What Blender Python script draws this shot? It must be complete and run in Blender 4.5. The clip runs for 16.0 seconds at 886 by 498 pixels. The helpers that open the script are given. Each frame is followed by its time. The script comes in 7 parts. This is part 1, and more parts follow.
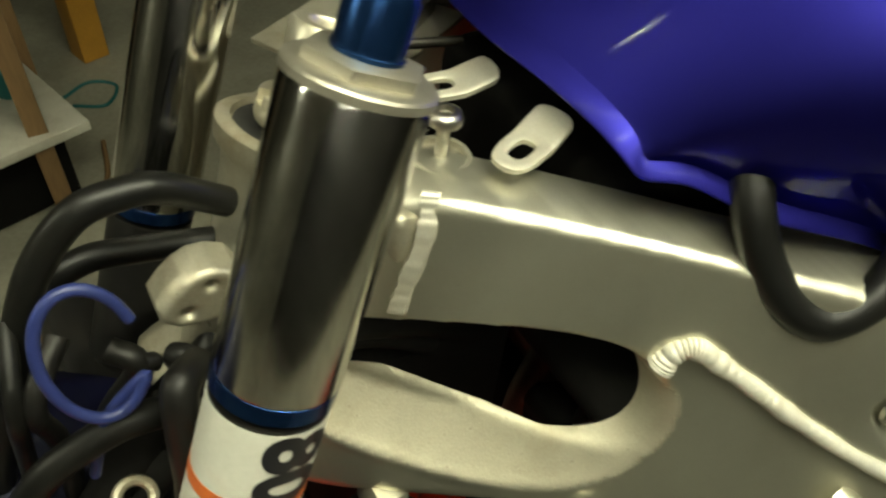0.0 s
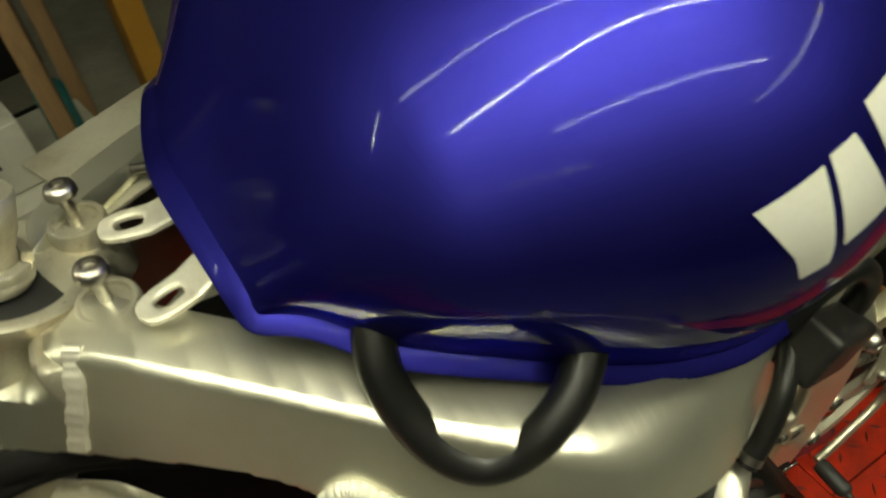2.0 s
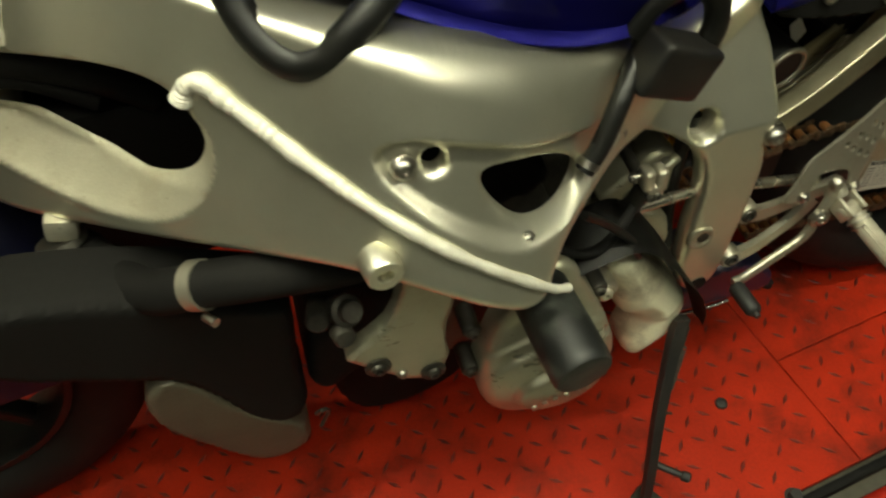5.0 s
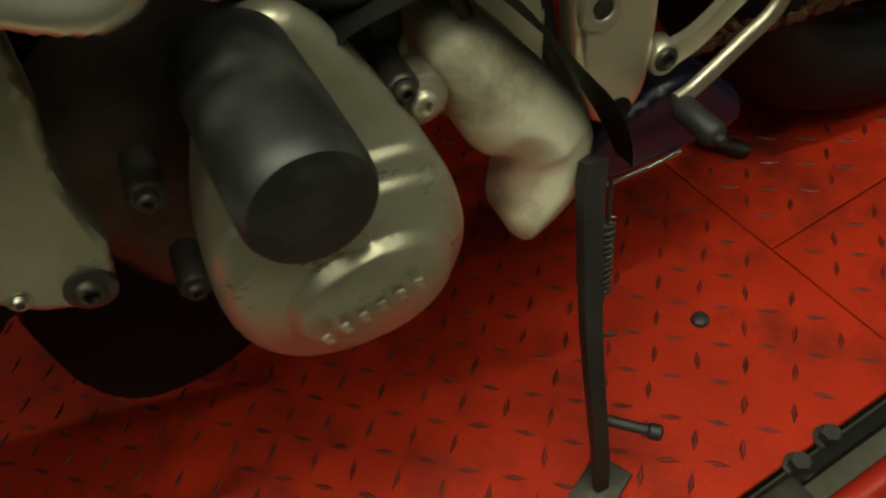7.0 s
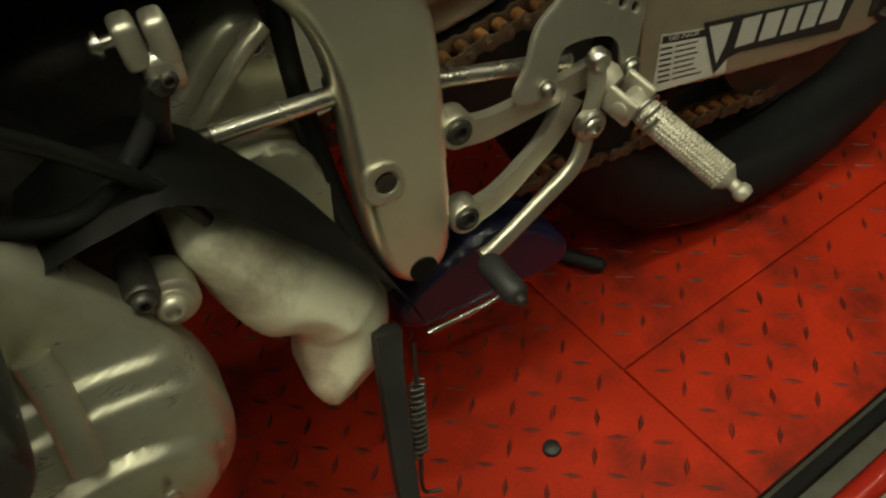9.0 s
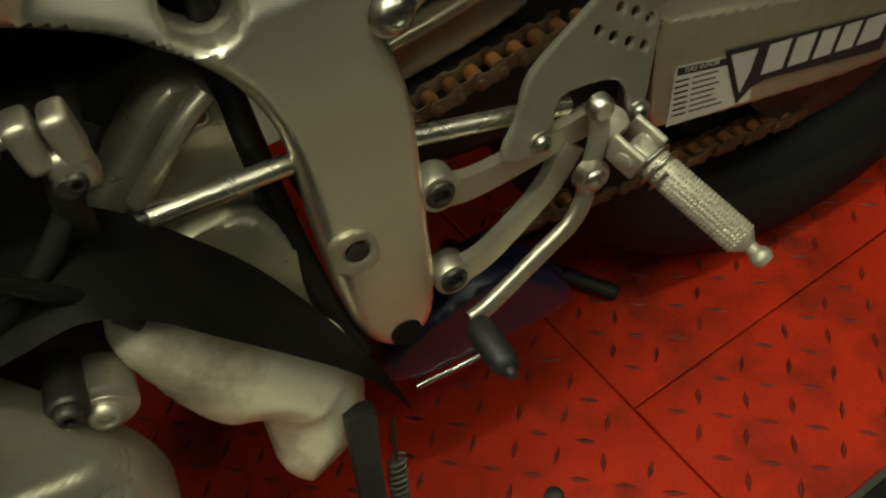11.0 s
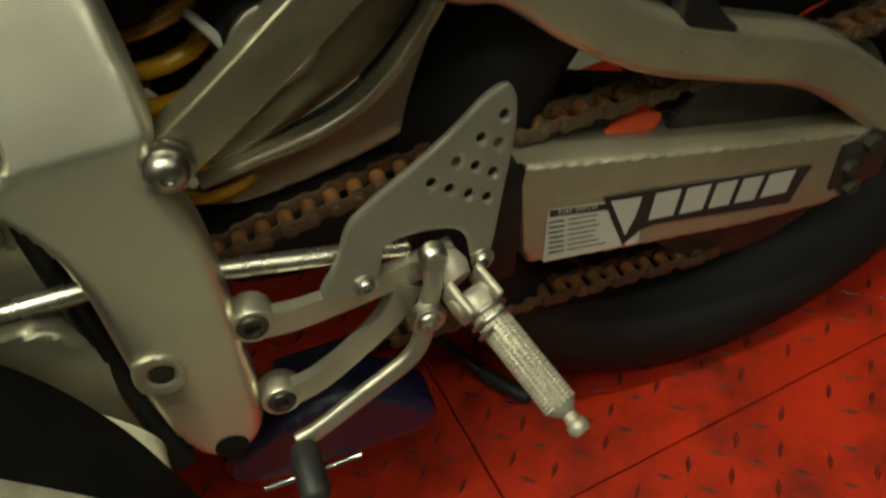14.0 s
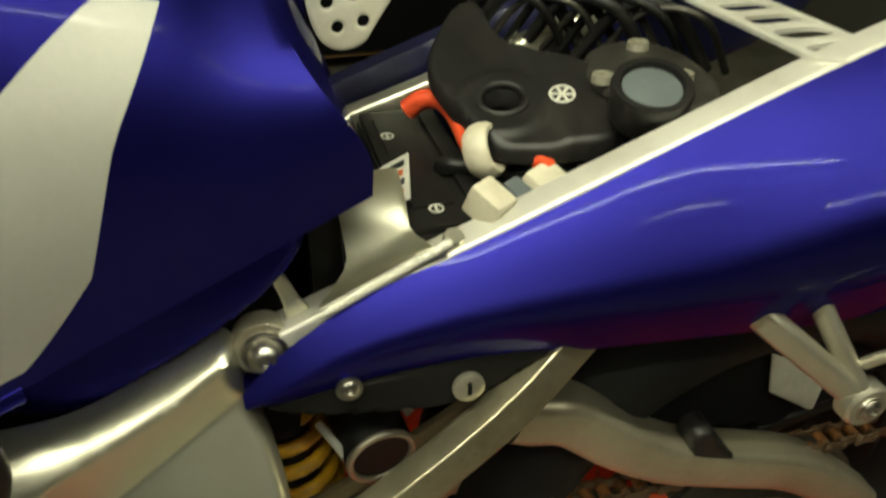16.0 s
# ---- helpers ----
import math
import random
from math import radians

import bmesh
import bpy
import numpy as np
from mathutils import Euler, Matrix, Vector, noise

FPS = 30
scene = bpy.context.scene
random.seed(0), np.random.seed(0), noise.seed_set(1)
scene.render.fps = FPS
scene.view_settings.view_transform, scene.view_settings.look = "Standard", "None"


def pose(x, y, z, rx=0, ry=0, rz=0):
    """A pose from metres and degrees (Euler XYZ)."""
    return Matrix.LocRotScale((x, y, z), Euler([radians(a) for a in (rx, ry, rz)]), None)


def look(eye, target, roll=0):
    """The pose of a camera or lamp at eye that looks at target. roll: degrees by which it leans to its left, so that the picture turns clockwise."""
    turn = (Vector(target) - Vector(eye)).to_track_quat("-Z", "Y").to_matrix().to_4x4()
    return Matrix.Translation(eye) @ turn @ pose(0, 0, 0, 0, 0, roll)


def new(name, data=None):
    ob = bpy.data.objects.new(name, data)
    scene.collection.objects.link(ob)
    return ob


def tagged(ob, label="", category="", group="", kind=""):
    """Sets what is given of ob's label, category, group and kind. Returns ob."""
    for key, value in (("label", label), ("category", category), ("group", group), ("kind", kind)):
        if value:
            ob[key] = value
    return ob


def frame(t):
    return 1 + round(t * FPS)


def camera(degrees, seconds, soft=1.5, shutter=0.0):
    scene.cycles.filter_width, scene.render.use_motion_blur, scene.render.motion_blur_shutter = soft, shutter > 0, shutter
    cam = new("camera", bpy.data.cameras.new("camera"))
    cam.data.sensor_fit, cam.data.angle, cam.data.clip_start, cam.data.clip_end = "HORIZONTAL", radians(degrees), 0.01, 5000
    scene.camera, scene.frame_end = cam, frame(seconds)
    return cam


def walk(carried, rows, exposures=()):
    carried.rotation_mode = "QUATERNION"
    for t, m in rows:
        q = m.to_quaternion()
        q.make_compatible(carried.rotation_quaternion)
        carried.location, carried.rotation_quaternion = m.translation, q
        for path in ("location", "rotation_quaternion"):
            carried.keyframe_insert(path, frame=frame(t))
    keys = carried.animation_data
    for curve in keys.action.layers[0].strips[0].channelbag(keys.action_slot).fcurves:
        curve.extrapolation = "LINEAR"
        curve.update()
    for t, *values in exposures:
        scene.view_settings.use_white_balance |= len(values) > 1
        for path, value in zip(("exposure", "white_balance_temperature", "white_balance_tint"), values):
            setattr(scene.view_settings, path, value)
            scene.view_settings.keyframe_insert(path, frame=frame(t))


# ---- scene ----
cam = camera(61.0, 16.0, soft=2.3, shutter=0.4)
PATH = [
    (0, (-0.8101, -0.3047, 1.0149), (-0.0111, 0.8244, -0.4296), 5.91),
    (0.5, (-0.7604, -0.3466, 1.0306), (-0.0457, 0.8367, -0.4147), -0.50),
    (1, (-0.7075, -0.3202, 1.0402), (-0.0039, 0.8101, -0.4522), -2.65),
    (1.5, (-0.6385, -0.3137, 1.0429), (0.0873, 0.8582, -0.4061), -2.42),
    (2, (-0.5607, -0.3698, 1.0705), (-0.0495, 0.8874, -0.3985), -5.74),
    (2.5, (-0.5197, -0.4400, 1.0736), (-0.1717, 0.8851, -0.3834), -6.66),
    (3, (-0.5260, -0.4945, 1.0606), (-0.3439, 0.7927, -0.4593), -7.08),
    (3.2, (-0.5413, -0.5128, 1.0548), (-0.4313, 0.7484, -0.4935), -7.45),
    (5.3, (-0.4679, -0.6005, 0.9403), (-0.1570, 0.6484, -0.5906), -6.56),
    (5.5, (-0.4469, -0.5834, 0.9066), (-0.1321, 0.6352, -0.6477), -7.84),
    (6, (-0.3873, -0.5532, 0.7873), (-0.0746, 0.6871, -0.7501), -10.39),
    (6.5, (-0.3584, -0.5343, 0.6847), (-0.0529, 0.7251, -0.8386), -10.45),
    (7, (-0.3325, -0.5154, 0.6272), (-0.0257, 0.7543, -0.8873), -13.44),
    (7.5, (-0.3103, -0.5135, 0.6114), (0.0365, 0.7385, -0.9093), -13.01),
    (8, (-0.2678, -0.5040, 0.6251), (0.1788, 0.7730, -0.8479), -11.11),
    (8.5, (-0.2370, -0.5071, 0.6377), (0.2308, 0.7630, -0.8347), -11.33),
    (9, (-0.2170, -0.5044, 0.6538), (0.2844, 0.7986, -0.7783), -9.84),
    (9.5, (-0.2075, -0.4825, 0.6528), (0.2988, 0.7909, -0.8040), -8.48),
    (9.7, (-0.2047, -0.4774, 0.6559), (0.3041, 0.8147, -0.7835), -9.16),
    (11.8, (-0.1207, -0.4433, 0.6567), (0.1677, 0.8525, -0.8393), -13.39),
    (12, (-0.1128, -0.4510, 0.6541), (0.1436, 0.8545, -0.8392), -13.51),
    (12.5, (-0.0869, -0.4536, 0.6526), (0.1336, 0.8549, -0.8438), -13.15),
    (13, (-0.0581, -0.4585, 0.6372), (0.1926, 0.8501, -0.8544), -11.02),
    (13.5, (-0.0246, -0.4630, 0.6513), (0.2787, 0.8692, -0.8092), -9.96),
    (14, (-0.0180, -0.4565, 0.6858), (0.3035, 0.9156, -0.7334), -8.05),
    (14.5, (-0.0180, -0.4526, 0.7284), (0.3287, 0.9920, -0.6106), -6.25),
    (15, (-0.0227, -0.4445, 0.7769), (0.3915, 1.0630, -0.4705), -3.68),
    (15.2, (-0.0313, -0.4368, 0.8016), (0.4076, 1.0878, -0.4163), -2.22),
    (15.5, (-0.0480, -0.4312, 0.8433), (0.3706, 1.1272, -0.3383), -1.26),
    (16, (-0.0600, -0.4339, 0.8951), (0.3847, 1.1670, -0.2181), 0.43),
]
walk(cam, [(t, look(eye, target, roll)) for t, eye, target, roll in PATH],
     exposures=[(0.0, -0.12), (0.5, -0.28), (1.0, -0.42), (1.5, -0.44), (2.0, -0.26), (2.5, -0.15), (3.0, -0.1), (5.3, -0.08), (5.6, -0.18), (6.0, -0.5), (6.6, -0.4), (7.2, -0.3), (8.0, -0.28), (9.5, -0.32), (12.0, -0.45), (13.2, -0.36), (14.5, -0.06), (15.2, 0.2), (15.6, 0.24), (16.0, 0.16)])
# ---------------------------------------------------------------- light of the garage
LAMPS = [  # x, y, z, length, turn, watts, tube radius
    (-0.50, -0.46, 1.85, 1.6, -5.0, 21.0, 0.008),
    (-0.30, -1.00, 1.85, 1.5, -5.0, 6.0, 0.005),
    (-1.00, -0.05, 1.85, 1.2, -22.0, 2.0, 0.004),
    (0.95, -1.15, 1.85, 1.5, 40.0, 2.0, 0.005),
    (-1.55, -1.55, 1.85, 1.0, -30.0, 1.0, 0.004),
    (-3.00, 0.75, 1.85, 1.5, -15.0, 14.0, 0.010),
]
world = bpy.data.worlds.new("garage_air")
world.use_nodes = True
scene.world = world
world.node_tree.nodes["Background"].inputs[0].default_value = (0.95, 0.95, 0.76, 1)
world.node_tree.nodes["Background"].inputs[1].default_value = 0.004

FLOOR_Z = -0.62          # garage floor under the lift
CEIL_Z = 1.95


# ---------------------------------------------------------------- materials
def mat(name, base, rough=0.5, metal=0.0, vary=0.15, scale=30.0, fine=400.0, bump=0.0, coat=0.0, coat_rough=0.05,
        dirt=None, dirt_amount=0.0, dirt_scale=18.0, stretch=(1, 1, 1), rough_vary=0.1, emit=0.0, piece_vary=0.0, coat_ior=1.5, spec=0.5, specks=0.0, smear=0.0):
    """A procedural surface: base colour varied at two scales, dirt in patches, fine relief."""
    m = bpy.data.materials.new(name)
    m.use_nodes = True
    nt = m.node_tree
    b = nt.nodes["Principled BSDF"]
    L = nt.links.new

    def node(kind, **kw):
        n = nt.nodes.new(kind)
        for k, v in kw.items():
            n.inputs[k].default_value = v
        return n

    tc = node("ShaderNodeTexCoord")
    mp = node("ShaderNodeMapping")
    mp.inputs["Scale"].default_value = stretch
    L(tc.outputs["Object"], mp.inputs["Vector"])
    big = node("ShaderNodeTexNoise", Scale=scale, Detail=4.0, Roughness=0.6)
    small = node("ShaderNodeTexNoise", Scale=fine, Detail=2.0, Roughness=0.5)
    L(mp.outputs[0], big.inputs["Vector"])
    L(mp.outputs[0], small.inputs["Vector"])
    both = node("ShaderNodeMath")
    both.operation = "ADD"
    L(big.outputs["Fac"], both.inputs[0])
    half = node("ShaderNodeMath")
    half.operation = "MULTIPLY"
    half.inputs[1].default_value = 0.5
    L(small.outputs["Fac"], half.inputs[0])
    L(half.outputs[0], both.inputs[1])
    ramp = node("ShaderNodeMapRange")
    ramp.inputs["From Min"].default_value = 0.45
    ramp.inputs["From Max"].default_value = 1.05
    ramp.inputs["To Min"].default_value = 1.0 - vary
    ramp.inputs["To Max"].default_value = 1.0 + vary
    L(both.outputs[0], ramp.inputs["Value"])
    mul = node("ShaderNodeVectorMath")
    mul.operation = "SCALE"
    mul.inputs[0].default_value = base
    L(ramp.outputs[0], mul.inputs["Scale"])
    colour = mul.outputs[0]
    if piece_vary:
        oi = node("ShaderNodeObjectInfo")
        pr = node("ShaderNodeMapRange")
        pr.inputs["To Min"].default_value = 1.0 - piece_vary
        pr.inputs["To Max"].default_value = 1.0 + piece_vary
        L(oi.outputs["Random"], pr.inputs["Value"])
        m2 = node("ShaderNodeVectorMath")
        m2.operation = "SCALE"
        L(colour, m2.inputs[0])
        L(pr.outputs[0], m2.inputs["Scale"])
        colour = m2.outputs[0]
    if dirt:
        dn = node("ShaderNodeTexNoise", Scale=dirt_scale, Detail=6.0, Roughness=0.65)
        L(tc.outputs["Object"], dn.inputs["Vector"])
        dr = node("ShaderNodeMapRange")
        dr.inputs["From Min"].default_value = 0.48
        dr.inputs["From Max"].default_value = 0.72
        dr.inputs["To Max"].default_value = dirt_amount
        L(dn.outputs["Fac"], dr.inputs["Value"])
        mx = node("ShaderNodeMix")
        mx.data_type = "RGBA"
        L(dr.outputs[0], mx.inputs["Factor"])
        L(colour, mx.inputs["A"])
        mx.inputs["B"].default_value = (*dirt, 1)
        colour = mx.outputs["Result"]
    if specks:  # small dark pits and grease spots, gathered in patches
        sn = node("ShaderNodeTexNoise", Scale=240.0, Detail=1.0)
        L(tc.outputs["Object"], sn.inputs["Vector"])
        sr = node("ShaderNodeMapRange")
        sr.inputs["From Min"].default_value = 0.72
        sr.inputs["From Max"].default_value = 0.80
        L(sn.outputs["Fac"], sr.inputs["Value"])
        sm = node("ShaderNodeMath")
        sm.operation = "MULTIPLY"
        sm.inputs[1].default_value = specks
        L(sr.outputs[0], sm.inputs[0])
        mx2 = node("ShaderNodeMix")
        mx2.data_type = "RGBA"
        L(sm.outputs[0], mx2.inputs["Factor"])
        L(colour, mx2.inputs["A"])
        mx2.inputs["B"].default_value = (0.06, 0.045, 0.025, 1)
        colour = mx2.outputs["Result"]
    L(colour, b.inputs["Base Color"])
    b.inputs["Metallic"].default_value = metal
    rr = node("ShaderNodeMapRange")
    rr.inputs["From Min"].default_value = 0.3
    rr.inputs["From Max"].default_value = 0.7
    rr.inputs["To Min"].default_value = max(0.02, rough - rough_vary * rough)
    rr.inputs["To Max"].default_value = min(1.0, rough + rough_vary * rough)
    L(big.outputs["Fac"], rr.inputs["Value"])
    if smear:  # hand-wiped streaks in the sheen
        wn = node("ShaderNodeTexNoise", Scale=26.0, Detail=5.0, Roughness=0.7)
        wm = node("ShaderNodeMapping")
        wm.inputs["Scale"].default_value = (1.0, 1.0, 4.0)
        wm.inputs["Rotation"].default_value = (0.0, 0.5, 0.0)
        L(tc.outputs["Object"], wm.inputs["Vector"])
        L(wm.outputs[0], wn.inputs["Vector"])
        ws = node("ShaderNodeMapRange")
        ws.inputs["From Min"].default_value = 0.35
        ws.inputs["From Max"].default_value = 0.7
        ws.inputs["To Min"].default_value = -smear
        ws.inputs["To Max"].default_value = smear
        L(wn.outputs["Fac"], ws.inputs["Value"])
        wa = node("ShaderNodeMath")
        wa.operation = "ADD"
        L(rr.outputs[0], wa.inputs[0])
        L(ws.outputs[0], wa.inputs[1])
        L(wa.outputs[0], b.inputs["Roughness"])
    else:
        L(rr.outputs[0], b.inputs["Roughness"])
    if bump:
        bp = node("ShaderNodeBump", Strength=0.6, Distance=bump)
        L(small.outputs["Fac"], bp.inputs["Height"])
        L(bp.outputs[0], b.inputs["Normal"])
    b.inputs["Coat Weight"].default_value = coat
    b.inputs["Coat Roughness"].default_value = coat_rough
    b.inputs["Specular IOR Level"].default_value = spec
    b.inputs["Coat IOR"].default_value = coat_ior
    if emit:
        b.inputs["Emission Color"].default_value = (*base, 1)
        b.inputs["Emission Strength"].default_value = emit
    return m


SATIN = mat("satin_aluminium", (0.72, 0.70, 0.57), 0.35, 0.91, 0.06, 14, 900, 0.00003, dirt=(0.55, 0.48, 0.34), dirt_amount=0.3, dirt_scale=6, specks=0.06, smear=0.015)
CAST = mat("cast_aluminium", (0.52, 0.49, 0.385), 0.44, 0.7, 0.16, 40, 700, 0.00025, dirt=(0.20, 0.14, 0.06), dirt_amount=0.65, dirt_scale=20, specks=0.4, smear=0.08)
ROUGH_CAST = mat("rough_casting", (0.44, 0.41, 0.31), 0.55, 0.6, 0.14, 30, 600, 0.0002, dirt=(0.24, 0.19, 0.11), dirt_amount=0.5, dirt_scale=16, specks=0.4)
COVER = mat("painted_engine_cover", (0.40, 0.385, 0.285), 0.33, 0.65, 0.08, 25, 900, 0.0001, dirt=(0.16, 0.13, 0.08), dirt_amount=0.35, dirt_scale=12, specks=0.25, smear=0.05)
BEAD = mat("weld_bead", (0.64, 0.62, 0.54), 0.55, 0.35, 0.18, 120, 900, 0.0006, dirt=(0.45, 0.40, 0.30), dirt_amount=0.5, dirt_scale=60)
ZINC = mat("pale_zinc", (0.66, 0.63, 0.53), 0.45, 0.55, 0.14, 60, 700, 0.0002, dirt=(0.34, 0.28, 0.17), dirt_amount=0.4, dirt_scale=30)
STEEL = mat("polished_steel", (0.52, 0.51, 0.48), 0.14, 1.0, 0.25, 60, 500, 0.0, stretch=(1, 1, 0.03), rough_vary=0.4)
grain = STEEL.node_tree.nodes.new("ShaderNodeCombineXYZ")  # turned round the tube: the sheen runs along it
for socket, value in zip(grain.inputs, (0.375, 0.135, 0.917)):
    socket.default_value = value
STEEL.node_tree.links.new(grain.outputs[0], STEEL.node_tree.nodes["Principled BSDF"].inputs["Tangent"])
STEEL.node_tree.nodes["Principled BSDF"].inputs["Anisotropic"].default_value = 0.75
CHROME = mat("hard_chrome", (0.58, 0.56, 0.52), 0.12, 1.0, 0.08, 20, 300, 0.0)
ROD = mat("satin_steel_rod", (0.66, 0.63, 0.53), 0.27, 0.95, 0.1, 40, 600, 0.0, specks=0.5)
PEG = mat("cast_peg_alloy", (0.43, 0.40, 0.32), 0.52, 0.6, 0.12, 60, 800, 0.00008, dirt=(0.2, 0.16, 0.10), dirt_amount=0.4, dirt_scale=40)
BOLT = mat("zinc_bolt", (0.50, 0.48, 0.43), 0.30, 1.0, 0.2, 90, 700, 0.0001, dirt=(0.10, 0.08, 0.06), dirt_amount=0.5, dirt_scale=60)
ALLOY = mat("machined_alloy", (0.51, 0.48, 0.39), 0.40, 0.85, 0.1, 60, 800, 0.00008, dirt=(0.25, 0.20, 0.12), dirt_amount=0.4, dirt_scale=30)
BLUE_ANO = mat("blue_anodised", (0.015, 0.05, 0.16), 0.25, 0.9, 0.15, 40, 300)
BLUE = mat("blue_lacquer", (0.020, 0.018, 0.205), 0.48, 0.98, 0.08, 6, 1500, 0.0, coat=1.0, coat_rough=0.03, coat_ior=1.12, spec=0.05)
BLUE.node_tree.nodes["Principled BSDF"].inputs["Specular Tint"].default_value = (0.10, 0.10, 0.45, 1)
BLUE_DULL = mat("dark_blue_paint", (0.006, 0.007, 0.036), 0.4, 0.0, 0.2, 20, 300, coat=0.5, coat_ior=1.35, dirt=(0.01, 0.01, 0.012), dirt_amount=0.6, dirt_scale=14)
WHITE_GRAPHIC = mat("white_graphic", (0.47, 0.465, 0.42), 0.4, 0.0, 0.06, 20, 300, coat=0.3)
BLACK_GRAPHIC = mat("black_graphic", (0.012, 0.012, 0.014), 0.35, 0.0, 0.1, 20, 300)
ORANGE_GRAPHIC = mat("orange_graphic", (0.55, 0.13, 0.03), 0.4, 0.0, 0.15, 60, 300)
RUBBER = mat("black_rubber", (0.013, 0.013, 0.0125), 0.55, 0.0, 0.3, 30, 500, 0.0001, dirt=(0.045, 0.042, 0.034), dirt_amount=0.4, dirt_scale=25)
HOSE = mat("rubber_hose", (0.006, 0.006, 0.0055), 0.38, 0.0, 0.25, 30, 500, 0.0001, dirt=(0.018, 0.016, 0.012), dirt_amount=0.4, dirt_scale=18, spec=0.3)
PLASTIC = mat("black_plastic", (0.009, 0.0085, 0.008), 0.42, 0.0, 0.25, 30, 900, 0.0001, dirt=(0.03, 0.026, 0.02), dirt_amount=0.4, dirt_scale=22, spec=0.3)
PUCK = mat("scuffed_nylon", (0.007, 0.0075, 0.007), 0.50, 0.0, 0.4, 25, 300, 0.0003, dirt=(0.055, 0.06, 0.05), dirt_amount=0.8, dirt_scale=34)
TYRE = mat("tyre_rubber", (0.009, 0.0085, 0.008), 0.65, 0.0, 0.3, 40, 500, 0.0002, spec=0.25)
RED = mat("red_floor_paint", (0.41, 0.019, 0.0024), 0.62, 0.0, 0.28, 9, 260, 0.0003, dirt=(0.06, 0.008, 0.004), dirt_amount=0.95, dirt_scale=8, spec=0.2, specks=0.7)
RED_LUG = mat("worn_red_lug", (0.15, 0.010, 0.004), 0.5, 0.0, 0.3, 30, 260, 0.0002, dirt=(0.03, 0.008, 0.006), dirt_amount=0.9, dirt_scale=22)
RAIL = mat("raw_aluminium_rail", (0.72, 0.70, 0.62), 0.48, 0.55, 0.08, 30, 800, 0.00006, dirt=(0.4, 0.34, 0.22), dirt_amount=0.3, dirt_scale=20)
RED_BAR = mat("red_enamel", (0.36, 0.02, 0.01), 0.25, 0.0, 0.1, 15, 300, coat=0.4)
RED_TAG = mat("red_plastic", (0.62, 0.07, 0.02), 0.35, 0.0, 0.1, 30, 300)
CONCRETE = mat("concrete", (0.32, 0.305, 0.235), 0.75, 0.0, 0.22, 3.0, 60, 0.0008, dirt=(0.14, 0.13, 0.10), dirt_amount=0.6, dirt_scale=2.0)
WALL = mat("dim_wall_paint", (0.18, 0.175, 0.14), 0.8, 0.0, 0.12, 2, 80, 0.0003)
# near black so that lacquer and metal mirror darkness on the south side
REFLECTION_DARK = mat("reflection_dark", (0.022, 0.021, 0.018), 0.8, 0.0, 0.15, 2, 80, 0.0003)
CEILING = mat("bare_ceiling_board", (0.42, 0.41, 0.35), 0.8, 0.0, 0.06, 2, 80, 0.0003)
BOTTLE = mat("aged_white_plastic", (0.84, 0.81, 0.60), 0.40, 0.0, 0.07, 12, 300, 0.00005, dirt=(0.13, 0.085, 0.025), dirt_amount=0.9, dirt_scale=13, rough_vary=0.05)
RUST = mat("rusty_link", (0.13, 0.09, 0.055), 0.6, 0.6, 0.4, 150, 900, 0.0002, dirt=(0.17, 0.07, 0.02), dirt_amount=0.7, dirt_scale=70, piece_vary=0.3)
ROLLER = mat("rusty_roller", (0.22, 0.09, 0.025), 0.55, 0.3, 0.4, 150, 900, 0.0002, dirt=(0.05, 0.04, 0.03), dirt_amount=0.7, dirt_scale=80, piece_vary=0.3)
YELLOW = mat("yellow_spring_paint", (0.62, 0.33, 0.015), 0.3, 0.0, 0.12, 40, 300, coat=0.4)
GREASE = mat("oily_metal", (0.07, 0.065, 0.055), 0.45, 0.7, 0.4, 40, 400, 0.0003, dirt=(0.025, 0.02, 0.015), dirt_amount=0.8, dirt_scale=25)
SWING = mat("dull_swingarm_aluminium", (0.50, 0.46, 0.34), 0.38, 0.80, 0.12, 12, 800, 0.0001, dirt=(0.24, 0.18, 0.11), dirt_amount=0.45, dirt_scale=10, specks=0.3, smear=0.08)
STAINED = mat("stained_alloy", (0.36, 0.325, 0.225), 0.36, 0.88, 0.14, 14, 800, 0.0001, dirt=(0.13, 0.10, 0.055), dirt_amount=0.55, dirt_scale=16, specks=0.3, smear=0.08)
STEM = mat("yellowed_stem_alloy", (0.66, 0.62, 0.49), 0.40, 0.80, 0.14, 30, 500, 0.0, dirt=(0.36, 0.29, 0.17), dirt_amount=0.5, dirt_scale=35, smear=0.06)
PAPER = mat("white_sticker", (0.56, 0.55, 0.48), 0.5, 0.0, 0.08, 40, 300)
WOOD = mat("worn_wood", (0.22, 0.13, 0.055), 0.6, 0.0, 0.3, 6, 120, 0.0005, stretch=(1, 1, 0.15))
ORANGE_POST = mat("yellow_painted_post", (0.55, 0.27, 0.03), 0.5, 0.0, 0.15, 8, 120, 0.0003)
CREAM = mat("cream_enamel", (0.55, 0.53, 0.44), 0.4, 0.0, 0.12, 10, 200, dirt=(0.25, 0.2, 0.12), dirt_amount=0.4, dirt_scale=8)
TEAL = mat("teal_plastic", (0.01, 0.13, 0.13), 0.4, 0.0, 0.2, 10, 200)
DARK = mat("black_dusty_metal", (0.008, 0.0075, 0.007), 0.75, 0.0, 0.3, 20, 200, spec=0.12)
WIRE_BLUE = mat("blue_wire", (0.02, 0.03, 0.13), 0.4, 0.0, 0.2, 40, 300)
CREAM_PLASTIC = mat("cream_connector_plastic", (0.50, 0.46, 0.35), 0.45, 0.0, 0.12, 40, 300)
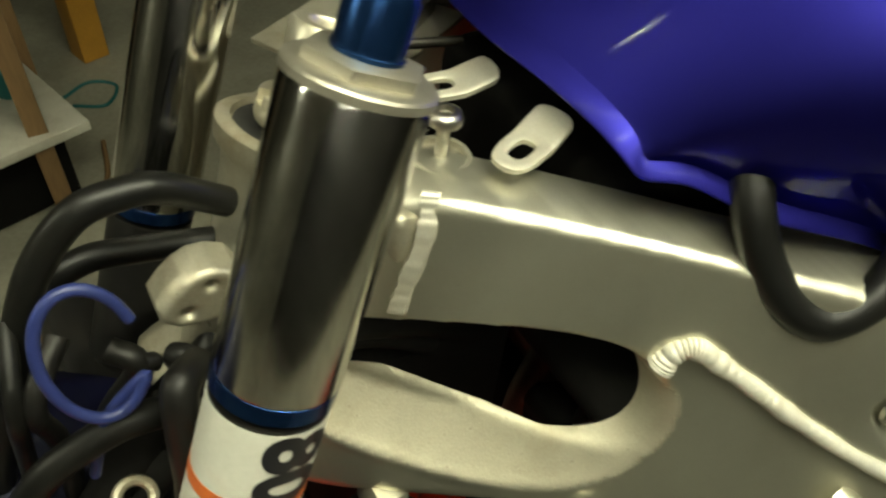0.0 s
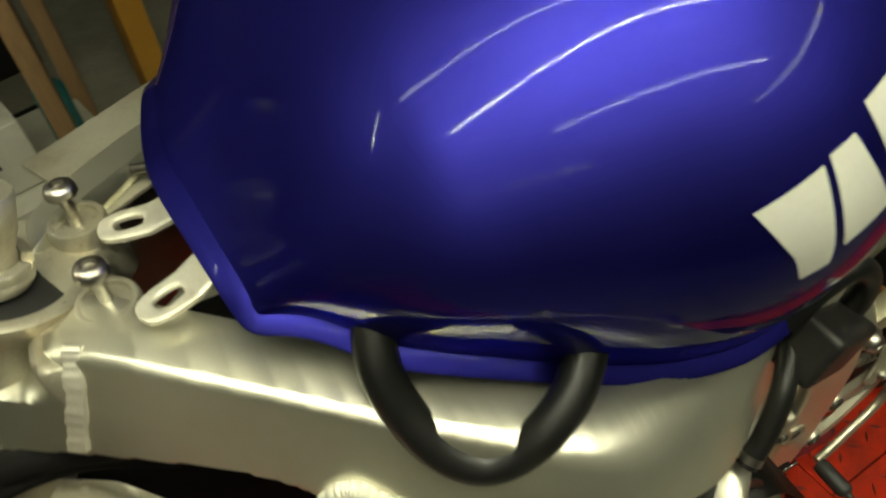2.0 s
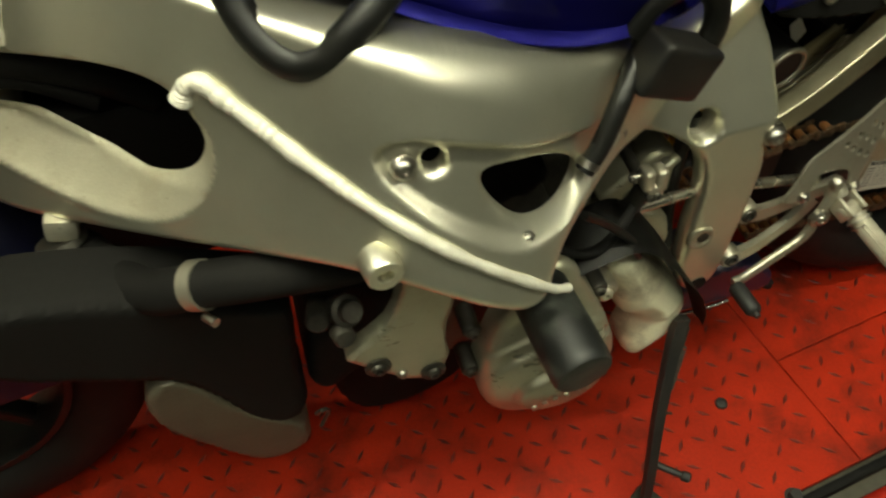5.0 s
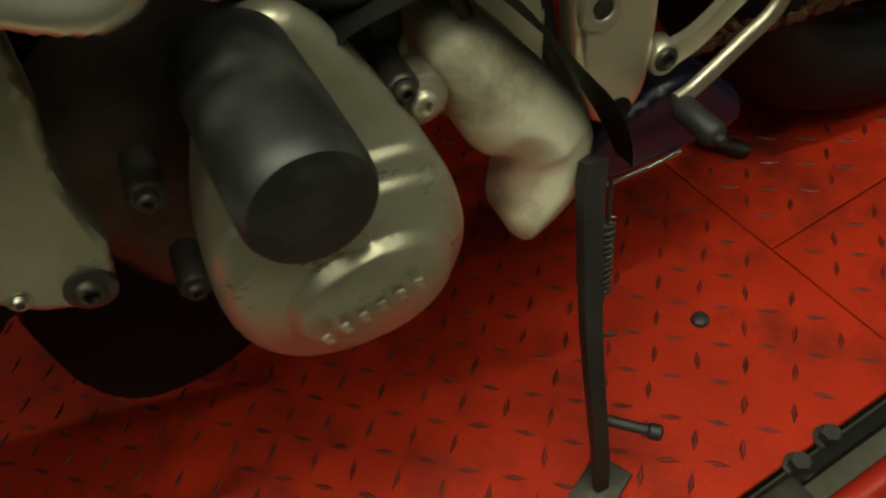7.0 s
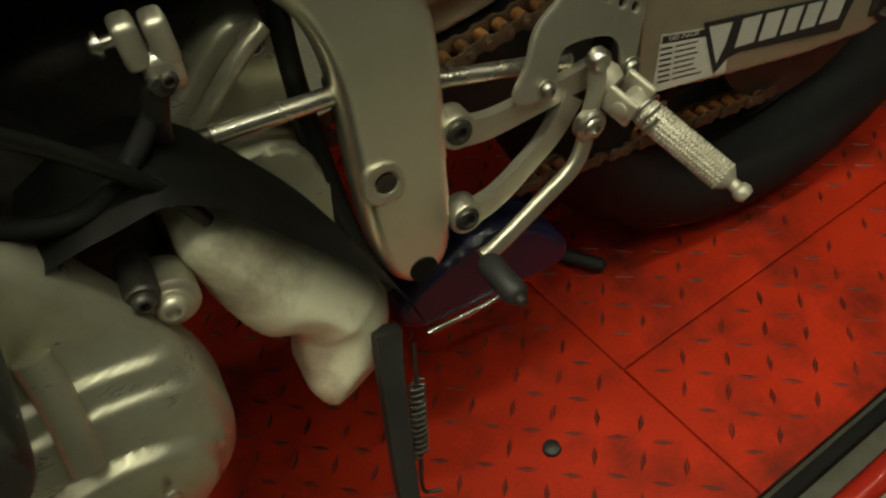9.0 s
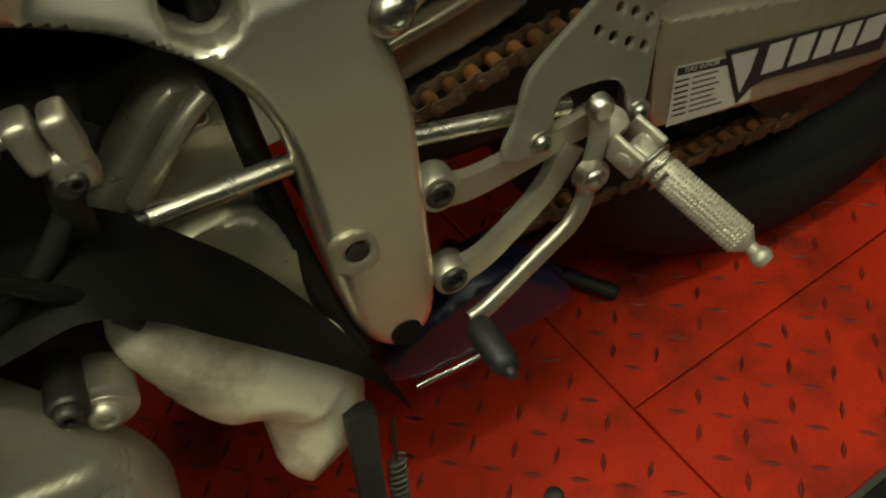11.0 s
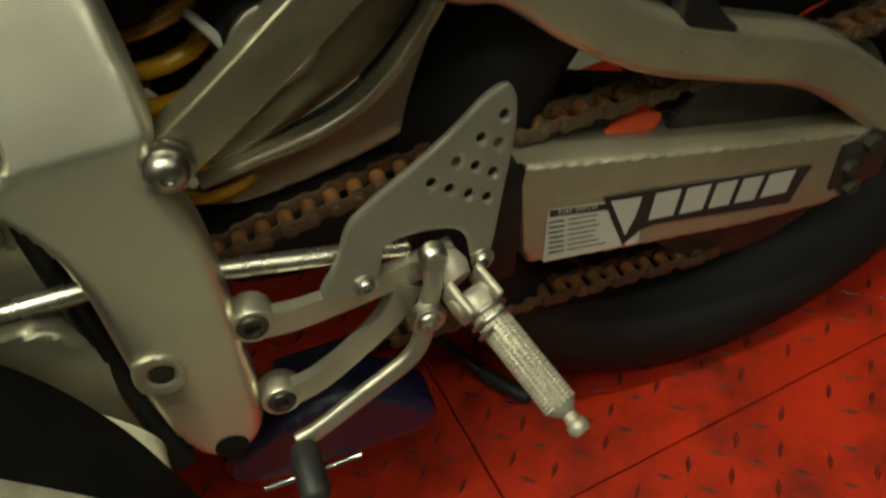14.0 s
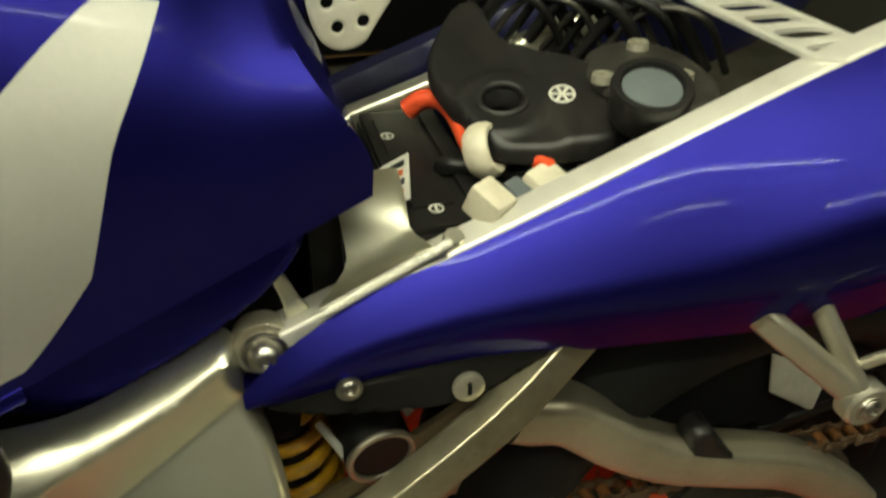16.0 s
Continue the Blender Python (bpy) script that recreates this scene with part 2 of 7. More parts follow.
GREY_LENS = mat("grey_lens", (0.10, 0.115, 0.12), 0.15, 0.0, 0.1, 20, 300)
TUBE = mat("fluorescent_tube", (0.96, 0.97, 0.80), 0.5, emit=75.0)


# ---------------------------------------------------------------- mesh helpers
def part(name, bm, material, parent=None, label="", smooth=40.0):
    """Links a bmesh as one mesh object under a thing or a part."""
    me = bpy.data.meshes.new(name)
    bm.normal_update()
    bm.to_mesh(me)
    bm.free()
    return place(name, me, material, parent, label, smooth)


def place(name, me, material, parent=None, label="", smooth=40.0):
    if material and not me.materials:
        me.materials.append(material)
    if smooth and not me.get("done"):
        me.shade_smooth()
        me.set_sharp_from_angle(angle=radians(smooth))
        me["done"] = 1
    ob = new(name, me)
    if parent:
        ob.parent = parent
        ob.matrix_parent_inverse = world_of(parent).inverted()
    if label:
        ob["label"] = label
    return ob


def world_of(ob):
    m = ob.matrix_basis.copy()
    while ob.parent:
        m = ob.parent.matrix_basis @ ob.matrix_parent_inverse @ m
        ob = ob.parent
    return m


def thing(name, at, label, category, group="", kind=""):
    ob = new(name)
    ob.empty_display_size = 0.02
    ob.location = at
    return tagged(ob, label, category, group, kind)


def grid_mesh(bm, rows, wrap=False, cap=False):
    """Faces between rows of points; wrap closes each row round, cap closes the two ends."""
    vs = [[bm.verts.new(p) for p in row] for row in rows]
    n = len(vs[0])
    for a, b in zip(vs, vs[1:]):
        for i in range(n if wrap else n - 1):
            j = (i + 1) % n
            bm.faces.new((a[i], a[j], b[j], b[i]))
    if cap:
        bm.faces.new(vs[0][::-1])
        bm.faces.new(vs[-1])
    return vs


def frame_of(axis, up=(0, 0, 1)):
    a = Vector(axis).normalized()
    u = Vector(up)
    if abs(a.dot(u.normalized())) > 0.98:
        u = Vector((1, 0, 0))
    s = a.cross(u).normalized()
    return a, s, s.cross(a)


def lathe(profile, origin, axis, seg=32, bm=None, cap=True):
    """Turned shape: profile of (way along the axis, radius)."""
    bm = bm or bmesh.new()
    a, s, u = frame_of(axis)
    o = Vector(origin)
    rows = []
    for d, r in profile:
        r = max(r, 1e-5)
        rows.append([o + a * d + (s * math.cos(t) + u * math.sin(t)) * r for t in (2 * math.pi * i / seg for i in range(seg))])
    grid_mesh(bm, rows, wrap=True, cap=cap)
    bmesh.ops.recalc_face_normals(bm, faces=bm.faces)
    return bm


def rod(p, q, r, seg=20, round_end=0.0, bm=None):
    d = (Vector(q) - Vector(p)).length
    e = round_end or min(r * 0.25, d * 0.2)
    return lathe([(0, r - e), (e, r), (d - e, r), (d, r - e)], p, Vector(q) - Vector(p), seg, bm)


def curve_pts(pts, n=10):
    """A smooth line through the points."""
    p = [Vector(v) for v in pts]
    p = [2 * p[0] - p[1]] + p + [2 * p[-1] - p[-2]]
    out = []
    for i in range(1, len(p) - 2):
        for k in range(n):
            t = k / n
            out.append(0.5 * (2 * p[i] + (p[i + 1] - p[i - 1]) * t + (2 * p[i - 1] - 5 * p[i] + 4 * p[i + 1] - p[i + 2]) * t * t
                              + (3 * p[i] - p[i - 1] - 3 * p[i + 1] + p[i + 2]) * t ** 3))
    return out + [p[-2]]


def sweep(pts, section, n=10, up=(0, 0, 1), bm=None, smooth_line=True):
    """A section (radius, or list of (across, up) points) carried along a line; a function of 0..1 may scale it."""
    bm = bm or bmesh.new()
    scale = 1.0
    if isinstance(section, tuple) and callable(section[1]):
        section, scale = section
    if not isinstance(section, list):
        section = [(section * math.cos(2 * math.pi * i / 16), section * math.sin(2 * math.pi * i / 16)) for i in range(16)]
    line = curve_pts(pts, n) if smooth_line else [Vector(p) for p in pts]
    rows = []
    side = None
    for i, p in enumerate(line):
        d = (line[min(i + 1, len(line) - 1)] - line[max(i - 1, 0)]).normalized()
        if side is None:
            side = frame_of(d, up)[1]
        side = (side - d * side.dot(d)).normalized()
        u = side.cross(d)
        k = scale(i / (len(line) - 1)) if callable(scale) else scale
        rows.append([p + side * a * k + u * b * k for a, b in section])
    grid_mesh(bm, rows, wrap=True, cap=True)
    bmesh.ops.recalc_face_normals(bm, faces=bm.faces)
    return bm


def rounded_rect(w, h, r, n=4):
    out = []
    for cx, cy, a0 in ((w / 2 - r, h / 2 - r, 0), (-w / 2 + r, h / 2 - r, 90), (-w / 2 + r, -h / 2 + r, 180), (w / 2 - r, -h / 2 + r, 270)):
        for i in range(n + 1):
            a = radians(a0 + 90 * i / n)
            out.append((cx + r * math.cos(a), cy + r * math.sin(a)))
    return out


def block(size, m, bevel=0.002, seg=2, bm=None):
    """A bevelled box of that size at the pose m."""
    b = bmesh.new()
    bmesh.ops.create_cube(b, size=1.0, matrix=Matrix.Diagonal((*size, 1)))
    if bevel:
        bmesh.ops.bevel(b, geom=b.edges[:], offset=bevel, segments=seg, profile=0.6, affect="EDGES")
    bmesh.ops.transform(b, matrix=m, verts=b.verts)
    if bm:
        me = bpy.data.meshes.new("tmp")
        b.to_mesh(me)
        bm.from_mesh(me)
        bpy.data.meshes.remove(me)
        b.free()
        return bm
    return b


def chaikin(poly, times=2):
    p = np.array(poly, float)
    for _ in range(times):
        q = np.roll(p, -1, 0)
        p = np.stack([0.75 * p + 0.25 * q, 0.25 * p + 0.75 * q], 1).reshape(-1, 2)
    return p


def circle(x, z, r, n=28, squash=1.0):
    return [(x + r * math.cos(2 * math.pi * i / n), z + r * squash * math.sin(2 * math.pi * i / n)) for i in range(n)]


def poly_sdf(poly, x, z):
    """Signed distance to a closed outline, negative inside."""
    p = np.asarray(poly, float)
    q = np.roll(p, -1, 0)
    x, z = np.asarray(x, float), np.asarray(z, float)
    best = np.full(x.shape, 1e9)
    inside = np.zeros(x.shape, bool)
    for (ax, az), (bx, bz) in zip(p, q):
        ex, ez = bx - ax, bz - az
        t = np.clip(((x - ax) * ex + (z - az) * ez) / (ex * ex + ez * ez + 1e-18), 0, 1)
        best = np.minimum(best, np.hypot(x - ax - t * ex, z - az - t * ez))
        cross = ((az > z) != (bz > z)) & (x < (bx - ax) * (z - az) / (bz - az + 1e-18) + ax)
        inside ^= cross
    return np.where(inside, -best, best)


def smoothstep(v):
    v = np.clip(v, 0, 1)
    return v * v * (3 - 2 * v)


def slab(outline, y, step=0.003, holes=(), roll=0.004, depth=0.01, relief=None, to_world=None, round_corners=2, hole_roll=None):
    """A plate or casting seen from the side: an outline in x and z with holes, its face at y (a number or a function of x, z),
    its edges rolled over, carried back by depth. relief(x, z) lowers the face."""
    shapes = [chaikin(outline, round_corners)] + [chaikin(hl, round_corners) for hl in holes]
    lo, hi = shapes[0].min(0) - 2 * step, shapes[0].max(0) + 2 * step
    nx, nz = int((hi[0] - lo[0]) / step) + 2, int((hi[1] - lo[1]) / step) + 2
    gx, gz = np.meshgrid(lo[0] + step * np.arange(nx), lo[1] + step * np.arange(nz), indexing="ij")

    def dist(x, z):
        d = poly_sdf(shapes[0], x, z)
        for hl in shapes[1:]:
            d = np.maximum(d, -poly_sdf(hl, x, z))
        return d

    mid = dist(gx[:-1, :-1] + step / 2, gz[:-1, :-1] + step / 2) < 0
    for _ in range(2):  # drop cells that hang on by a corner
        n = np.zeros(mid.shape, int)
        n[1:] += mid[:-1]
        n[:-1] += mid[1:]
        n[:, 1:] += mid[:, :-1]
        n[:, :-1] += mid[:, 1:]
        mid &= n >= 2
    used = np.zeros((nx, nz), int)
    for a in (0, 1):
        for b in (0, 1):
            used[a:nx - 1 + a, b:nz - 1 + b] += mid
    rim = (used > 0) & (used < 4)
    px, pz = gx.copy(), gz.copy()
    for _ in range(3):
        d = dist(px[rim], pz[rim])
        e = 1e-4
        dx = (dist(px[rim] + e, pz[rim]) - dist(px[rim] - e, pz[rim])) / (2 * e)
        dz = (dist(px[rim], pz[rim] + e) - dist(px[rim], pz[rim] - e)) / (2 * e)
        k = d / np.maximum(dx * dx + dz * dz, 0.3)
        k = np.clip(k, -1.2 * step, 1.2 * step)
        px[rim] -= k * dx
        pz[rim] -= k * dz
    d = np.where(rim, 0.0, -dist(px, pz)).clip(0)
    dip = 0.0
    if hole_roll is not None:
        d = np.maximum(-poly_sdf(shapes[0], px, pz), 0)
        for hl in shapes[1:]:
            q = np.clip(1 - np.maximum(poly_sdf(hl, px, pz), 0) / hole_roll, 0, 1)
            dip = np.maximum(dip, hole_roll * (1 - np.sqrt(1 - q * q)))
    face = y(px, pz) if callable(y) else np.full(px.shape, float(y))
    base = face.copy()
    if relief is not None:
        face = face + relief(px, pz)
    roll = roll(px, pz) if callable(roll) else roll
    if np.any(roll):
        q = np.clip(1 - d / roll, 0, 1)
        face = face + np.maximum(dip, roll * (1 - np.sqrt(1 - q * q)))
    back = base + roll + (depth(px, pz) if callable(depth) else depth)
    bm = bmesh.new()
    front, rear = {}, {}
    idx = np.argwhere(used > 0)
    for i, j in idx:
        front[i, j] = bm.verts.new((px[i, j], face[i, j], pz[i, j]))
        rear[i, j] = bm.verts.new((px[i, j], max(back[i, j], face[i, j] + 0.001), pz[i, j]))
    for i, j in np.argwhere(mid):
        a, b, c, e = (i, j), (i + 1, j), (i + 1, j + 1), (i, j + 1)
        bm.faces.new((front[a], front[b], front[c], front[e]))
        bm.faces.new((rear[e], rear[c], rear[b], rear[a]))
    solid = np.pad(mid, 1)
    for i, j in np.argwhere(mid):
        for di, dj, p, q in ((-1, 0, (i, j), (i, j + 1)), (1, 0, (i + 1, j + 1), (i + 1, j)), (0, -1, (i + 1, j), (i, j)), (0, 1, (i, j + 1), (i + 1, j + 1))):
            if not solid[i + 1 + di, j + 1 + dj]:
                bm.faces.new((front[q], front[p], rear[p], rear[q]))
    bmesh.ops.recalc_face_normals(bm, faces=bm.faces)
    if to_world is not None:
        bmesh.ops.transform(bm, matrix=to_world, verts=bm.verts)
    return bm


def interp(x, xs, ys):
    """A smooth line through a table."""
    x = np.asarray(x, float)
    xs, ys = np.asarray(xs, float), np.asarray(ys, float)
    m = np.gradient(ys, xs)
    i = np.clip(np.searchsorted(xs, x) - 1, 0, len(xs) - 2)
    h = xs[i + 1] - xs[i]
    t = np.clip((x - xs[i]) / h, 0, 1)
    return (ys[i] * (1 + 2 * t) * (1 - t) ** 2 + m[i] * h * t * (1 - t) ** 2 + ys[i + 1] * t * t * (3 - 2 * t) + m[i + 1] * h * t * t * (t - 1))


def hex_bolt(bm, at, out, r=0.007, h=0.006, socket=True, washer=True):
    """A button or cap head with a hex socket, looking along out."""
    o, a = Vector(at), Vector(out).normalized()
    if washer:
        lathe([(-0.001, r * 1.35), (0.0005, r * 1.4), (0.0012, r * 1.35)], o, a, 24, bm)
    if socket:
        lathe([(0, r), (h * 0.55, r), (h * 0.9, r * 0.82), (h, r * 0.62), (h, r * 0.5), (h * 0.35, r * 0.46)], o, a, 24, bm)
    else:
        lathe([(0, r), (h * 0.8, r), (h, r * 0.9)], o, a, 6, bm)
    return bm


# ---------------------------------------------------------------- the garage
def build_garage():
    b = bmesh.new()
    bmesh.ops.create_grid(b, x_segments=2, y_segments=2, size=4.0, matrix=Matrix.Translation((-0.4, 0.6, FLOOR_Z)))
    tagged(part("floor", b, CONCRETE, smooth=0), "dusty grey-green concrete garage floor", "floor", kind="structure")
    h = CEIL_Z - FLOOR_Z
    # the south wall is an unseen addition, close and near black, to darken reflections
    for nm, size, at, m, lab in (("wall_north", (8.2, 0.1, h), (-0.4, 4.6, 0), WALL, "dim painted garage wall"), ("wall_south", (8.2, 0.1, h), (-0.4, -1.9, 0), REFLECTION_DARK, "unseen near-black wall added to darken reflections"),
                                 ("wall_east", (0.1, 6.4, h), (3.6, 1.35, 0), WALL, "dim painted garage wall"), ("wall_west", (0.1, 6.4, h), (-4.4, 1.35, 0), WALL, "dim painted garage wall")):
        tagged(part(nm, block(size, Matrix.Translation((at[0], at[1], FLOOR_Z + h / 2)), 0), m, smooth=0), lab, "wall", kind="structure")
    tagged(part("ceiling", block((8.2, 8.2, 0.1), Matrix.Translation((-0.4, 0.6, CEIL_Z + 0.05)), 0), CEILING, smooth=0), "bare dim garage ceiling boards", "ceiling", kind="structure")


def build_lamps():
    for x, y, z, length, turn, watts, radius in LAMPS:
        m = Matrix.Translation((x, y, z)) @ Matrix.Rotation(radians(turn), 4, "Z")
        lamp = thing("fluorescent_lamp", (x, y, CEIL_Z), "white fluorescent batten lamp under the ceiling", "lamp", "ceiling lamps")
        part("housing", block((length + 0.06, 0.07, CEIL_Z - z - 0.03), m @ Matrix.Translation((0, 0, (CEIL_Z - z) / 2 + 0.015)), 0.004), CREAM, lamp)
        part("tube", rod(m @ Vector((-length / 2, 0, 0)), m @ Vector((length / 2, 0, 0)), radius, 12), TUBE, lamp)
        data = bpy.data.lights.new("lamp_light", "AREA")
        data.shape, data.size, data.size_y, data.energy, data.color = "RECTANGLE", length, 0.008, watts, (0.925, 0.95, 0.66)
        ob = new("lamp_light", data)
        ob.matrix_basis = m @ Matrix.Translation((0, 0, -0.02))
        ob.parent = lamp
        ob.matrix_parent_inverse = world_of(lamp).inverted()


# ---------------------------------------------------------------- the lift table
TURN = radians(6.5)
TABLE = Matrix.Translation((0.085, -0.165, 0)) @ Matrix.Rotation(TURN, 4, "Z")  # its origin is the corner where three plates meet


def build_lift():
    lift = thing("lift_table", TABLE @ Vector((-0.6, 0.2, FLOOR_Z)), "red-painted steel motorcycle lift table with worn chequer plate top", "lift table")

    def plate(x0, x1, y0, y1, name="deck_plate"):
        g = 0.0016
        return part(name, block((x1 - x0 - g, y1 - y0 - g, 0.006), TABLE @ Matrix.Translation(((x0 + x1) / 2, (y0 + y1) / 2, -0.003)), 0.001, 1), RED, lift, "red chequer plate with dark scuffs")
    plate(-1.75, 0.0, -0.17, 0.62)
    plate(0.0, 0.95, -0.17, 0.0)
    plate(0.0, 0.95, 0.0, 0.62)
    part("under_frame", block((2.7, 0.76, 0.05), TABLE @ Matrix.Translation((-0.4, 0.225, -0.032)), 0.003), DARK, lift)
    part("base", block((2.3, 0.5, -FLOOR_Z - 0.06), TABLE @ Matrix.Translation((-0.4, 0.2, (FLOOR_Z - 0.06) / 2)), 0.01), DARK, lift)
    # raised lugs of the chequer plate
    random.seed(3)
    verts, faces = [], []
    pitch = 0.029
    for i in range(-60, 33):
        for j in range(-6, 21):
            x, y = i * pitch, j * pitch + 0.004
            if x < -1.73 or x > 0.93 or y < -0.16 or y > 0.6 or abs(x) < 0.008 or (x > 0 and abs(y) < 0.008):
                continue
            if random.random() < 0.08:
                continue
            a = radians(45 if (i + j) % 2 else 135) + random.uniform(-0.12, 0.12)
            x, y = x + random.uniform(-0.002, 0.002), y + random.uniform(-0.002, 0.002)
            c, s = math.cos(a), math.sin(a)
            n = len(verts)
            for u, v, z in ((-0.0115, 0, 0), (0, -0.0030, 0), (0.0115, 0, 0), (0, 0.0030, 0), (-0.007, 0, 0.0012), (0, -0.0012, 0.0015), (0.007, 0, 0.0012), (0, 0.0012, 0.0015)):
                verts.append(TABLE @ Vector((x + c * u - s * v, y + s * u + c * v, z - 0.0001)))
            for q in ((0, 1, 5, 4), (1, 2, 6, 5), (2, 3, 7, 6), (3, 0, 4, 7), (4, 5, 6, 7)):
                faces.append([n + k for k in q])
    me = bpy.data.meshes.new("lug_pattern")
    me.from_pydata([tuple(v) for v in verts], [], faces)
    tagged(place("lug_pattern", me, RED_LUG, lift, "raised dirty diamond lugs of the chequer plate"), kind="stuff")
    # dark rail with bolts along the near edge and the red side rail below it
    y = -0.182
    part("edge_rail", block((1.6, 0.013, 0.02), TABLE @ Matrix.Translation((0.60, y, -0.008)), 0.004), DARK, lift, "dark greasy edge rail")
    part("side_rail", rod(TABLE @ Vector((-0.17, y - 0.034, -0.03)), TABLE @ Vector((1.2, y - 0.034, -0.03)), 0.013, 16), RED_BAR, lift, "glossy red side rail")
    for x in (-0.150, -0.112):
        b = bmesh.new()
        hex_bolt(b, TABLE @ Vector((x, y + 0.008 + 0.1 * (x + 0.125), 0.0)), (0, 0, 1), 0.009, 0.012, socket=False)
        part("bolt", b, RUBBER, lift, "blackened rail bolt")
    part("rail_end", block((0.12, 0.03, 0.03), TABLE @ Matrix.Translation((-0.22, y - 0.012, -0.01)), 0.006), GREASE, lift)
    part("gusset", block((0.07, 0.04, 0.03), TABLE @ Matrix.Translation((0.10, y - 0.10, -0.06)) @ Matrix.Rotation(0.3, 4, "Z"), 0.004), RED_BAR, lift)
    return lift


# ---------------------------------------------------------------- the motorcycle
bike = thing("motorcycle", (-0.3, 0, 0), "stripped blue and white sports motorcycle standing on a lift table", "motorcycle")

SPAR_X = [-0.80, -0.70, -0.60, -0.50, -0.42, -0.36, -0.28, -0.20, -0.10, 0.0]
SPAR_Y = [-0.010, -0.078, -0.155, -0.223, -0.260, -0.248, -0.203, -0.171, -0.168, -0.168]


def spar_y(x, z):
    """The outer face of the frame: wide at the middle, drawn in at the steering head; the rear leans in and folds twice."""
    x, z = np.asarray(x, float), np.asarray(z, float)
    y = interp(x, SPAR_X, SPAR_Y) + 0.38 * (1 - smoothstep((x + 0.33) / 0.13)) * (z - 0.65)
    ridge = 0.600 + 0.554 * (x + 0.085)
    rear = smoothstep((x + 0.27) / 0.1)
    crest = interp(x, [-0.25, -0.19, -0.15, -0.11, -0.08], [0.630, 0.600, 0.605, 0.620, 0.636])
    return y + rear * (0.50 * np.clip(np.minimum(z, ridge) - 0.505, 0, 1) - 0.24 * np.clip(np.minimum(z, crest) - ridge, 0, 0.05) + 0.75 * np.clip(z - crest, 0, 0.03))


POCKET = [(-0.459, 0.650), (-0.450, 0.665), (-0.427, 0.669), (-0.394, 0.657), (-0.345, 0.633), (-0.265, 0.599), (-0.250, 0.586), (-0.249, 0.574), (-0.267, 0.565), (-0.304, 0.561), (-0.336, 0.558), (-0.361, 0.562), (-0.385, 0.576), (-0.410, 0.596), (-0.442, 0.624)]
LEDGE = [(-0.765, 0.64), (-0.748, 0.614), (-0.720, 0.596), (-0.690, 0.583), (-0.655, 0.576), (-0.620, 0.578), (-0.592, 0.588), (-0.566, 0.613), (-0.551, 0.645), (-0.556, 0.668), (-0.63, 0.66), (-0.68, 0.66)]
SLOT = [(-0.79, 0.676), (-0.735, 0.676), (-0.697, 0.680), (-0.653, 0.686), (-0.613, 0.690), (-0.58, 0.687), (-0.563, 0.676), (-0.556, 0.655), (-0.558, 0.634), (-0.568, 0.617), (-0.584, 0.607), (-0.605, 0.604), (-0.630, 0.609), (-0.657, 0.618), (-0.684, 0.628), (-0.73, 0.630), (-0.79, 0.625)]
RECESS = [(-0.725, 0.722), (-0.712, 0.780), (-0.682, 0.780), (-0.682, 0.757), (-0.672, 0.741), (-0.684, 0.716)]


def frame_relief(x, z):
    pocket = 0.011 * smoothstep(-poly_sdf(chaikin(POCKET), x, z) / 0.009)
    ledge = poly_sdf(chaikin(LEDGE), x, z)
    sunk = 0.031 * np.clip(-ledge / 0.032, 0, 1) ** 0.85 - 0.0014 * smoothstep(1 - np.abs(ledge - 0.003) / 0.005) * smoothstep((poly_sdf(chaikin(SLOT), x, z) - 0.012) / 0.008)
    recess = 0.026 * smoothstep(-poly_sdf(chaikin(RECESS, 1), x, z) / 0.006)
    return pocket + sunk + recess


def spar_depth(x, z):
    """The wall is thin but for the broad top of the spar."""
    top = interp(x, [-0.80, -0.63, -0.53, -0.47, -0.41, -0.35, -0.29, -0.20], [0.755, 0.757, 0.742, 0.728, 0.714, 0.692, 0.664, 0.617])
    return 0.014 + 0.032 * smoothstep((x + 0.665) / 0.03) * smoothstep((z - top + 0.034) / 0.012) * (1 - smoothstep((x + 0.36) / 0.1))


def spar_roll(x, z):
    """Broadly rounded spar, crisper pivot plate."""
    top = interp(x, [-0.80, -0.63, -0.53, -0.47, -0.41, -0.35, -0.29, -0.20], [0.755, 0.757, 0.742, 0.728, 0.714, 0.692, 0.664, 0.617])
    broad = interp(x, [-0.80, -0.60, -0.50, -0.44, -0.40, -0.35, -0.29, -0.25], [-0.005, -0.005, -0.004, 0.002, 0.012, 0.018, 0.010, 0.0]) * smoothstep((z - top + 0.065) / 0.025)
    return 0.012 + broad - 0.004 * smoothstep((x + 0.32) / 0.08)


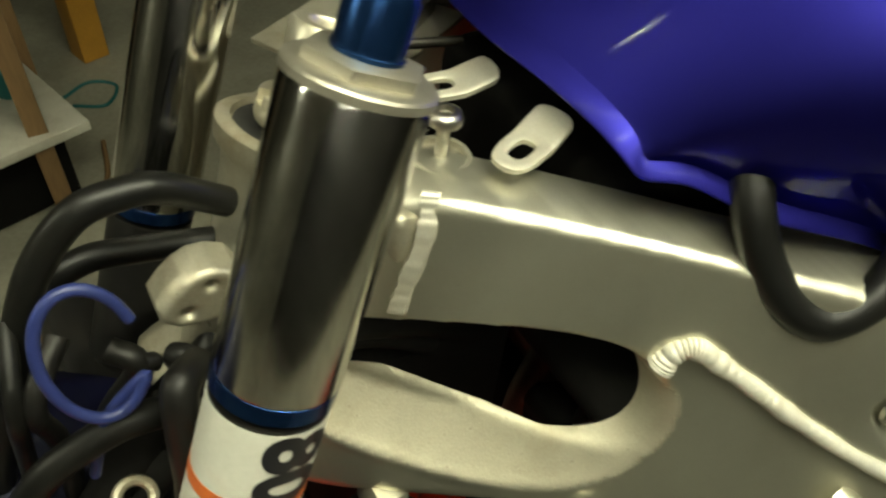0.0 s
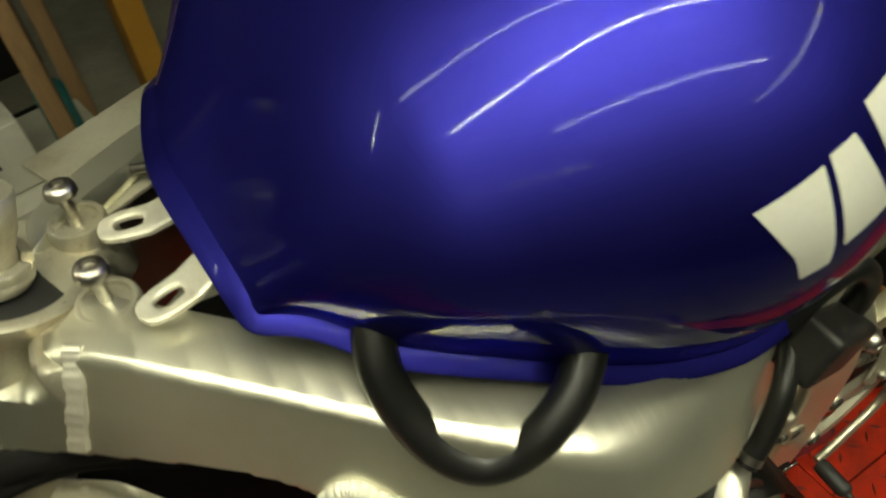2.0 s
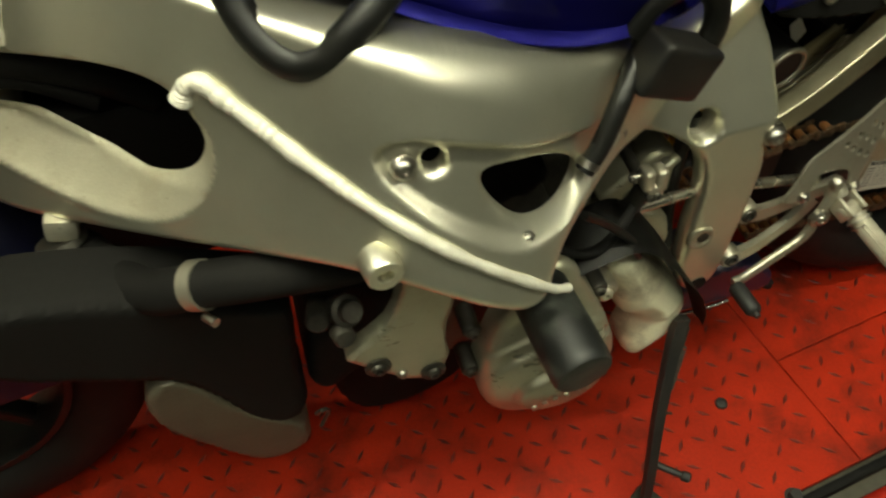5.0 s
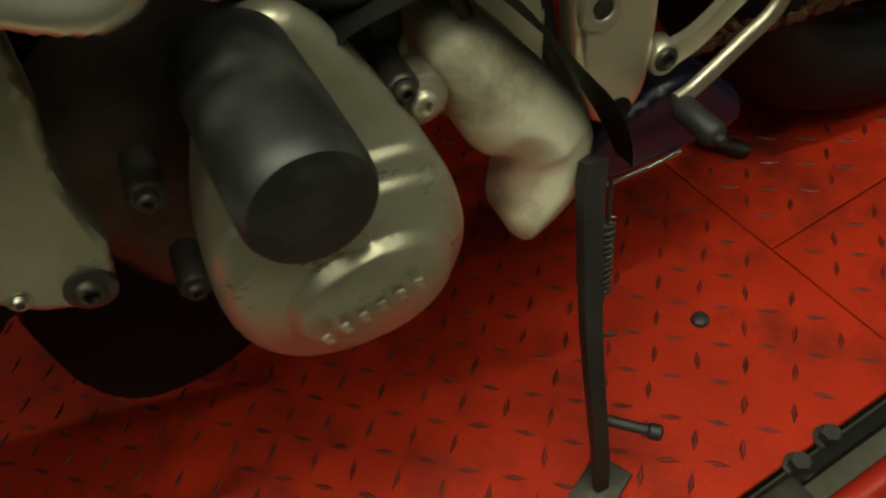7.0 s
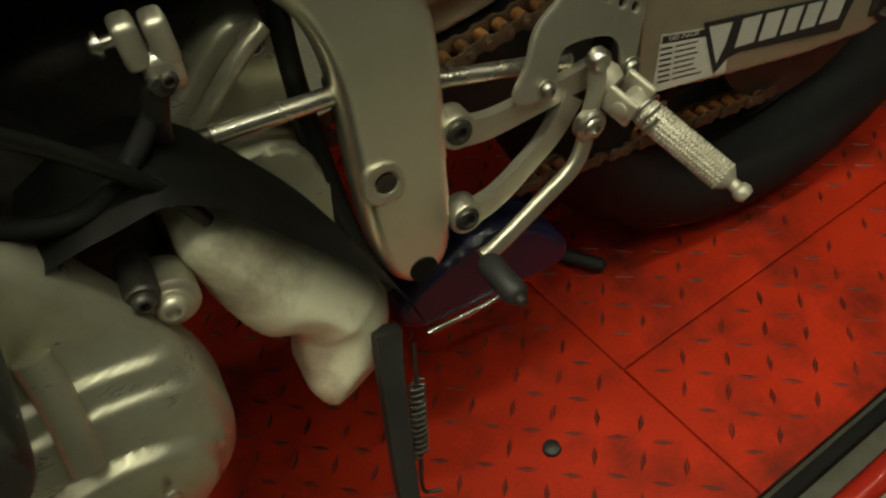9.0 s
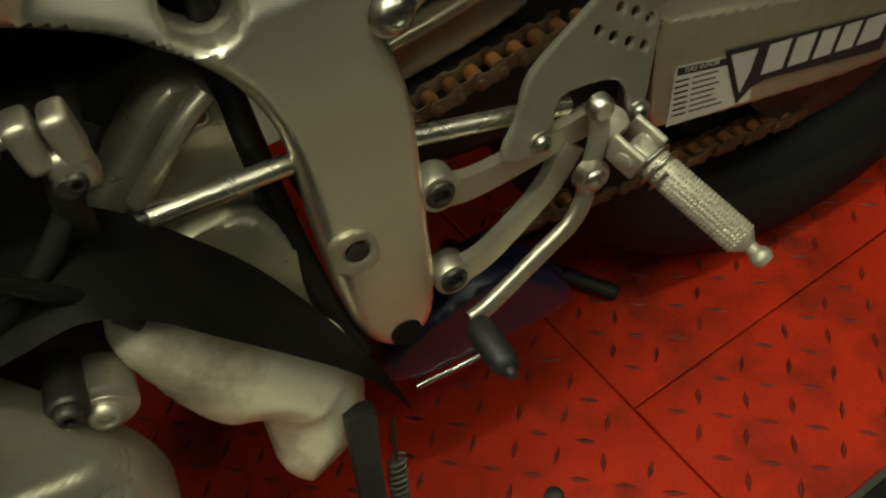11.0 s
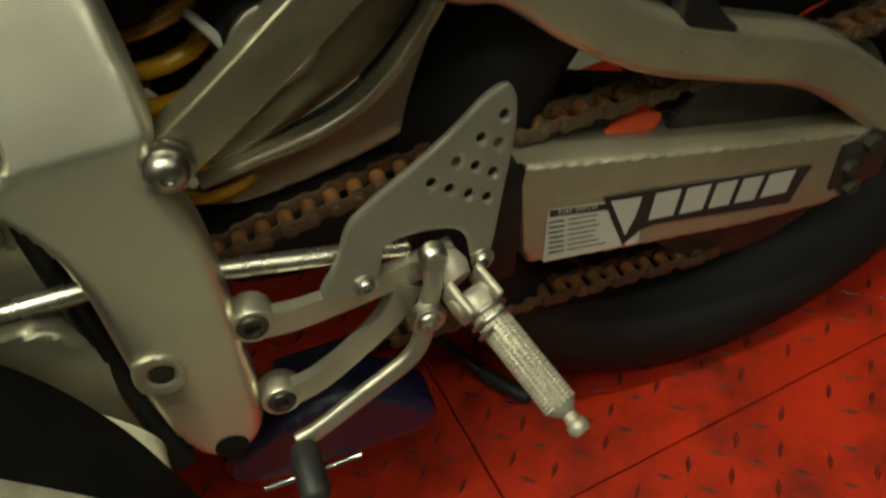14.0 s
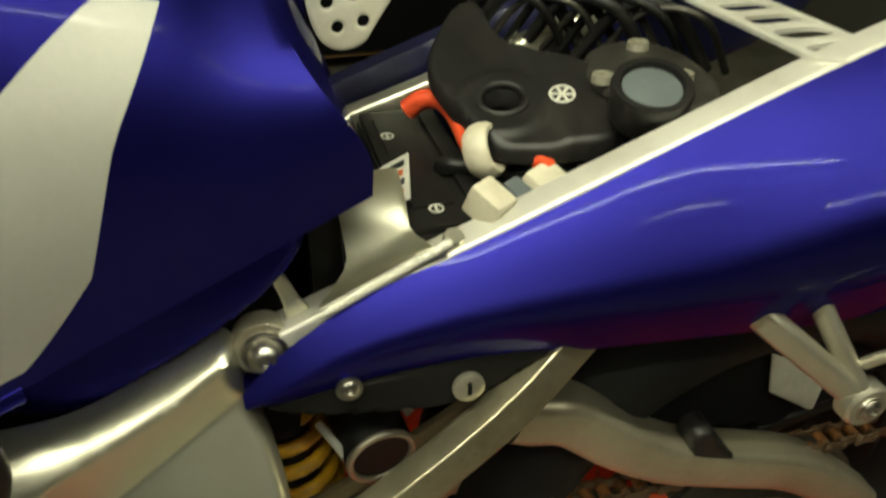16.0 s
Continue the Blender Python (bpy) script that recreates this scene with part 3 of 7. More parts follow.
def build_frame():
    top_edge = [(-0.722, 0.734), (-0.70, 0.738), (-0.678, 0.746), (-0.655, 0.757), (-0.63, 0.757), (-0.58, 0.751), (-0.53, 0.742), (-0.47, 0.728), (-0.41, 0.714), (-0.35, 0.692), (-0.29, 0.664), (-0.24, 0.641), (-0.205, 0.622), (-0.180, 0.612), (-0.155, 0.613), (-0.12, 0.624), (-0.096, 0.636), (-0.086, 0.636), (-0.084, 0.622)]
    pivot_plate = [(-0.084, 0.600), (-0.080, 0.585), (-0.0735, 0.567), (-0.069, 0.536), (-0.067, 0.50), (-0.078, 0.488), (-0.072, 0.472), (-0.066, 0.44), (-0.069, 0.39), (-0.073, 0.34), (-0.075, 0.31), (-0.082, 0.272), (-0.105, 0.258), (-0.124, 0.268)]
    lower_edge = [(-0.134, 0.30), (-0.134, 0.37), (-0.130, 0.43), (-0.136, 0.465), (-0.150, 0.490), (-0.172, 0.511), (-0.204, 0.527), (-0.236, 0.550), (-0.258, 0.553), (-0.290, 0.551), (-0.322, 0.546), (-0.336, 0.530), (-0.345, 0.514), (-0.365, 0.512), (-0.388, 0.526),
                  (-0.436, 0.558), (-0.484, 0.567), (-0.53, 0.568), (-0.606, 0.561), (-0.68, 0.551), (-0.73, 0.548), (-0.765, 0.560), (-0.775, 0.59), (-0.765, 0.64), (-0.752, 0.66), (-0.742, 0.70), (-0.735, 0.73)]
    outline = top_edge + pivot_plate + lower_edge
    window = [(-0.386, 0.627), (-0.353, 0.619), (-0.318, 0.603), (-0.298, 0.578), (-0.312, 0.564), (-0.338, 0.563), (-0.361, 0.573), (-0.378, 0.595), (-0.386, 0.614)]
    holes = [SLOT, window, circle(-0.143, 0.514, 0.0155), circle(-0.416, 0.643, 0.0085)]
    frame_part = part("frame", slab(outline, spar_y, 0.0026, holes, roll=spar_roll, depth=spar_depth, relief=frame_relief, hole_roll=0.0035), SATIN, bike, "satin aluminium twin-spar frame side")
    bead = bmesh.new()
    line = [(-0.563, 0.676), (-0.556, 0.687), (-0.546, 0.691), (-0.534, 0.682), (-0.515, 0.666), (-0.495, 0.648), (-0.464, 0.624), (-0.428, 0.598), (-0.398, 0.573), (-0.37, 0.548), (-0.343, 0.523), (-0.328, 0.512)]
    pts = [(x, float(spar_y(x, z)) - 0.001, z) for x, z in line]
    sweep(pts, (0.0058, lambda t: (1.22 - 0.62 * t) * (1 + 0.13 * (abs(math.sin(165 * t + 2.5 * math.sin(37 * t))) - 0.6) * (1.1 - 0.6 * t + 0.4 * math.sin(53 * t)) + 0.07 * math.sin(31 * t + 1) + 0.06 * math.sin(77 * t))), n=52, bm=bead)
    part("weld_bead", bead, BEAD, frame_part, "bright rippled weld bead")
    bead = bmesh.new()
    pts = [(x, float(spar_y(x, z)) + 0.0005 + dy, z) for x, z, dy in ((-0.676, 0.690, 0), (-0.671, 0.705, 0), (-0.664, 0.722, 0), (-0.657, 0.740, 0.001), (-0.653, 0.751, 0.005))] + [(-0.650, -0.066, 0.757)]
    sweep(pts, ([(0.0085, 0), (0.006, 0.003), (0, 0.0042), (-0.006, 0.003), (-0.0085, 0), (0, -0.004)], lambda t: 1 + 0.04 * math.sin(70 * t) + 0.08 * math.sin(23 * t)), n=24, bm=bead, up=(0, 1, 0))
    part("weld_bead", bead, ZINC, frame_part, "broad flat weld between the casting and the spar")
    # the scoop under the slot is left as rough casting
    frame_part.data.materials.append(ROUGH_CAST)
    mid = np.array([p.center for p in frame_part.data.polygons])
    rough = (poly_sdf(chaikin(LEDGE), mid[:, 0], mid[:, 2]) < 0.001) & (mid[:, 2] < 0.665)
    frame_part.data.polygons.foreach_set("material_index", rough.astype(np.int32))
    # slider boss, tank-side studs and bolts
    yb = float(spar_y(-0.463, 0.585))
    b = lathe([(0, 0.015), (0.004, 0.0145), (0.018, 0.0135), (0.020, 0.0122), (0.020, 0.006), (0.012, 0.0055)], (-0.466, yb + 0.004, 0.583), (0.1, -1, 0.05), 28)
    part("boss", b, SATIN, frame_part, "bright turned mounting boss")
    yb = float(spar_y(-0.437, 0.646)) + 0.005
    b = lathe([(-0.003, 0.0088), (0.0, 0.0088), (0.001, 0.0078), (0.003, 0.0076), (0.005, 0.0062), (0.0062, 0.0036), (0.0062, 0.0026), (0.003, 0.0024)], (-0.437, yb, 0.646), (0, -1, 0.25), 28)
    part("bolt", b, BOLT, frame_part, "domed socket bolt")
    b = hex_bolt(bmesh.new(), (-0.357, float(spar_y(-0.357, 0.566)) + 0.009, 0.566), (0, -1, 0.1), 0.004, 0.004)
    part("bolt", b, BOLT, frame_part)
    b = hex_bolt(bmesh.new(), (-0.250, float(spar_y(-0.250, 0.570)) + 0.004, 0.570), (0, -1, 0.1), 0.004, 0.004)
    part("bolt", b, BOLT, frame_part)
    b = lathe([(-0.011, 0.0153), (-0.013, 0.0148), (-0.030, 0.0148)], (-0.143, float(spar_y(-0.143, 0.514)), 0.514), (0, -1, 0), 36, cap=False)
    part("pivot_bush", b, CAST, frame_part, "worn pivot bush")
    # square boss and lower hole of the pivot plate
    b = slab([(-0.131, 0.346), (-0.108, 0.344), (-0.104, 0.360), (-0.108, 0.375), (-0.128, 0.378), (-0.133, 0.362)], -0.1710, 0.0012, [circle(-0.117, 0.361, 0.0075)], roll=0.0012, depth=0.006)
    part("boss", b, CAST, frame_part)
    b = lathe([(0.002, 0.0065), (-0.006, 0.0065)], (-0.117, -0.1685, 0.361), (0, -1, 0), 18)
    part("threaded_hole", b, GREASE, frame_part)
    b = lathe([(0, 0.0105), (0.003, 0.0105)], (-0.104, -0.166, 0.274), (0, -1, 0), 22)
    part("hole_plug", b, DARK, frame_part)
    # far spar, carried over from the near one
    far = slab([(x, z) for x, z in outline[:10]] + [(-0.27, 0.62), (-0.33, 0.55), (-0.43, 0.56), (-0.56, 0.56), (-0.70, 0.56), (-0.73, 0.64), (-0.69, 0.69)], lambda x, z: -spar_y(x, z) - 0.045, 0.008, roll=0.008, depth=0.03)
    part("far_spar", far, SATIN, frame_part)
    return frame_part


RAKE = Vector((0.086, 0.031, 0.21)).normalized()


def build_head():
    o = Vector((-0.688, 0.004, 0.761))
    head = part("steering_head", lathe([(-0.165, 0.036), (-0.16, 0.042), (-0.13, 0.044), (-0.06, 0.039), (-0.02, 0.043), (-0.012, 0.049), (-0.002, 0.050), (0.0, 0.047), (0.0, 0.042), (-0.004, 0.041)], o, RAKE, 44), CAST, bike, "cast aluminium steering head with a machined rim")
    part("bearing_seal", lathe([(-0.006, 0.041), (-0.003, 0.040), (-0.002, 0.020), (0.004, 0.018)], o, RAKE, 40), RUBBER, head, "black bearing dust seal")
    foot = o + Vector((-0.005, -0.002, 0.0))
    stem = part("steering_stem", lathe([(-0.01, 0.0135), (0.0, 0.019), (0.020, 0.0190), (0.022, 0.0182), (0.026, 0.0182), (0.028, 0.0192), (0.034, 0.0188), (0.036, 0.0200), (0.0585, 0.0200), (0.0605, 0.0185), (0.0605, 0.0120), (0.059, 0.0110), (0.012, 0.0108)], foot, RAKE, 40, cap=False), STEM, head, "yellowed hollow alloy steering stem")
    part("stem_bore", lathe([(0.012, 0.0), (0.0125, 0.0109)], foot, RAKE, 24), DARK, stem)
    nut = part("lock_nut", lathe([(0.004, 0.0192), (0.004, 0.0265), (0.0065, 0.0275), (0.011, 0.0275), (0.0125, 0.0265), (0.0125, 0.0192)], foot, RAKE, 40, cap=False), STEM, head, "castellated lock nut")
    side = RAKE.cross(Vector((0, 1, 0))).normalized()
    ahead = RAKE.cross(side).normalized()
    for k in range(4):
        arc = [foot + RAKE * 0.0155 + (side * math.cos(a) + ahead * math.sin(a)) * 0.0236 for a in (radians(90 * k + 6 * i) for i in range(12))]
        part("nut_tooth", sweep(arc, rounded_rect(0.0068, 0.0075, 0.001), 2, up=RAKE), STEM, nut)
    # top gusset plate that carries the tank bolts, and the cheek that meets the spar
    plan = [(-0.678, -0.074), (-0.655, -0.072), (-0.628, -0.064), (-0.611, -0.050), (-0.611, -0.032), (-0.626, -0.016), (-0.632, 0.004), (-0.629, 0.018), (-0.617, 0.034), (-0.620, 0.054), (-0.660, 0.072), (-0.700, 0.050), (-0.672, 0.020), (-0.668, -0.010), (-0.680, -0.040)]
    top = slab(plan, 0.0, 0.003, roll=0.006, depth=0.030, round_corners=2, to_world=Matrix(((1, 0, 0, 0), (0, 0, 1, 0), (-0.2, -1, 0, 0.616), (0, 0, 0, 1))))
    block((0.05, 0.10, 0.09), Matrix.Translation((-0.676, 0.028, 0.70)) @ Matrix.Rotation(radians(36), 4, "Z"), 0.010, 3, top)
    part("head_casting", top, CAST, head, "cast gusset between head tube and spar")
    low = bmesh.new()
    block((0.06, 0.07, 0.085), Matrix.Translation((-0.765, 0.0, 0.59)) @ Matrix.Rotation(radians(-24), 4, "Y"), 0.014, 3, low)
    part("lower_casting", low, CAST, head)
    # the two loose tank bolts standing in their bosses
    for y, x in ((-0.041, -0.636), (0.036, -0.643)):
        b = bmesh.new()
        lathe([(-0.016, 0.0195), (0.004, 0.0185), (0.0062, 0.0172), (0.0066, 0.0160), (0.0062, 0.0142), (0.0030, 0.0134), (0.0026, 0.004)], (x + 0.004, y, 0.750), (0.05, 0, 1), 28, b)
        part("bolt_boss", b, CAST, head)
        b = bmesh.new()
        lathe([(0, 0.0038), (0.032, 0.0038)], (x + 0.004, y, 0.750), (0.05, 0, 1), 14, b)
        lathe([(0.027, 0.0080), (0.028, 0.0098), (0.0305, 0.0098), (0.0335, 0.0086), (0.0350, 0.0062), (0.0352, 0.0044), (0.0320, 0.0040)], (x + 0.004, y, 0.750), (0.05, 0, 1), 24, b)
        part("tank_bolt", b, BOLT, head, "loose button-head bolt")
    # clamp with two holes at the front of the head
    b = slab([(-0.797, 0.730), (-0.784, 0.716), (-0.752, 0.716), (-0.750, 0.742), (-0.768, 0.752), (-0.783, 0.746)], -0.062, 0.0014, [circle(-0.781, 0.728, 0.0030), circle(-0.768, 0.741, 0.0022)], roll=0.004, depth=0.018, round_corners=1)
    part("lock_bracket", b, CAST, head, "pale cast bracket with drilled holes")
    return head


def fork(y, cap):
    o = Vector((-0.7155, y, 0.868)) if cap else Vector((-0.690, y, 0.858))
    more = 0.0 if cap else 0.075  # the far tube is clamped further down
    leg = part("fork_leg", lathe([(-0.122 - more, 0.0262), (-0.120 - more, 0.0268), (-0.001, 0.0268), (0.001, 0.0262)], o, RAKE, 48), STEEL, bike, "brushed steel upper fork tube")
    if cap:
        part("cap", lathe([(0.001, 0.0266), (0.0015, 0.0276), (0.0045, 0.0276), (0.0055, 0.0270), (0.0060, 0.0262), (0.0064, 0.0238)], o, RAKE, 48), ALLOY, leg, "machined aluminium fork cap", 25)
        part("hex", lathe([(0.006, 0.0222), (0.0105, 0.0222), (0.0115, 0.0205)], o, RAKE, 6), ALLOY, leg)
        part("adjuster", lathe([(0.010, 0.0128), (0.013, 0.0132), (0.0135, 0.0126), (0.031, 0.0126), (0.034, 0.0115)], o, RAKE, 28), BLUE_ANO, leg, "blue anodised adjuster")
        for i in range(5):
            m = RAKE.to_track_quat("Z", "Y").to_matrix().to_4x4()
            part("scale_mark", block((0.0007, 0.006, 0.0006), Matrix.Translation(o + RAKE * (0.016 + 0.0035 * i)) @ m @ Matrix.Rotation(radians(-95), 4, "Z") @ Matrix.Translation((0.0126, 0, 0)), 0), PAPER, leg)
        part("adjuster_slot", block((0.0035, 0.011, 0.004), Matrix.Translation(o + RAKE * 0.0495) @ RAKE.to_track_quat("Z", "Y").to_matrix().to_4x4(), 0.001), ALLOY, leg)
        part("adjuster_nut", lathe([(0.032, 0.0116), (0.037, 0.0116), (0.039, 0.009), (0.0395, 0.0065), (0.048, 0.0062), (0.049, 0.004)], o, RAKE, 6), ALLOY, leg)
    else:
        part("cap", lathe([(-0.004, 0.0272), (0.004, 0.0272), (0.008, 0.024)], o, RAKE, 40), STEEL, leg)
    o = o - RAKE * (more + 0.004)
    part("blue_ring", lathe([(-0.127, 0.0245), (-0.126, 0.0264), (-0.118, 0.0266), (-0.117, 0.025)], o, RAKE, 40), BLUE_ANO, leg, "blue heat-tinted ring")
    part("sleeve", lathe([(-0.262, 0.0258), (-0.13, 0.0258)], o, RAKE, 40), PLASTIC, leg)
    if cap:
        part("sticker", lathe([(-0.246, 0.02605), (-0.131, 0.02605)], o, RAKE, 40), PAPER, leg, "white fork sticker with dark digits")
        part("orange_band", lathe([(-0.176, 0.02625), (-0.169, 0.02625)], o, RAKE, 40), ORANGE_GRAPHIC, leg)
        part("orange_band", lathe([(-0.248, 0.02625), (-0.230, 0.02625)], o, RAKE, 40), ORANGE_GRAPHIC, leg)
        for txt, s0, h in (("80", -0.1315, 0.039), ("1", -0.183, 0.040)):
            wrapped_text(txt, o, leg, s0, h)
    part("seal_ring", lathe([(-0.285, 0.026), (-0.283, 0.0275), (-0.268, 0.0285), (-0.262, 0.0275), (-0.260, 0.0262)], o, RAKE, 40), STEEL, leg, "bright lower ring")
    part("lower_sleeve", lathe([(-0.57, 0.0255), (-0.285, 0.0255)], o, RAKE, 32), PLASTIC, leg)
    part("axle_clamp", lathe([(-0.66, 0.022), (-0.645, 0.03), (-0.56, 0.03), (-0.55, 0.022)], o, RAKE, 28), PLASTIC, leg)
    return leg


def wrapped_text(txt, o, leg, s0, h):
    """Digits laid round the fork, running down it."""
    cu = bpy.data.curves.new("digits", "FONT")
    cu.body, cu.size, cu.offset = txt, h, 0.0015
    ob = bpy.data.objects.new("digits", cu)
    scene.collection.objects.link(ob)
    me = bpy.data.meshes.new_from_object(ob.evaluated_get(bpy.context.evaluated_depsgraph_get()))
    bpy.data.objects.remove(ob)
    bm = bmesh.new()
    bm.from_mesh(me)
    bmesh.ops.subdivide_edges(bm, edges=bm.edges[:], cuts=5)
    bmesh.ops.triangulate(bm, faces=bm.faces[:])
    a, s, u = frame_of(RAKE)
    for v in bm.verts:
        along, across = s0 - v.co.x, v.co.y - 0.35 * h
        ang = radians(-80) + across / 0.0262
        v.co = o + a * along + (Vector((1, 0, 0)) - a * a.x).normalized() * 0.0267 * math.cos(ang) + a.cross((Vector((1, 0, 0)) - a * a.x).normalized()) * 0.0267 * math.sin(ang)
    part("print", bm, BLACK_GRAPHIC, leg, "bold black number print")


def torus(bm, centre, axis, R, r, seg=48, ring=14, flat=1.0):
    a, s, u = frame_of(axis)
    rows = []
    for i in range(seg + 1):
        t = 2 * math.pi * i / seg
        d = s * math.cos(t) + u * math.sin(t)
        rows.append([Vector(centre) + d * (R + r * math.cos(k)) + a * r * flat * math.sin(k) for k in (2 * math.pi * j / ring for j in range(ring))])
    grid_mesh(bm, rows, wrap=True)
    bmesh.ops.remove_doubles(bm, verts=bm.verts, dist=1e-5)
    bmesh.ops.recalc_face_normals(bm, faces=bm.faces)
    return bm


def wheel(centre, R, width, flat=1.18):
    c = Vector(centre)
    w = part("wheel", lathe([(-0.03, 0.025), (-0.03, 0.04), (0.03, 0.04), (0.03, 0.025)], c, (0, 1, 0), 24), PLASTIC, bike, "black cast wheel")
    part("tyre", torus(bmesh.new(), c, (0, 1, 0), R - width * 0.42, width * 0.42, 72, 20, flat), TYRE, w, "black road tyre")
    part("rim", torus(bmesh.new(), c, (0, 1, 0), R - width * 0.80, 0.014, 64, 10, 3.0), PLASTIC, w)
    for i in range(5):
        a = 2 * math.pi * i / 5 + 0.3
        d = Vector((math.cos(a), 0, math.sin(a)))
        part("spoke", sweep([c + d * 0.03, c + d * (R - width * 0.82)], rounded_rect(0.028, 0.02, 0.006), 4), PLASTIC, w)
    return w


def build_front():
    fork(-0.112, True)
    fork(0.112, False)
    b = block((0.05, 0.27, 0.035), Matrix.Translation((-0.835, 0, 0.555)) @ Matrix.Rotation(radians(24), 4, "Y"), 0.01, 3)
    part("lower_clamp", b, PLASTIC, bike, "black lower fork clamp")
    wheel((-1.02, 0, 0.302), 0.298, 0.12)
    # blue front mudguard
    rows = []
    for i in range(25):
        a = radians(215 - 210 * i / 24)
        row = []
        for j in range(25):
            k = (j - 12) / 8
            e = min(abs(k), 1.0)
            r = 0.342 - 0.045 * e * e - 0.03 * e ** 4 - 0.24 * max(abs(k) - 1, 0)
            row.append(Vector((-1.02 + r * math.cos(a), math.copysign(0.095 * e + 0.012 * max(abs(k) - 1, 0), k), 0.302 + r * math.sin(a))))
        rows.append(row)
    b = bmesh.new()
    grid_mesh(b, rows)
    bmesh.ops.solidify(b, geom=b.faces[:], thickness=0.003)
    part("front_mudguard", b, BLUE_DULL, bike, "dark blue front mudguard")


TANK_X = [-0.590, -0.582, -0.572, -0.555, -0.53, -0.50, -0.46, -0.40, -0.34, -0.27, -0.20, -0.13, -0.06, -0.01]
TANK = {  # half width and height of the lower edge, of the widest line, and height of the top
    "wb": [0.115, 0.118, 0.121, 0.128, 0.141, 0.157, 0.174, 0.190, 0.198, 0.195, 0.174, 0.149, 0.136, 0.131],
    "zb": [0.780, 0.780, 0.780, 0.778, 0.770, 0.761, 0.747, 0.717, 0.690, 0.670, 0.662, 0.676, 0.700, 0.720],
    "W":  [0.116, 0.121, 0.128, 0.143, 0.167, 0.187, 0.208, 0.234, 0.246, 0.232, 0.200, 0.168, 0.148, 0.142],
    "zm": [0.780, 0.788, 0.797, 0.811, 0.829, 0.838, 0.842, 0.840, 0.832, 0.816, 0.797, 0.778, 0.766, 0.765],
    "zt": [0.803, 0.812, 0.822, 0.842, 0.873, 0.905, 0.935, 0.966, 0.972, 0.958, 0.930, 0.893, 0.850, 0.825],
}


def nose(x, y):
    """The tank's front edge bends back towards its corners."""
    return x + (0.013 + 0.018 * np.clip((np.sqrt(np.square(y) + 0.0003) - 0.017) / 0.11, 0, 1)) * np.clip((-0.50 - x) / 0.09, 0, 1)


def tank_point(x, s, off=0.0):
    """A place on the tank's near skin: s from 0 at the lower edge over 0.4 at the widest line to 1 on the top."""
    wb, zb, W, zm, zt = (interp(x, TANK_X, TANK[k]) for k in ("wb", "zb", "W", "zm", "zt"))
    s = np.asarray(s, float)
    q = np.clip(s / 0.4, 0, 1) * np.pi / 2
    p = np.clip((s - 0.4) / 0.6, 0, 1) * np.pi / 2
    y = np.where(s < 0.4, wb + (W - wb) * np.sin(q) ** 2.7, W * np.cos(p) ** 0.85)
    z = np.where(s < 0.4, zm - (zm - zb) * np.cos(q), zm + (zt - zm) * np.sin(p) ** 1.05)
    x = nose(np.asarray(x) + 0 * s, y)
    x = x - 0.034 * smoothstep((z - 0.735) / 0.075) * smoothstep((x + 0.10) / 0.09)
    return np.stack([x, -(y + off), z + off * 0.3], -1)


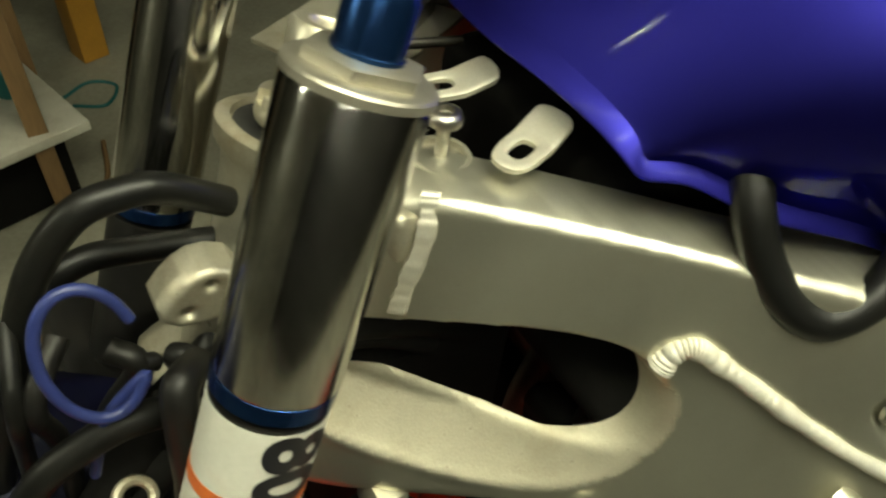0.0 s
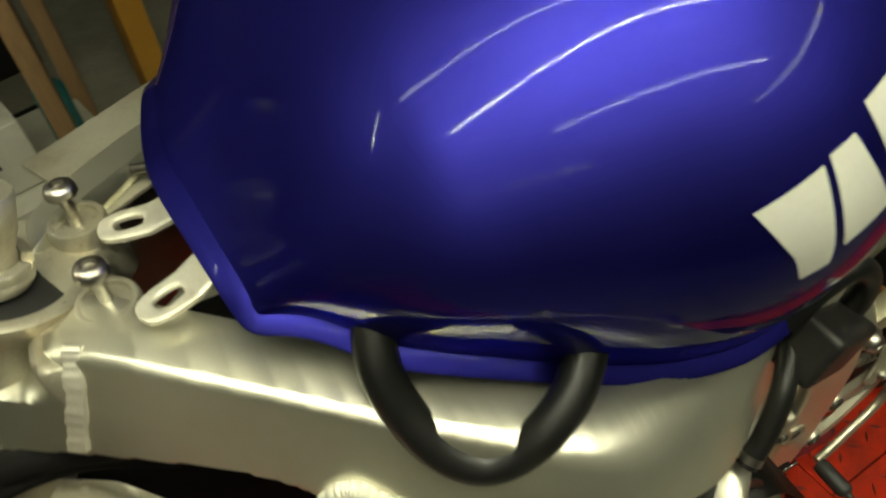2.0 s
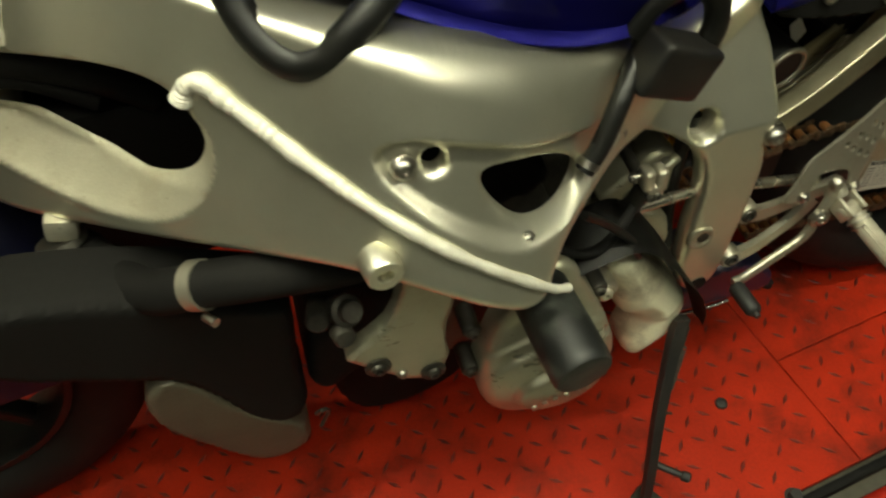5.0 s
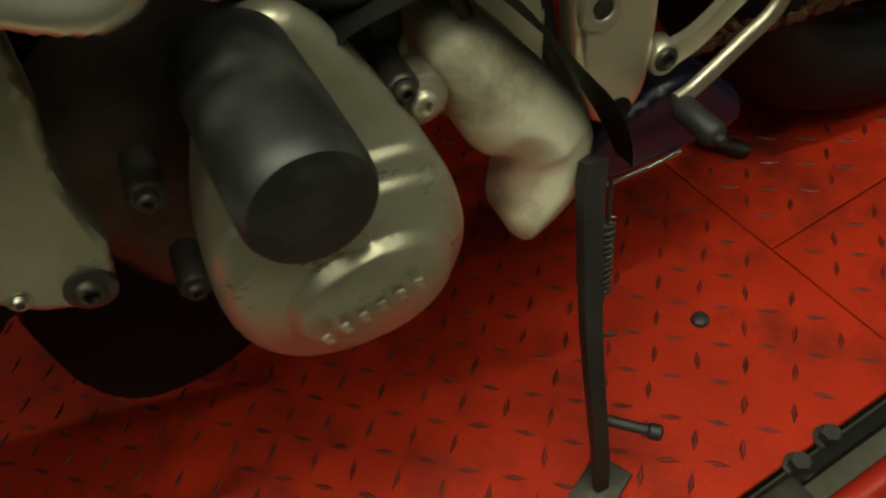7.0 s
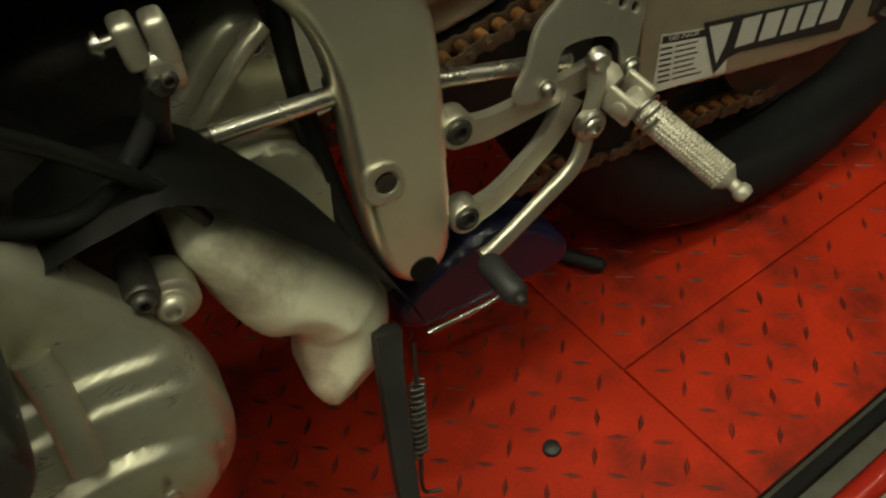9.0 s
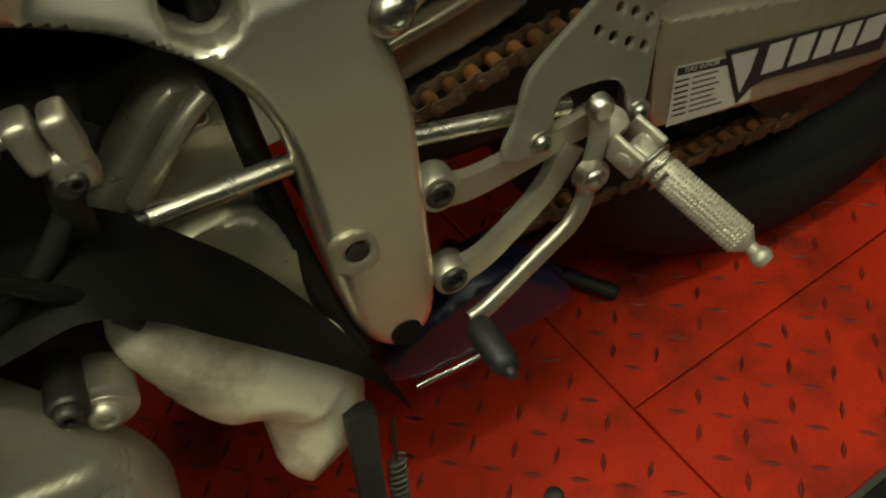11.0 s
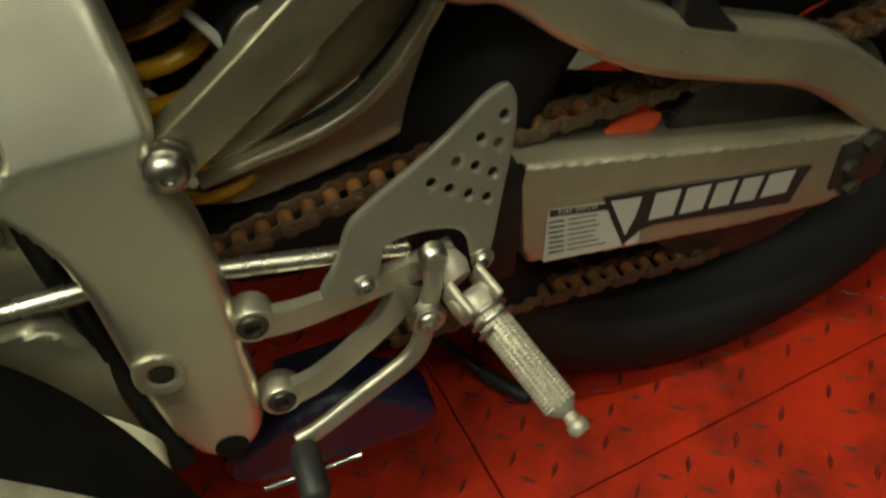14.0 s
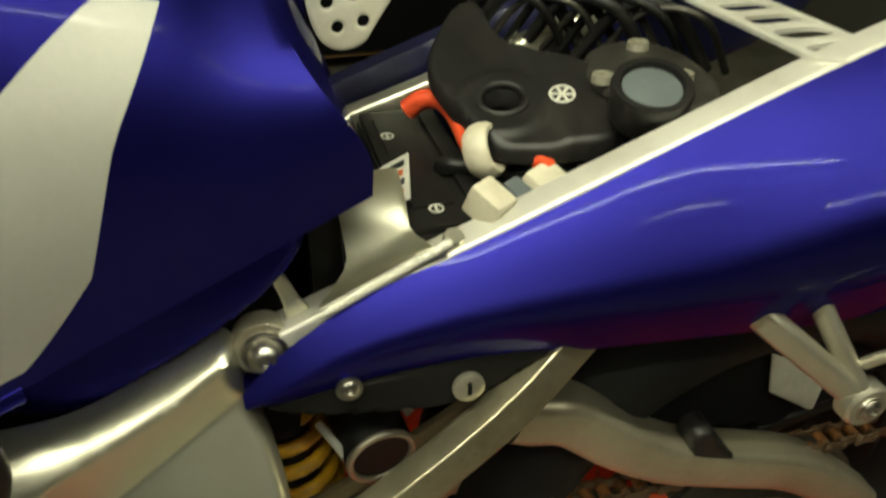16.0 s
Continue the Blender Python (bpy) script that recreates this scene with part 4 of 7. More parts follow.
def build_tank():
    xs = np.concatenate([np.linspace(-0.590, -0.55, 20)[:-1], np.linspace(-0.55, -0.01, 80)])
    ss = np.linspace(0, 1, 34)
    skin = []
    for x in xs:
        left = tank_point(np.full(34, x), ss)
        skin.append(np.concatenate([left, left[-2::-1] * (1, -1, 1)]))
    skin = np.array(skin)
    soften = 0.7 * (1 - smoothstep((xs[1:-1] + 0.535) / 0.06))[:, None, None]
    for _ in range(45):  # the pressed sheet has no creases at the nose
        mean = 0.25 * (skin[:-2, 1:-1] + skin[2:, 1:-1] + skin[1:-1, :-2] + skin[1:-1, 2:])
        skin[1:-1, 1:-1] += soften * (mean - skin[1:-1, 1:-1])
    rows = [[Vector(p) for p in row] for row in skin]
    b = bmesh.new()
    grid_mesh(b, rows, cap=True)
    bmesh.ops.recalc_face_normals(b, faces=b.faces)
    tank = part("fuel_tank", b, BLUE, bike, "glossy deep blue fuel tank with white graphics", 60)
    # folded flange along the lower edge and round the front
    side = np.array([tank_point(x, 0.0) for x in np.linspace(-0.17, -0.590, 70)])
    front = tank_point(np.full(20, -0.590), np.linspace(0.4, 1, 20))
    front = np.concatenate([front[2:], front[-2:1:-1] * (1, -1, 1)])
    path = np.concatenate([side, front, side[::-1] * (1, -1, 1)])
    for _ in range(3):
        path[1:-1] = 0.25 * path[:-2] + 0.5 * path[1:-1] + 0.25 * path[2:]
    tan = np.gradient(path, axis=0)
    out = np.stack([tan[:, 1], -tan[:, 0], 0 * tan[:, 0]], -1)
    out /= np.linalg.norm(out, axis=1, keepdims=True)
    for _ in range(10):
        out[1:-1] = 0.25 * out[:-2] + 0.5 * out[1:-1] + 0.25 * out[2:]
    wide = 0.0095 * np.clip(np.minimum(np.arange(len(path)), np.arange(len(path))[::-1]) / 22, 0.15, 1)
    rows = []
    for q, n, w in zip(path, -out, wide):
        ring = [q - n * 0.004 + (0, 0, 0.004), q + n * 0.001 + (0, 0, 0.0015), q + n * (w - 0.001) + (0, 0, -0.0035), q + n * w + (0, 0, -0.005), q + n * (w - 0.001) + (0, 0, -0.0065), q - n * 0.004 + (0, 0, -0.004)]
        rows.append([Vector(v) for v in ring])
    b = bmesh.new()
    grid_mesh(b, rows, wrap=True, cap=True)
    bmesh.ops.recalc_face_normals(b, faces=b.faces)
    part("seam_flange", b, BLUE, tank, "folded blue lower flange", 60)

    def patch(name, corners, material, label="", n=10, parent=None):
        """A decal between four corners given as (x, s)."""
        a, b_, c, d = (np.array(p, float) for p in corners)
        rows = []
        for i in range(n + 1):
            t = i / n
            p0, p1 = a + (d - a) * t, b_ + (c - b_) * t
            row = [p0 + (p1 - p0) * (j / n) for j in range(n + 1)]
            rows.append([Vector(tank_point(q[0], q[1], 0.0006)) for q in row])
        bm = bmesh.new()
        grid_mesh(bm, rows)
        bmesh.ops.recalc_face_normals(bm, faces=bm.faces)
        part(name, bm, material, parent or tank, label)
    blocks = (((-0.350, 0.372), (-0.336, 0.384), (-0.349, 0.522), (-0.380, 0.482)), ((-0.332, 0.402), (-0.304, 0.442), (-0.332, 0.545), (-0.346, 0.530)), ((-0.300, 0.452), (-0.267, 0.492), (-0.291, 0.602), (-0.324, 0.570)), ((-0.263, 0.508), (-0.230, 0.532), (-0.262, 0.640), (-0.281, 0.622)))
    for corners in blocks:  # slanted white blocks
        patch("graphic_block", list(corners), WHITE_GRAPHIC, "slanted white block graphic")
    patch("side_stripe", [(-0.205, 0.09), (-0.166, 0.10), (-0.131, 0.231), (-0.176, 0.32)], WHITE_GRAPHIC, "broad white side stripe", 12)
    patch("side_stripe", [(-0.176, 0.32), (-0.131, 0.231), (-0.083, 0.606), (-0.107, 0.588)], WHITE_GRAPHIC, "broad white side stripe", 12)
    # front brackets
    for y, x, turn in ((-0.068, -0.603, 20), (0.002, -0.612, -8)):
        m = Matrix.Translation((x + 0.004, y, 0.768)) @ Matrix.Rotation(radians(turn), 4, "Z")
        b = slab([(-0.014, -0.012), (0.018, -0.013), (0.038, -0.012), (0.038, 0.012), (0.018, 0.013), (-0.014, 0.012), (-0.019, 0)], 0, 0.0016, [[(-0.007, -0.0055), (0.008, -0.0055), (0.010, 0), (0.008, 0.0055), (-0.007, 0.0055), (-0.009, 0)]], roll=0.0008, depth=0.003,
                 to_world=m @ Matrix.Rotation(radians(-90), 4, "X") @ Matrix.Diagonal((1, 1, 1, 1)))
        for v in b.verts:  # the strap bends up to the tank
            lx = (m.inverted() @ v.co).x
            if lx > 0.012:
                v.co.z += (lx - 0.012) * 0.3
                v.co.x -= max(lx - 0.030, 0) * 0.4
        part("bracket", b, ZINC, tank, "pale zinc tank bracket with a slotted eye")
    return tank


# ---------------------------------------------------------------- engine, its covers and hoses
def build_engine():
    eng = part("engine", block((0.20, 0.34, 0.22), Matrix.Translation((-0.37, 0.0, 0.40)) @ Matrix.Rotation(radians(-20), 4, "Y"), 0.03, 3), GREASE, bike, "dark oily engine block")
    part("cylinder_block", block((0.20, 0.34, 0.22), Matrix.Translation((-0.43, 0.0, 0.55)) @ Matrix.Rotation(radians(-30), 4, "Y"), 0.02, 3), DARK, eng)
    part("gearbox", block((0.20, 0.26, 0.16), Matrix.Translation((-0.235, 0.02, 0.40)), 0.02, 3), GREASE, eng)
    part("sump", slab([(-0.528, 0.30), (-0.535, 0.22), (-0.532, 0.175), (-0.516, 0.142), (-0.487, 0.128), (-0.43, 0.130), (-0.36, 0.17), (-0.33, 0.30), (-0.36, 0.42), (-0.51, 0.42)], -0.13, 0.006, roll=0.02, depth=0.22), DARK, eng, "black engine sump")
    for y in (-0.11, -0.04, 0.04, 0.11):
        part("header_pipe", sweep([(-0.49, y, 0.48), (-0.508, y, 0.42), (-0.512, y, 0.30), (-0.500, y * 0.9, 0.21), (-0.46, y * 0.7, 0.175), (-0.36, y * 0.5, 0.16)], 0.021, 6), GREASE, eng, "dark exhaust header pipe")
    part("throttle_bank", block((0.24, 0.16, 0.11), Matrix.Translation((-0.175, 0.0, 0.565)), 0.015, 3), DARK, eng)
    part("airbox", block((0.30, 0.20, 0.13), Matrix.Translation((-0.40, 0.0, 0.67)), 0.02, 3), DARK, eng)
    # generator cover
    outline = [(-0.335, 0.474), (-0.318, 0.482), (-0.300, 0.474), (-0.280, 0.43), (-0.262, 0.385), (-0.253, 0.35), (-0.254, 0.315), (-0.272, 0.283), (-0.305, 0.262), (-0.342, 0.258), (-0.378, 0.272), (-0.396, 0.31), (-0.392, 0.365), (-0.366, 0.43)]

    def dome(x, z):
        face = -0.022 * smoothstep(1 - np.hypot(x + 0.318, z - 0.325) / 0.085) ** 0.6
        d = np.hypot((x + 0.312), (z - 0.312) / 0.80)
        step = 0.007 * smoothstep((d - 0.046) / 0.004) + 0.004 * smoothstep((d - 0.078) / 0.004) + 0.004 * smoothstep((d - 0.094) / 0.004)
        groove = 0.003 * np.exp(-((d - 0.047) / 0.002) ** 2)
        return face + step + groove
    cover = part("generator_cover", slab([(x + 0.004, z - 0.010) for x, z in outline], -0.250, 0.0017, roll=0.012, depth=0.03, relief=dome), COVER, eng, "silver-painted generator cover with raised rings")
    rib = sweep([(-0.311, -0.238, 0.410), (-0.311, -0.249, 0.386), (-0.314, -0.262, 0.356)], rounded_rect(0.017, 0.017, 0.0075), 6)
    part("rib", rib, COVER, cover)
    for i in range(6):  # raised letter blocks
        t = i / 5
        m = Matrix.Translation((-0.345 + 0.055 * t, -0.2735, 0.309 + 0.012 * t)) @ Matrix.Rotation(radians(-13), 4, "Y") @ Matrix.Rotation(radians(6), 4, "X")
        part("raised_block", block((0.0062, 0.003, 0.0088), m, 0.0012, 1), ALLOY, cover)
    for x, y, z in ((-0.392, -0.232, 0.405), (-0.396, -0.232, 0.34), (-0.262, -0.222, 0.40)):
        b = lathe([(-0.03, 0.009), (-0.002, 0.009), (0, 0.0075)], (x, y, z), (0, -1, 0), 20)
        hex_bolt(b, (x, y, z), (0, -1, 0), 0.0055, 0.005, washer=False)
        part("bolt", b, GREASE, cover)
    b = lathe([(-0.02, 0.0155), (0.0, 0.0155), (0.002, 0.013)], (-0.253, -0.214, 0.384), (0, -1, 0), 24)
    hex_bolt(b, (-0.253, -0.216, 0.384), (0, -1, 0), 0.008, 0.006)
    part("bolt_eye", b, CAST, eng, "cast eye with a socket bolt")
    # scuffed slider on the lower frame mount
    axis = Vector((0.08, -1.0, -0.10))
    a = Vector((-0.334, -0.238, 0.457))
    puck = lathe([(0.0, 0.025), (0.004, 0.028), (0.050, 0.0287), (0.080, 0.0286), (0.0865, 0.0280), (0.0895, 0.0262), (0.0905, 0.0225), (0.0905, 0.006)], a, axis, 40)
    for v in puck.verts:  # slightly flattened barrel
        v.co.x = a.x + (v.co.x - a.x) * 0.92
    part("crash_slider", puck, PUCK, bike, "scuffed black nylon crash slider")
    # engine mount plate under the spar
    plate = slab([(-0.508, 0.432), (-0.480, 0.450), (-0.462, 0.466), (-0.446, 0.512), (-0.44, 0.56), (-0.40, 0.55), (-0.404, 0.48), (-0.420, 0.430), (-0.415, 0.382), (-0.444, 0.355), (-0.505, 0.422)], -0.240, 0.003, roll=0.003, depth=0.014, round_corners=1)
    plate = part("engine_mount", plate, COVER, bike, "satin aluminium engine mount plate")
    for x, z in ((-0.434, 0.376), (-0.482, 0.408)):
        b = hex_bolt(lathe([(0, 0.012), (0.003, 0.012), (0.004, 0.010)], (x, -0.239, z), (0, -1, 0), 22), (x, -0.241, z), (0, -1, 0), 0.0075, 0.006)
        part("bolt", b, GREASE, plate)
    b = hex_bolt(bmesh.new(), (-0.462, -0.240, 0.385), (0, -1, 0), 0.004, 0.004)
    part("bolt", b, BOLT, plate)
    b = lathe([(0, 0.010), (0.012, 0.0095), (0.014, 0.008)], (-0.505, -0.225, 0.455), (0.2, -1, 0.3), 20)
    part("spacer", b, GREASE, plate)
    # coolant hoses with band clamps under the spar
    hose = part("coolant_hose", sweep([(-0.70, -0.10, 0.50), (-0.645, -0.18, 0.518), (-0.59, -0.21, 0.539), (-0.53, -0.22, 0.540), (-0.47, -0.20, 0.51), (-0.42, -0.15, 0.48)], 0.0185, 8), DARK, bike, "fat black coolant hose under the frame")
    b = lathe([(-0.006, 0.0187), (-0.006, 0.0200), (0.006, 0.0200), (0.006, 0.0187)], (-0.597, -0.2075, 0.5370), (0.055, -0.03, 0.019), 32)
    part("band_clamp", b, ALLOY, hose, "bright steel band clamp")
    b = lathe([(0, 0.004), (0.012, 0.004)], (-0.600, -0.222, 0.517), (0.5, -0.6, 0), 10)
    part("clamp_screw", b, BOLT, hose)
    duct = part("radiator", slab([(-0.78, 0.56), (-0.66, 0.535), (-0.556, 0.480), (-0.538, 0.466), (-0.548, 0.405), (-0.556, 0.352), (-0.553, 0.318), (-0.566, 0.286), (-0.610, 0.290), (-0.645, 0.40), (-0.70, 0.43), (-0.80, 0.48)], -0.20, 0.005, roll=0.012, depth=0.05), DARK, bike, "black radiator and cowling under the frame")
    part("side_tank", slab([(-0.696, 0.372), (-0.684, 0.410), (-0.650, 0.420), (-0.614, 0.330), (-0.570, 0.288), (-0.562, 0.242), (-0.594, 0.220), (-0.630, 0.226), (-0.664, 0.284), (-0.690, 0.330)], -0.200, 0.004, roll=0.008, depth=0.05), mat("grey_side_tank", (0.075, 0.066, 0.046), 0.5, 0.2, 0.25, 14, 300, dirt=(0.02, 0.018, 0.014), dirt_amount=0.5, dirt_scale=9), duct, "dull grey lower cowling panel")
    part("radiator_core", block((0.17, 0.14, 0.19), Matrix.Translation((-0.648, 0.015, 0.505)), 0.01), DARK, duct)
    part("clip_tail", sweep([(-0.552, -0.205, 0.300), (-0.545, -0.212, 0.315), (-0.540, -0.206, 0.300), (-0.552, -0.206, 0.276)], 0.0022, 6), GREASE, duct)
    pump = part("water_pump", slab([(-0.530, 0.468), (-0.522, 0.420), (-0.532, 0.400), (-0.546, 0.350), (-0.552, 0.312), (-0.530, 0.296), (-0.500, 0.320), (-0.46, 0.34), (-0.44, 0.40), (-0.46, 0.47)], -0.185, 0.004, roll=0.014, depth=0.12), DARK, bike, "black oily housing in front of the engine")
    part("union", lathe([(-0.02, 0.013), (0.0, 0.014), (0.010, 0.014), (0.012, 0.010), (0.022, 0.009)], (-0.498, -0.216, 0.470), (0.25, -0.6, 0.55), 20), GREASE, pump, "dull metal pipe union")
    part("union", lathe([(-0.02, 0.010), (0.008, 0.011), (0.012, 0.008)], (-0.520, -0.214, 0.468), (-0.1, -0.7, 0.3), 18), GREASE, pump)
    # sprocket side: grey covers, shift rod, clamp and the black rubber flap over the bottle
    gear = part("gear_cover", slab([(-0.21, 0.405), (-0.145, 0.398), (-0.142, 0.30), (-0.17, 0.27), (-0.25, 0.33), (-0.245, 0.39)], -0.150, 0.003, roll=0.006, depth=0.05), COVER, eng, "grey painted gearbox cover")
    cov = slab([(-0.235, 0.425), (-0.205, 0.448), (-0.172, 0.478), (-0.150, 0.472), (-0.142, 0.44), (-0.146, 0.41), (-0.20, 0.415)], -0.140, 0.0025, roll=0.006, depth=0.04)
    part("sprocket_cover", cov, COVER, eng, "cast sprocket cover with ribs")
    part("cover_rib", sweep([(-0.205, -0.148, 0.43), (-0.170, -0.150, 0.462), (-0.155, -0.146, 0.47)], 0.005, 6), COVER, gear)
    part("bolt", hex_bolt(bmesh.new(), (-0.162, -0.142, 0.460), (0, -1, 0.1), 0.006, 0.005), BOLT, gear)
    shift = part("shift_rod", rod((-0.203, -0.166, 0.434), (-0.095, -0.146, 0.414), 0.0058, 18), ROD, bike, "polished gear shift rod")
    part("rod_front_end", rod((-0.222, -0.168, 0.436), (-0.200, -0.166, 0.4335), 0.0052, 14), GREASE, shift)
    part("rear_half", rod((-0.08, -0.144, 0.402), (0.035, -0.142, 0.372), 0.0058, 18), ROD, shift)
    arm = bmesh.new()
    sweep([(-0.224, -0.165, 0.438), (-0.222, -0.185, 0.465), (-0.214, -0.19, 0.492)], rounded_rect(0.012, 0.018, 0.005), 5, bm=arm)
    part("shift_arm", arm, GREASE, shift)
    b = bmesh.new()
    block((0.0105, 0.017, 0.022), Matrix.Translation((-0.2175, -0.195, 0.508)), 0.004, 3, b)
    block((0.0105, 0.017, 0.022), Matrix.Translation((-0.2055, -0.195, 0.506)), 0.004, 3, b)
    block((0.017, 0.017, 0.020), Matrix.Translation((-0.2095, -0.195, 0.493)), 0.006, 3, b)
    part("shift_clamp", b, ALLOY, shift, "bright split clamp")
    part("clamp_screw", hex_bolt(bmesh.new(), (-0.2095, -0.2035, 0.491), (0, -1, 0), 0.0042, 0.003, washer=False), GREASE, shift)
    part("clamp_bolt", hex_bolt(rod((-0.229, -0.193, 0.510), (-0.22, -0.193, 0.510), 0.003, 12), (-0.229, -0.193, 0.510), (-1, 0, 0), 0.004, 0.004), BOLT, shift)
    part("shift_shaft", rod((-0.213, -0.204, 0.489), (-0.205, -0.10, 0.487), 0.006, 14), GREASE, shift)
    # white overflow bottle
    shape = [(-0.240, 0.420), (-0.217, 0.416), (-0.197, 0.390), (-0.162, 0.338), (-0.144, 0.302), (-0.148, 0.280), (-0.156, 0.250), (-0.180, 0.232), (-0.206, 0.218), (-0.216, 0.246), (-0.2080, 0.275), (-0.203, 0.300), (-0.212, 0.311), (-0.228, 0.318), (-0.239, 0.350), (-0.243, 0.375), (-0.248, 0.400)]

    def swell(x, z):
        return -0.010 * smoothstep(-poly_sdf(chaikin(shape), x, z) / 0.03) + 0.003 * smoothstep((0.305 - z + 0.35 * (x + 0.19)) / 0.012)
    bottle = part("overflow_bottle", slab(shape, -0.214, 0.0025, roll=0.014, depth=0.03, relief=swell, to_world=Matrix.Translation((0.006, 0.006, -0.002))), BOTTLE, bike, "yellowed white plastic overflow bottle")
    part("drain_cap", rod((-0.168, -0.188, 0.250), (-0.156, -0.188, 0.234), 0.008, 16), RUBBER, bottle)
    # rubber flap and its strap running down to the stand
    outer = curve_pts([(-0.302, -0.232, 0.438), (-0.280, -0.230, 0.446), (-0.256, -0.229, 0.449), (-0.231, -0.229, 0.451), (-0.210, -0.229, 0.436), (-0.193, -0.230, 0.414), (-0.168, -0.230, 0.379), (-0.146, -0.230, 0.345), (-0.131, -0.226, 0.305), (-0.124, -0.220, 0.272)], 6)
    inner = curve_pts([(-0.292, -0.175, 0.452), (-0.272, -0.172, 0.460), (-0.252, -0.170, 0.465), (-0.230, -0.168, 0.462), (-0.208, -0.168, 0.444), (-0.190, -0.168, 0.418), (-0.168, -0.170, 0.382), (-0.148, -0.178, 0.338), (-0.133, -0.192, 0.300), (-0.124, -0.200, 0.268)], 6)
    b = bmesh.new()
    grid_mesh(b, [[a_.lerp(c_, k / 6) + Vector((0, 0.001, -0.002 + 0.002 * math.sin(math.pi * k / 6))) for k in range(7)] for a_, c_ in zip(outer, inner)])
    bmesh.ops.solidify(b, geom=b.faces[:], thickness=0.004)
    bmesh.ops.recalc_face_normals(b, faces=b.faces)
    part("rubber_flap", b, PLASTIC, bike, "bent black rubber flap over the bottle")
    part("breather_hose", sweep([(-0.36, -0.20, 0.485), (-0.31, -0.215, 0.470), (-0.27, -0.215, 0.452), (-0.235, -0.20, 0.462), (-0.20, -0.17, 0.49)], 0.005, 8), DARK, bike, "thin black breather hose")
    part("drain_hose", sweep([(-0.140, -0.135, 0.51), (-0.146, -0.135, 0.45), (-0.146, -0.138, 0.38), (-0.142, -0.150, 0.31), (-0.135, -0.165, 0.27)], 0.008, 8), HOSE, bike, "black hose behind the pivot plate")
    part("cable", sweep([(-0.295, -0.235, 0.53), (-0.262, -0.22, 0.49), (-0.232, -0.215, 0.45), (-0.22, -0.21, 0.42)], 0.004, 8), HOSE, bike, "thin black cable")
    part("reservoir_pipe", sweep([(-0.240, -0.190, 0.648), (-0.254, -0.204, 0.636), (-0.268, -0.218, 0.622), (-0.284, -0.228, 0.596), (-0.298, -0.232, 0.578)], 0.008, 8), HOSE, bike, "black rubber pipe")
    part("pipe_clip", lathe([(-0.003, 0.0092), (0.003, 0.0092)], (-0.294, -0.2305, 0.583), (0.5, 0.2, 0.65), 20), BOLT, bike, "spring clip")


